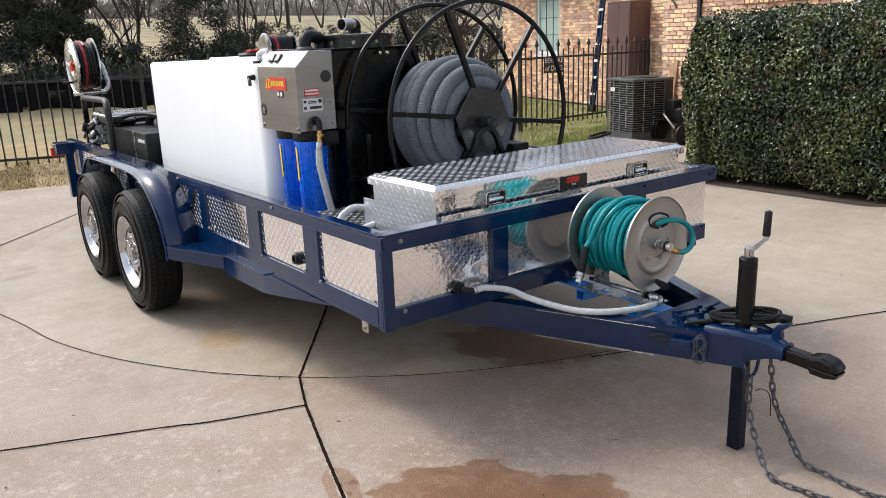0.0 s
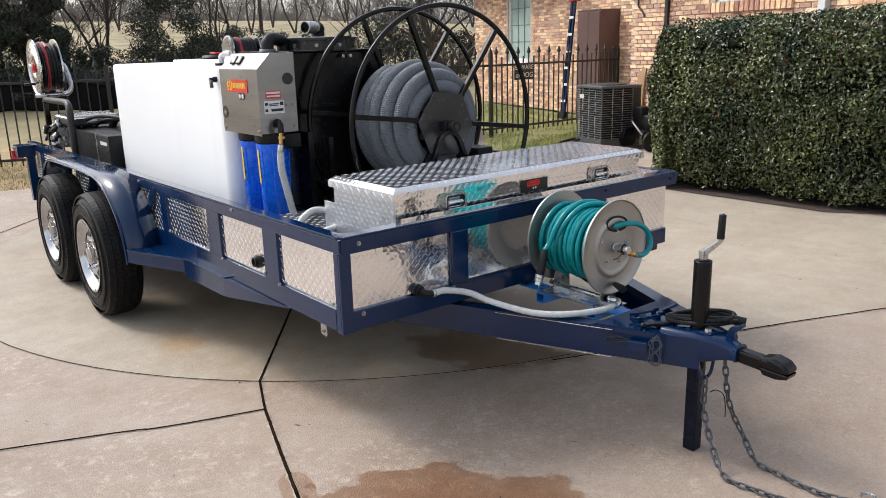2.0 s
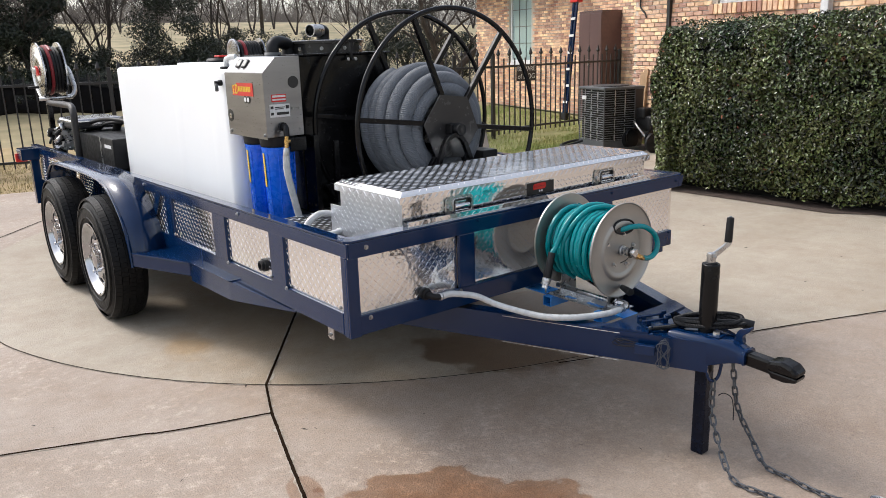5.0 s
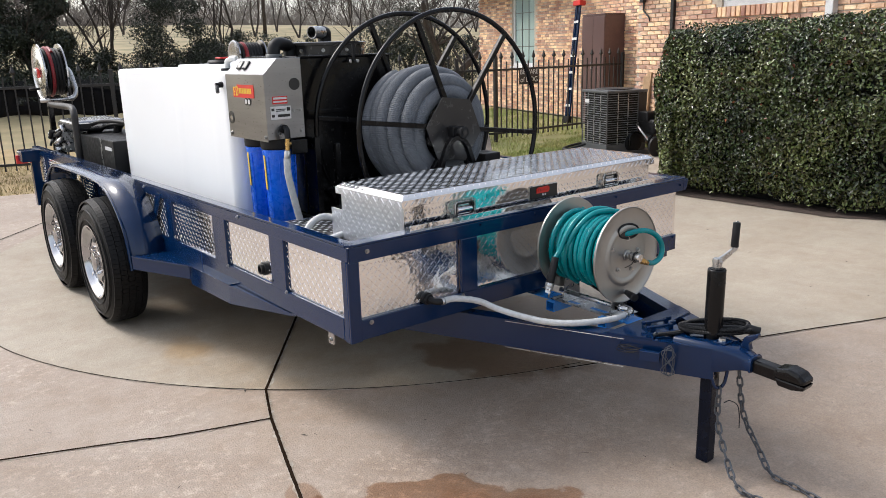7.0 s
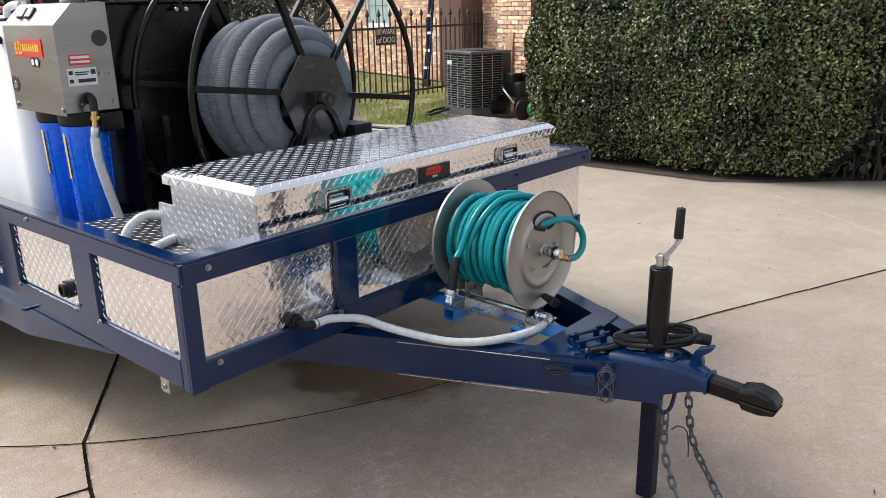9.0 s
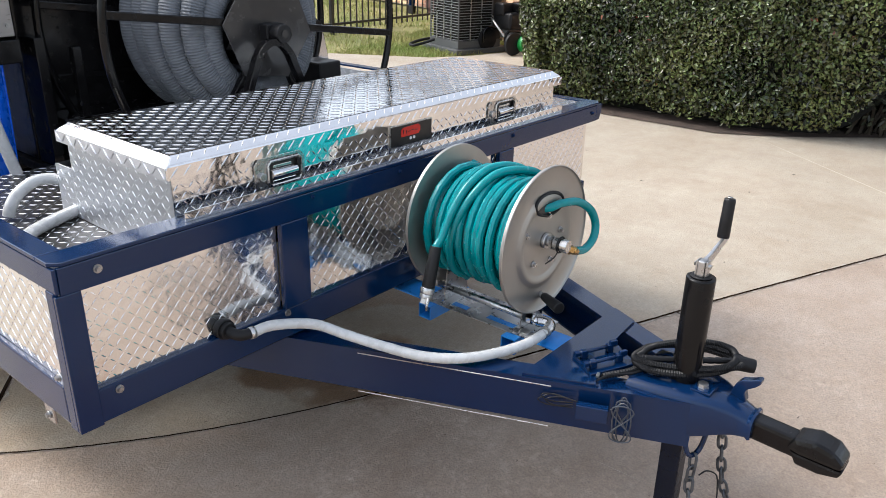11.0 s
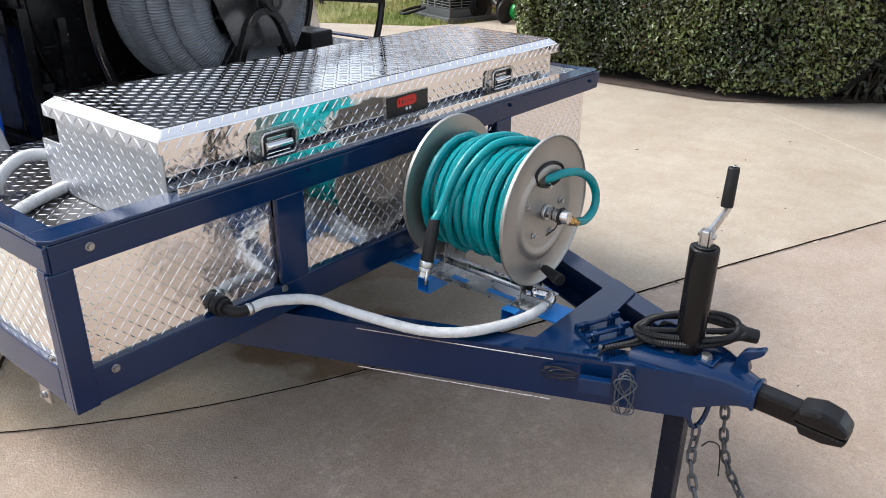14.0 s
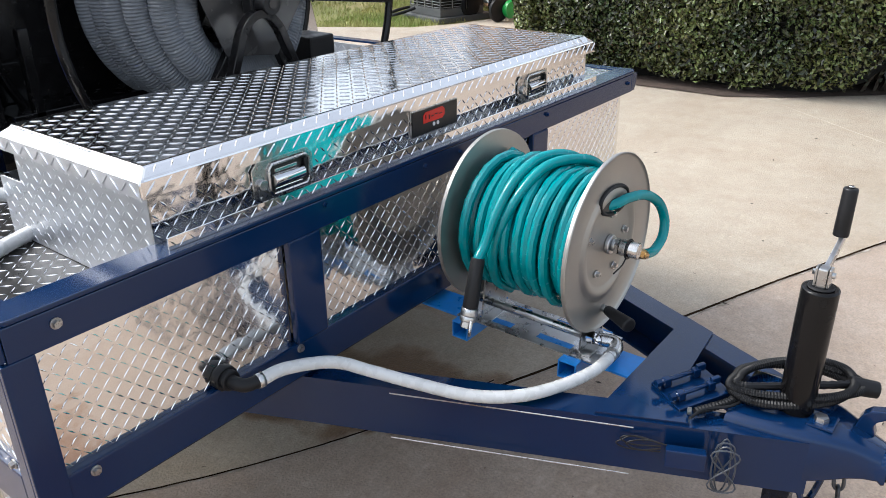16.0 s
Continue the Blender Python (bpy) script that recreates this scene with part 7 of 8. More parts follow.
part("cable_box", box_bm(6.33, 6.41, -0.07, -0.012, 1.98, 2.30, 0.006, m=turnB), "iron", house)
# roofs added out of view; their steep pitch darkens reflections in the lid
unseen_roof = [tuple(WB + HD * s + HN * o + Vector((0, 0, z))) for s, o, z in ((-6, 0.5, 2.65), (6.8, 0.5, 2.65), (6.8, -6, 6.9), (-6, -6, 6.9), (-6, 0.5, 2.80), (6.8, 0.5, 2.80), (6.8, -6, 7.05), (-6, -6, 7.05))]
data_part("roof", unseen_roof, [(0, 1, 2, 3), (4, 7, 6, 5), (0, 4, 5, 1), (1, 5, 6, 2), (2, 6, 7, 3), (3, 7, 4, 0)], "roof", house)
unseen_roof = [tuple(WA + HD * s + HN * o + Vector((0, 0, z))) for s, o, z in ((2.6, 0.5, 2.65), (7.9, 0.5, 2.65), (7.9, -6, 6.9), (2.6, -6, 6.9), (2.6, 0.5, 2.80), (7.9, 0.5, 2.80), (7.9, -6, 7.05), (2.6, -6, 7.05))]
data_part("roof", unseen_roof, [(0, 1, 2, 3), (4, 7, 6, 5), (0, 4, 5, 1), (1, 5, 6, 2), (2, 6, 7, 3), (3, 7, 4, 0)], "roof", house)

# ---- things by the wall ----


def axes(at, z=0.0):
    """A pose with x along the house's outward depth, y along its walls."""
    return Matrix(((-HN.x, HD.x, 0, at[0]), (-HN.y, HD.y, 0, at[1]), (0, 0, 1, z), (0, 0, 0, 1)))


ac = thing("air_conditioner", "dark grey outdoor air conditioner with louvred sides", "air conditioner")
A = axes((6.80, 4.53))
part("ac_pad", box_bm(-0.06, 0.75, -0.06, 0.70, -0.03, 0.03, 0.01, m=A), "ac_grey", ac, "dark plastic pad")
# near-black block, the shade behind the louvres put into its colour
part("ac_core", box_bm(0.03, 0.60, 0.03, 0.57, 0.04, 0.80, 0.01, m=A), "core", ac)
part("ac_base", box_bm(0.0, 0.63, 0.0, 0.60, 0.0305, 0.12, 0.008, m=A), "ac_grey", ac)
part("ac_top", box_bm(-0.008, 0.638, -0.008, 0.608, 0.795, 0.832, 0.012, m=A), "ac_grey", ac)
lathe("fan_guard", [(0, 0.25), (0.014, 0.245), (0.022, 0.10), (0.024, 0.0)], tuple(A @ Vector((0.31, 0.30, 0.832))), (0, 0, 1), "iron", ac, "black wire fan guard", 28)
for x, y in ((0.0, 0.0), (0.0, 0.585), (0.49, 0.0)):
    part("corner_post", box_bm(x, x + 0.015, y, y + 0.015, 0.1205, 0.7945, 0.003, m=A), "ac_grey", ac)
for x, y in ((0.0, 0.15), (0.0, 0.30), (0.0, 0.45), (0.17, 0.0), (0.33, 0.0)):
    part("guard_bar", box_bm(x - (0.004 if x == 0 else 0), x + 0.008, y - (0.004 if y == 0 else 0), y + 0.008, 0.1205, 0.7945, 0.001, m=A), "zinc", ac)
part("service_panel", box_bm(0.505, 0.63, 0.0, 0.02, 0.1205, 0.7945, 0.004, m=A), "label_black", ac, "dark service panel")
part("service_panel", box_bm(0.612, 0.632, 0.021, 0.59, 0.1205, 0.7945, 0.004, m=A), "ac_grey", ac)
for k in range(22):
    z = 0.132 + k * 0.0302
    part("louvre", box_bm(-0.003, 0.012, 0.016, 0.584, z, z + 0.0048, 0.001, m=A), "louvre", ac)
    part("louvre", box_bm(0.016, 0.489, -0.003, 0.012, z, z + 0.0048, 0.001, m=A), "louvre", ac)
part("rating_label", box_bm(-0.006, -0.0032, 0.42, 0.52, 0.66, 0.71, 0, m=A), "label_white", ac)
tube("refrigerant_line", curve_through([tuple(A @ Vector(p)) for p in ((-0.03, 0.45, 0.10), (-0.15, 0.50, 0.06), (-0.28, 0.55, 0.03), (-0.2, 0.72, 0.03), (0.1, 0.80, 0.06), (0.6, 0.9, 0.05))], 6), 0.018, "black_matte", ac, seg=8)

lk = thing("metal_locker", "tall brown steel locker against the brick wall", "locker")
A = axes((9.83, 7.14))
part("locker_body", box_bm(0.0, 0.56, 0.0, 0.72, 0.05, 1.925, 0.008, m=A), "brown", lk)
part("locker_top", box_bm(-0.008, 0.565, -0.008, 0.728, 1.9255, 1.95, 0.006, m=A), "brown", lk)
for y0, y1 in ((0.006, 0.357), (0.363, 0.714)):
    d = part("locker_door", box_bm(-0.016, -0.0005, y0, y1, 0.08, 1.90, 0.004, m=A), "brown", lk)
    part("handle", box_bm(-0.034, -0.0165, 0.335 if y0 < 0.1 else 0.37, 0.35 if y0 < 0.1 else 0.385, 0.98, 1.10, 0.003, m=A), "zinc", d)
part("plinth", box_bm(0.02, 0.54, 0.02, 0.70, -0.04, 0.0495, 0.004, m=A), "brown", lk)

ld = thing("step_ladder", "folded navy fibreglass ladder leaning by the locker", "ladder")
A = axes((9.90, 8.02))
lean = pose(0, 0, 0, -2.0, 7, 0)
for y in (0.0, 0.10):
    part("ladder_rail", box_bm(-0.02, 0.02, y, y + 0.05, 0.0, 2.15, 0.006, m=A @ lean), "navy", ld, "navy fibreglass rail")
for k in range(6):
    part("rung_cap", box_bm(-0.026, -0.0205, -0.003, 0.153, 0.28 + k * 0.31, 0.325 + k * 0.31, 0.002, m=A @ lean), "label_white", ld, "white rung end")
part("ladder_top", box_bm(-0.05, 0.08, -0.04, 0.20, 2.1505, 2.24, 0.01, m=A @ lean), "red", ld, "red ladder top cap")
part("ladder_foot", box_bm(-0.035, 0.035, -0.02, 0.17, -0.04, 0.10, 0.006, m=A @ lean), "black_matte", ld)

pl = thing("timber_offcut", "two raw timber boards leaning on the brickwork", "timber")
for k, (x, y) in enumerate(((7.985, 4.915), (7.965, 4.845))):
    part("board", box_bm(-0.02, 0.02, -0.045, 0.045, -0.03, 0.98 + 0.05 * k, 0.004, m=axes((x, y)) @ pose(0, 0, 0, 3, 4, 0)), "wood", pl)

mw = thing("pressure_washer", "black petrol machine with green wheel beside the hedge", "machine")
A = axes((7.12, 4.02))
part("engine_case", box_bm(0.0, 0.34, 0.0, 0.34, 0.26, 0.46, 0.05, m=A, segs=3), "black_matte", mw)
part("air_cleaner", box_bm(-0.02, 0.14, 0.12, 0.30, 0.42, 0.56, 0.03, m=A, segs=3), "black_matte", mw)
part("fuel_tank", box_bm(0.12, 0.36, -0.04, 0.16, 0.45, 0.57, 0.035, m=A, segs=3), "black", mw)
part("crank_case", box_bm(0.06, 0.28, 0.04, 0.28, 0.16, 0.285, 0.03, m=A), "ac_grey", mw)
for y in (-0.05, 0.36):
    tube("frame_tube", curve_through([tuple(A @ Vector(p)) for p in ((-0.10, y, 0.10), (-0.10, y, 0.22), (0.0, y, 0.27), (0.35, y, 0.20), (0.50, y, 0.16))], 5), 0.016, "black", mw, seg=8)
for y in (-0.10, 0.40):
    c = A @ Vector((-0.02, y, 0.13))
    lathe("wheel", [(-0.03, 0.0), (-0.03, 0.09), (-0.02, 0.125), (0.0, 0.132), (0.02, 0.125), (0.03, 0.09), (0.03, 0.0)], tuple(c), tuple(HD), "black_matte", mw, seg=24)
c = A @ Vector((0.10, -0.16, 0.13))
lathe("green_wheel", [(-0.03, 0.0), (-0.03, 0.05), (-0.036, 0.09), (0.0, 0.10), (0.036, 0.09), (0.03, 0.05), (0.03, 0.0)], tuple(c), tuple(HD), "green_plastic", mw, "green plastic wheel", 22)
tube("recoil_guard", curve_through([tuple(A @ Vector(p)) for p in ((-0.06, 0.02, 0.20), (-0.10, 0.10, 0.30), (-0.09, 0.22, 0.38), (-0.03, 0.30, 0.40))], 5), 0.014, "zinc", mw, seg=8)

# ---- iron fence ----
fence = thing("iron_fence", "black wrought-iron fence with spear finials", "fence")


def small_mesh(name, bm, material):
    me = bpy.data.meshes.new(name)
    bm.to_mesh(me)
    bm.free()
    me.materials.append(M[material])
    return me


PICKET = small_mesh("picket", box_bm(-0.0085, 0.0085, -0.0085, 0.0085, 0.02, 1.20, 0.0), "iron")
FINIAL = None
bm = cyl_bm((0, 0, 1.20), (0, 0, 1.235), 0.017, 0.010, 6)
cyl_bm((0, 0, 1.235), (0, 0, 1.265), 0.011, 0.034, 6, bm=bm)
cyl_bm((0, 0, 1.265), (0, 0, 1.36), 0.034, 0.002, 6, bm=bm)
FINIAL = small_mesh("finial", bm, "iron")
FPOST = small_mesh("fence_post", box_bm(-0.026, 0.026, -0.026, 0.026, -0.05, 1.27, 0.004), "iron")


def fence_run(p, q, pitch, post_every):
    p, q = Vector((*p, 0)), Vector((*q, 0))
    d = (q - p)
    n = int(d.length / pitch)
    ang = math.atan2(d.y, d.x)
    zb = lambda s: 0.03
    for z0, z1 in ((1.060, 1.092), (0.085, 0.117)):
        m = Matrix.Translation(p) @ Matrix.Rotation(ang, 4, "Z")
        part("rail", box_bm(0, d.length, -0.017, 0.017, z0, z1, 0.002, m=m), "iron", fence)
    for k in range(n + 1):
        c = p + d * (k / n)
        kind = PICKET if k % post_every else FPOST
        ob = new("picket" if kind is PICKET else "post", kind)
        ob.parent = fence
        ob.matrix_local = Matrix.Translation(c) @ Matrix.Rotation(ang, 4, "Z")
        if kind is PICKET and k % 2:
            f = new("finial", FINIAL)
            f.parent = fence
            f.matrix_local = Matrix.Translation(c)


fence_run((6.98, 6.9), (10.1, 6.95), 0.120, 26)
fence_run((-7.4, 11.9), (6.98, 6.9), 0.127, 19)


def netting():
    """Black shade netting tied along the upper half of the fence, sagging at one end."""
    p, q = Vector((-7.4, 11.9, 0)), Vector((6.98, 6.9, 0))
    d = (q - p).normalized()
    back = Vector((-d.y, d.x, 0))
    n = thing("shade_netting", "black shade netting tied along the iron fence", "netting")
    vs, fs = [], []
    cols, rows = 60, 6
    for i in range(cols + 1):
        f = 6.6 + 4.9 * i / cols
        top = 1.085 - 0.13 * max(0.0, min(1.0, (f - 9.1) / 1.2)) + 0.012 * math.sin(f * 7.0)
        low = 0.705 + 0.02 * math.sin(f * 3.1) + 0.012 * math.sin(f * 9.7)
        for j in range(rows + 1):
            c = p + d * f + back * (0.028 + 0.012 * math.sin(f * 5.3 + j))
            vs.append((c.x, c.y, low + (top - low) * j / rows))
    m = rows + 1
    for i in range(cols):
        for j in range(rows):
            # torn and thin places let the shrubs show
            if noise.noise((i * 0.23, j * 0.5, 5)) > 0.42:
                continue
            fs.append((i * m + j, (i + 1) * m + j, (i + 1) * m + j + 1, i * m + j + 1))
    ob = data_part("netting_sheet", vs, fs, "netting", n, smooth=True)
    so = ob.modifiers.new("thick", "SOLIDIFY")
    so.thickness = 0.003
    tube("netting_cord", curve_through([tuple(p + d * f + back * 0.03 + Vector((0, 0, z))) for f, z in ((6.6, 1.09), (8.0, 1.08), (9.1, 1.085), (9.8, 1.0), (10.6, 0.96), (11.5, 0.965))], 8), 0.006, "netting", n, seg=6)


netting()
sg = thing("warning_sign", "black dog warning sign wired to the fence", "sign")
part("sign_board", box_bm(7.46, 7.90, 6.868, 6.874, 0.835, 1.095, 0.002), "label_black", sg)
wording("BEWARE", (7.68, 6.867, 1.025), (1, 0, 0), (0, 0, 1), 0.105, "label_white", sg)
wording("of DOG", (7.68, 6.867, 0.905), (1, 0, 0), (0, 0, 1), 0.115, "label_white", sg)
bx = thing("garden_bin", "dark green bin standing behind the fence", "bin")
part("bin_body", box_bm(6.25, 6.92, 7.75, 8.25, -0.03, 1.02, 0.03), "bin", bx)

# ---- lawn blades ----


def grass(name, regions, n, h, seed, material="grass_blade"):
    rs = np.random.RandomState(seed)
    vs, fs = [], []
    while len(fs) < n:
        poly = regions[rs.randint(len(regions))]
        a, b, c = poly
        u, v = rs.rand(2)
        if u + v > 1:
            u, v = 1 - u, 1 - v
        x, y = a[0] + (b[0] - a[0]) * u + (c[0] - a[0]) * v, a[1] + (b[1] - a[1]) * u + (c[1] - a[1]) * v
        if noise.noise((x * 1.3, y * 1.3, 4)) < -0.35:
            continue
        t = rs.uniform(0, 6.28)
        l, w = h * rs.uniform(0.5, 1.3), 0.004
        dx, dy = math.cos(t), math.sin(t)
        k = len(vs)
        z = -0.03
        vs += [(x - dy * w, y + dx * w, z), (x + dy * w, y - dx * w, z), (x + dx * l * rs.uniform(0.2, 0.9), y + dy * l * rs.uniform(0.2, 0.9), z + l)]
        fs.append((k, k + 1, k + 2))
    ob = data_part(name, vs, fs, material, None)
    return tagged(ob, "short patchy winter lawn grass along the driveway", "grass", kind="stuff")


grass("grass", [((5.68, 5.52), (6.3, 4.55), (9.8, 6.8)), ((5.68, 5.52), (9.8, 6.8), (11.5, 12)), ((5.68, 5.52), (11.5, 12), (3.0, 9.0)), ((6.3, 4.6), (7.9, 4.1), (9.8, 6.8))], 26000, 0.055, 2)
grass("grass", [((-2.5, 4.3), (0.1, 7.32), (0.5, 10.2)), ((-2.5, 4.3), (0.5, 10.2), (-3, 11.5)), ((0.1, 7.32), (5.6, 5.55), (0.5, 10.2)), ((5.6, 5.55), (3.0, 9.2), (0.5, 10.2))], 24000, 0.032, 6, "straw_blade")
lawn = data_part("lawn", [(-14, 8.6, -0.034), (-4, 8.1, -0.034), (0.1, 7.28, -0.034), (5.66, 5.5, -0.034), (6, 12.5, -0.034), (-14, 12.5, -0.034)], [tuple(range(6))], "straw", None)
tagged(lawn, "dry straw-coloured winter lawn behind the driveway", "lawn", kind="structure")
lawn = data_part("lawn", [(5.66, 5.5, -0.034), (6.25, 4.5, -0.034), (8.2, 3.9, -0.034), (10.6, 7.0, -0.034), (12.2, 12.5, -0.034), (6, 12.5, -0.034)], [tuple(range(6))], "lawn", None)
tagged(lawn, "thin winter lawn of green and straw-coloured grass", "lawn", kind="structure")

# ---- trees ----


def limb_net(base, height, stems, spread, seed, r0, levels=4, droop=0.0):
    """Trunk and limbs: trunk tubes and branch tubes separately."""
    rnd = random.Random(seed)
    trunk_v, trunk_f, br_v, br_f, tips = [], [], [], [], []

    def add(v, f, path, radii, seg):
        a, b = tube_data(path, 0.01, seg, radii=radii)
        o = len(v)
        v += a
        f += [tuple(o + k for k in face) for face in b]

    def grow(p, d, length, r, level):
        n = 4 if level < 2 else 3
        path, radii = [p.copy()], [r]
        q = p.copy()
        for i in range(n):
            d = (d + Vector((rnd.gauss(0, 0.16), rnd.gauss(0, 0.16), rnd.gauss(0.04 - droop * level, 0.10)))).normalized()
            q = q + d * length / n
            path.append(q.copy())
            radii.append(r * (1 - 0.45 * (i + 1) / n))
        add(*((trunk_v, trunk_f) if level == 0 else (br_v, br_f)), path, radii, 7 if level == 0 else (5 if level == 1 else 3))
        if level >= levels:
            tips.append(q.copy())
            return
        kids = 3 if level < levels - 1 else 4
        for k in range(kids + (1 if level else 4)):
            i = rnd.randint(1 + (k < 4), n)
            a = rnd.uniform(0, 6.28)
            side = Vector((math.cos(a), math.sin(a), rnd.uniform(-0.1, 0.5)))
            nd = (d * rnd.uniform(0.5, 1.0) + side * rnd.uniform(0.5, 0.9)).normalized()
            grow(path[i], nd, length * rnd.uniform(0.5, 0.75), max(0.004, radii[i] * (0.52 if level else 0.42)), level + 1)

    for s in range(stems):
        a = 2 * math.pi * s / max(1, stems) + rnd.uniform(-0.4, 0.4)
        lean = spread if stems > 1 else 0.08
        grow(Vector(base), Vector((math.cos(a) * lean, math.sin(a) * lean, 1)).normalized(), height * 0.42, r0 * 0.58, 0)
    return trunk_v, trunk_f, br_v, br_f, tips


def bare_tree(label, at, height, stems, spread, seed, r0, levels=4):
    z = terrain(*at) - 0.08
    t = thing("bare_tree", label, "tree", "background trees")
    tv, tf, bv_, bf, _ = limb_net((at[0], at[1], z), height, stems, spread, seed, r0, levels)
    data_part("trunk", tv, tf, "bark", t, smooth=True)
    b = data_part("branchwork", bv_, bf, "bark", t)
    b["kind"] = "stuff"


def evergreen(label, at, w, h, seed, n, leaf=0.075, low=0.1, name="evergreen_shrub", dense=False):
    z = terrain(*at) - 0.06
    t = thing(name, label, "shrub", "background shrubs")
    rs = np.random.RandomState(seed)
    tv, tf, bv_, bf, _ = limb_net((at[0], at[1], z), h * 0.8, 3, 0.35, seed, 0.05 + 0.01 * h, 2)
    data_part("trunk", tv + bv_, tf + [tuple(len(tv) + k for k in f) for f in bf], "bark", t)
    cs, ns = [], []
    lumps = []
    for k in range(26):
        a, r = rs.uniform(0, 6.28), math.sqrt(rs.rand())
        zz = low + (0.92 - low) * rs.rand()
        env = (1 - 0.55 * zz ** 2.2)
        lumps.append((at[0] + w * 0.5 * r * env * math.cos(a), at[1] + w * 0.5 * r * env * math.sin(a), z + h * zz, min(w, h * 1.3) * rs.uniform(0.11, 0.2)))
    for k in range(int(n * 2.2)):
        lx, ly, lz, lr = lumps[rs.randint(len(lumps))]
        d = rs.normal(0, 1, 3)
        d /= np.linalg.norm(d)
        rr = lr * rs.uniform(0.55, 1.08)
        p = (lx + d[0] * rr, ly + d[1] * rr, max(z + 0.05, lz + d[2] * rr * 0.8))
        cs.append(p)
        ns.append(d + np.array([0, 0, 0.4]))
    leaf_mesh("crown", cs, ns, leaf, leaf * 0.5, "leaf_dark", t, seed, 0.7)
    # near-black lump coloured as the shade inside the shrub
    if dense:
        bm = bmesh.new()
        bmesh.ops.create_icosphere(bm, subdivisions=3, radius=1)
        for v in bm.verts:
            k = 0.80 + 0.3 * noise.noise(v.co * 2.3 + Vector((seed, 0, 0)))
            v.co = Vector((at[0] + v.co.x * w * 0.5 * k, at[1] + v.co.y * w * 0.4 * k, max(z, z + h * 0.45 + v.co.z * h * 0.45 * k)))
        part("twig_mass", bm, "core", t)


def along(az, dist):
    """A spot on the ground at a bearing from the front of the drive."""
    return (-1.35 + dist * math.sin(radians(az)), -2.25 + dist * math.cos(radians(az)))


# row of dark shrubs behind the back lawn
for k, (az, dist, w, h, n) in enumerate(((2, 23, 3.6, 3.6, 3600), (6, 22, 3.6, 4.6, 5200), (9.5, 23, 3.2, 4.4, 5200), (11.6, 22, 2.4, 5.0, 7000), (14.2, 23, 2.4, 1.0, 2000), (16.2, 24, 2.4, 1.2, 2000), (19.6, 23, 2.6, 2.5, 6400), (22.0, 24.5, 1.4, 0.9, 1500), (22.4, 24, 2.0, 1.3, 1800), (25.0, 27, 2.0, 1.5, 2000), (28.5, 28, 2.0, 1.3, 1800), (31.5, 27, 2.2, 1.2, 1800), (34, 26, 2.4, 1.9, 2600), (36.4, 25, 2.6, 2.3, 3600), (39.0, 25, 2.2, 1.5, 2400))):
    evergreen("dark evergreen shrub behind the iron fence", along(az, dist), w, h, 20 + k, int(n * (2.2 if az < 12 else 1)))
# low dark shrubs closing the row
for k in range(17):
    evergreen("low dark evergreen shrub behind the iron fence", along(0.5 + k * 1.35, 20.3 + 0.4 * math.sin(k * 2.1)), 1.35, 0.80 + 0.12 * math.sin(k * 1.3), 60 + k, 900, 0.055, dense=True)
# bare winter trees
for az, dist, h, st, sp, sd, r in ((15.8, 26, 7.5, 4, 0.35, 3, 0.085), (23.2, 27, 7.5, 3, 0.3, 5, 0.08), (19.0, 24, 5.5, 1, 0.1, 8, 0.05), (11.5, 25, 8.0, 2, 0.2, 12, 0.08), (7.5, 26, 8.5, 2, 0.2, 14, 0.10), (39.2, 24, 6.5, 2, 0.35, 17, 0.22), (36.0, 30, 6.5, 3, 0.3, 19, 0.08), (33.0, 33, 6.0, 3, 0.3, 23, 0.08), (13.5, 24, 4.5, 1, 0.1, 25, 0.05)):
    bare_tree("leafless winter tree behind the back fence", along(az, dist), h, st, sp, sd, r, 5)
for az, dist, h, sd in ((6, 70, 10, 31), (17, 62, 9, 33), (20.5, 75, 10, 35), (25.5, 60, 9, 37), (27.0, 70, 10, 39), (28.5, 58, 8, 41), (30.0, 66, 9, 43), (33.5, 64, 10, 45), (35.5, 72, 10, 47), (38, 60, 9, 49), (41, 70, 10, 51), (22.0, 85, 10, 53), (32, 80, 10, 55)):
    bare_tree("leafless tree on the far rise", along(az, dist), h, 2, 0.25, sd, 0.13, 4)



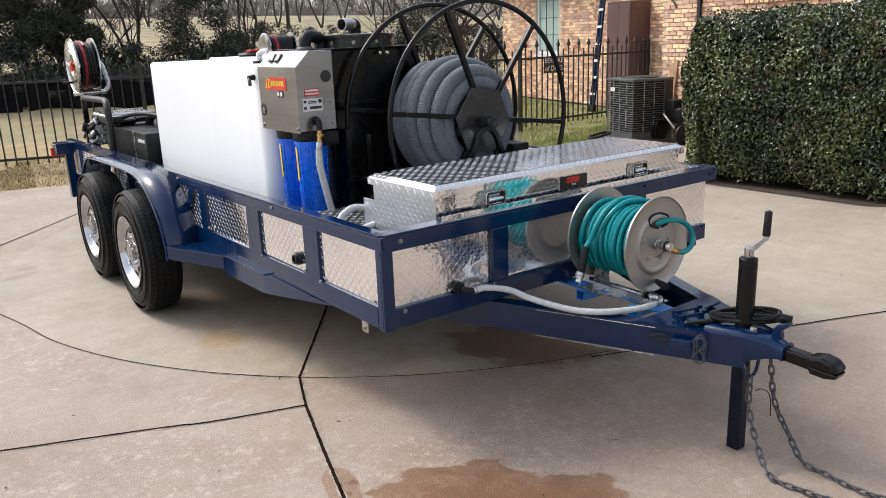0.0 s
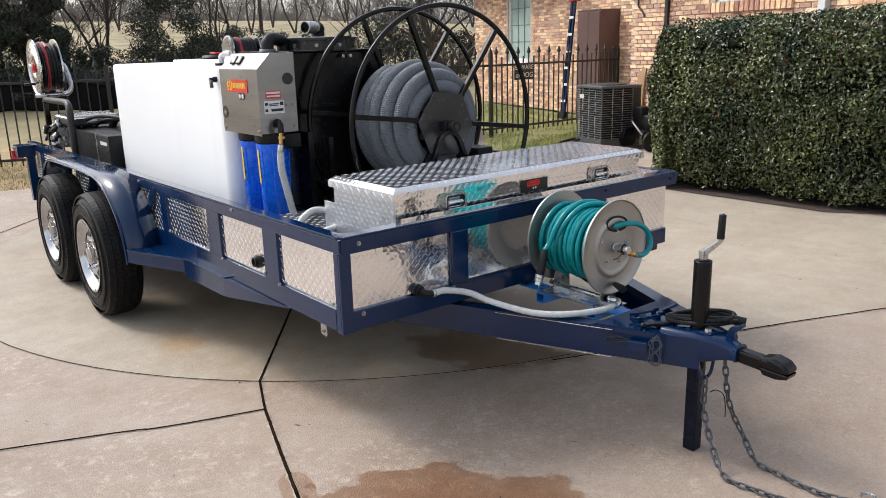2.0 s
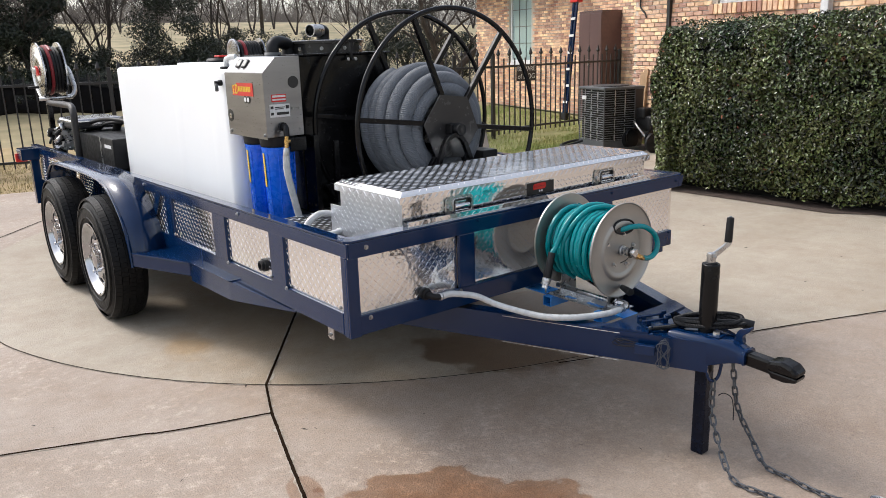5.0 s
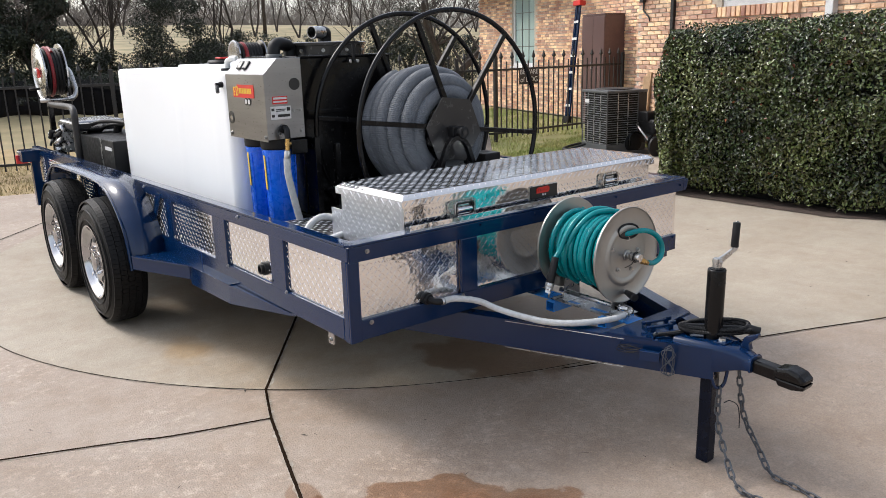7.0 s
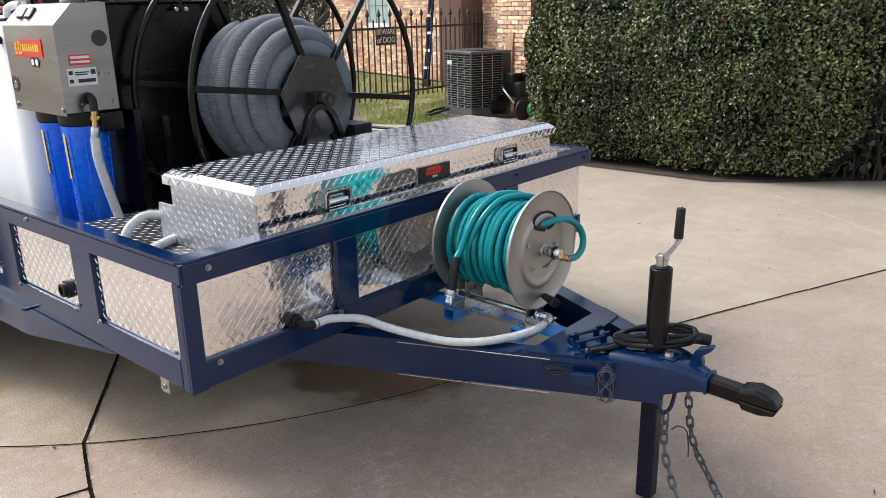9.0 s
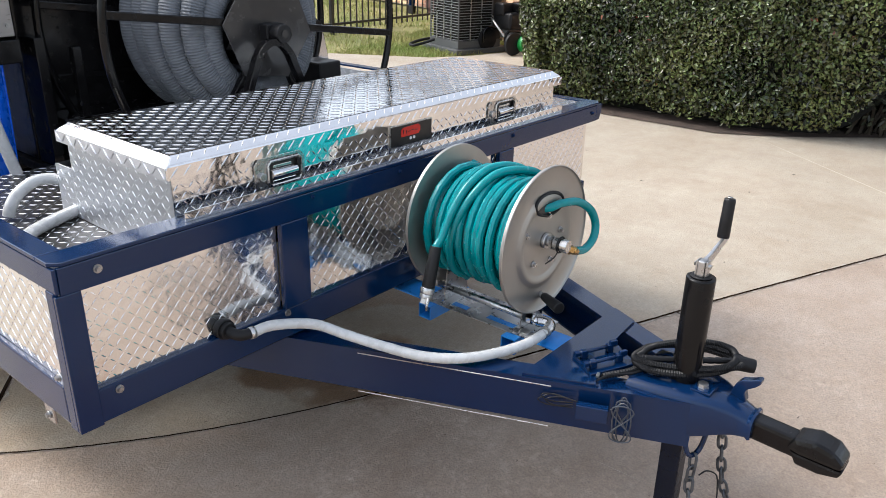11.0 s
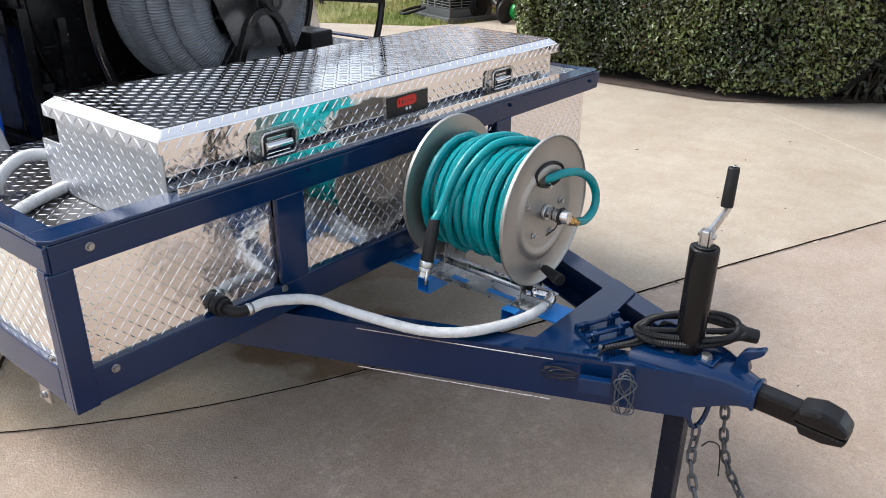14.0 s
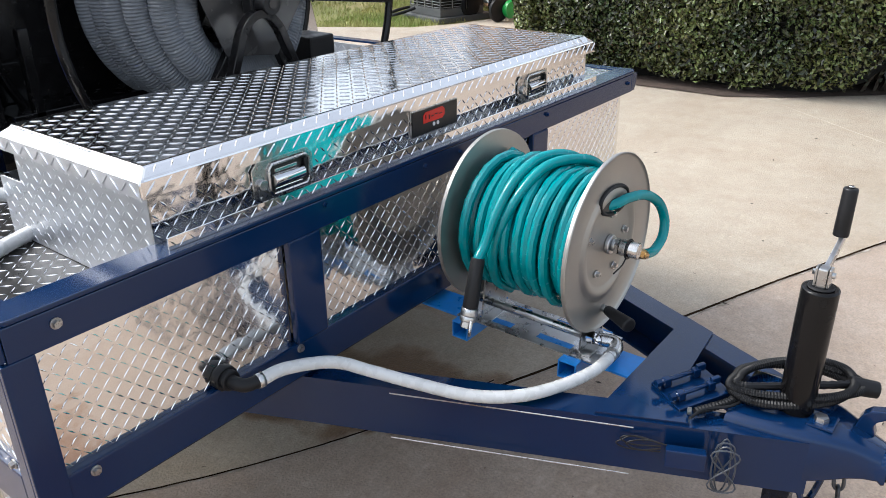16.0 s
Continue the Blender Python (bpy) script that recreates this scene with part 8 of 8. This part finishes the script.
def far_woods():
    """Hazy winter woods along the top of the rise: upright twigs by the thousand."""
    rs = np.random.RandomState(77)
    vs, fs = [], []
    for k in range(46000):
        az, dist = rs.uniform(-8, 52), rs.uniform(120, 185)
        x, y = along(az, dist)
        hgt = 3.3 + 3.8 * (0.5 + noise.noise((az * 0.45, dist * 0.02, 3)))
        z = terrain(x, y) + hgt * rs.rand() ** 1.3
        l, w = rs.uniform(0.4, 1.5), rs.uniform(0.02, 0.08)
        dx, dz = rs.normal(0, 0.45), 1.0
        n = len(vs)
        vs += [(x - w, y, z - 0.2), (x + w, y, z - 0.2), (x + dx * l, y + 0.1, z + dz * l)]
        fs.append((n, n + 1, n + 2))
    # the haze over these woods is only their pale colour
    ob = data_part("far_woods", vs, fs, "hazed_twig", None)
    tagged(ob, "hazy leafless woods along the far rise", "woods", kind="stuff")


far_woods()

# far houses on the rise


def far_house(az, dist, w, seed):
    x, y = along(az, dist)
    z = terrain(x, y) - 0.1
    t = thing("far_house", "distant low brick house with a dark hipped roof", "house", "far houses")
    m = Matrix.Translation((x, y, z)) @ Matrix.Rotation(radians(-az + seed * 7 % 20 - 10), 4, "Z") @ Matrix.Scale(0.5, 4)
    part("wall", box_bm(-w / 2, w / 2, -4, 4, 0, 2.8, 0.02, m=m), "far_wall", t)
    e = 0.5
    vs = [m @ Vector(p) for p in ((-w / 2 - e, -4.5, 2.75), (w / 2 + e, -4.5, 2.75), (w / 2 + e, 4.5, 2.75), (-w / 2 - e, 4.5, 2.75), (-w / 4, 0, 5.4), (w / 4, 0, 5.4))]
    data_part("roof", vs, [(0, 1, 5, 4), (1, 2, 5), (2, 3, 4, 5), (3, 0, 4), (3, 2, 1, 0)], "roof", t)
    for k in (-0.3, 0.05, 0.32):
        part("window", box_bm(k * w - 0.6, k * w + 0.6, -4.06, -4.005, 0.9, 2.2, 0.01, m=m), "glass", t)


for az, dist, w, s in ((22.8, 176, 19, 3), (27.6, 170, 22, 4), (34.5, 175, 20, 6), (19.0, 182, 20, 2)):
    far_house(az, dist, w, s)
part("utility_pole", cyl_bm((*along(26.2, 60), 2.0), (*along(26.2, 60), 11.0), 0.14, 0.10, 10), "bark", thing("utility_pole_stand", "tall wooden utility pole on the far rise", "pole"))
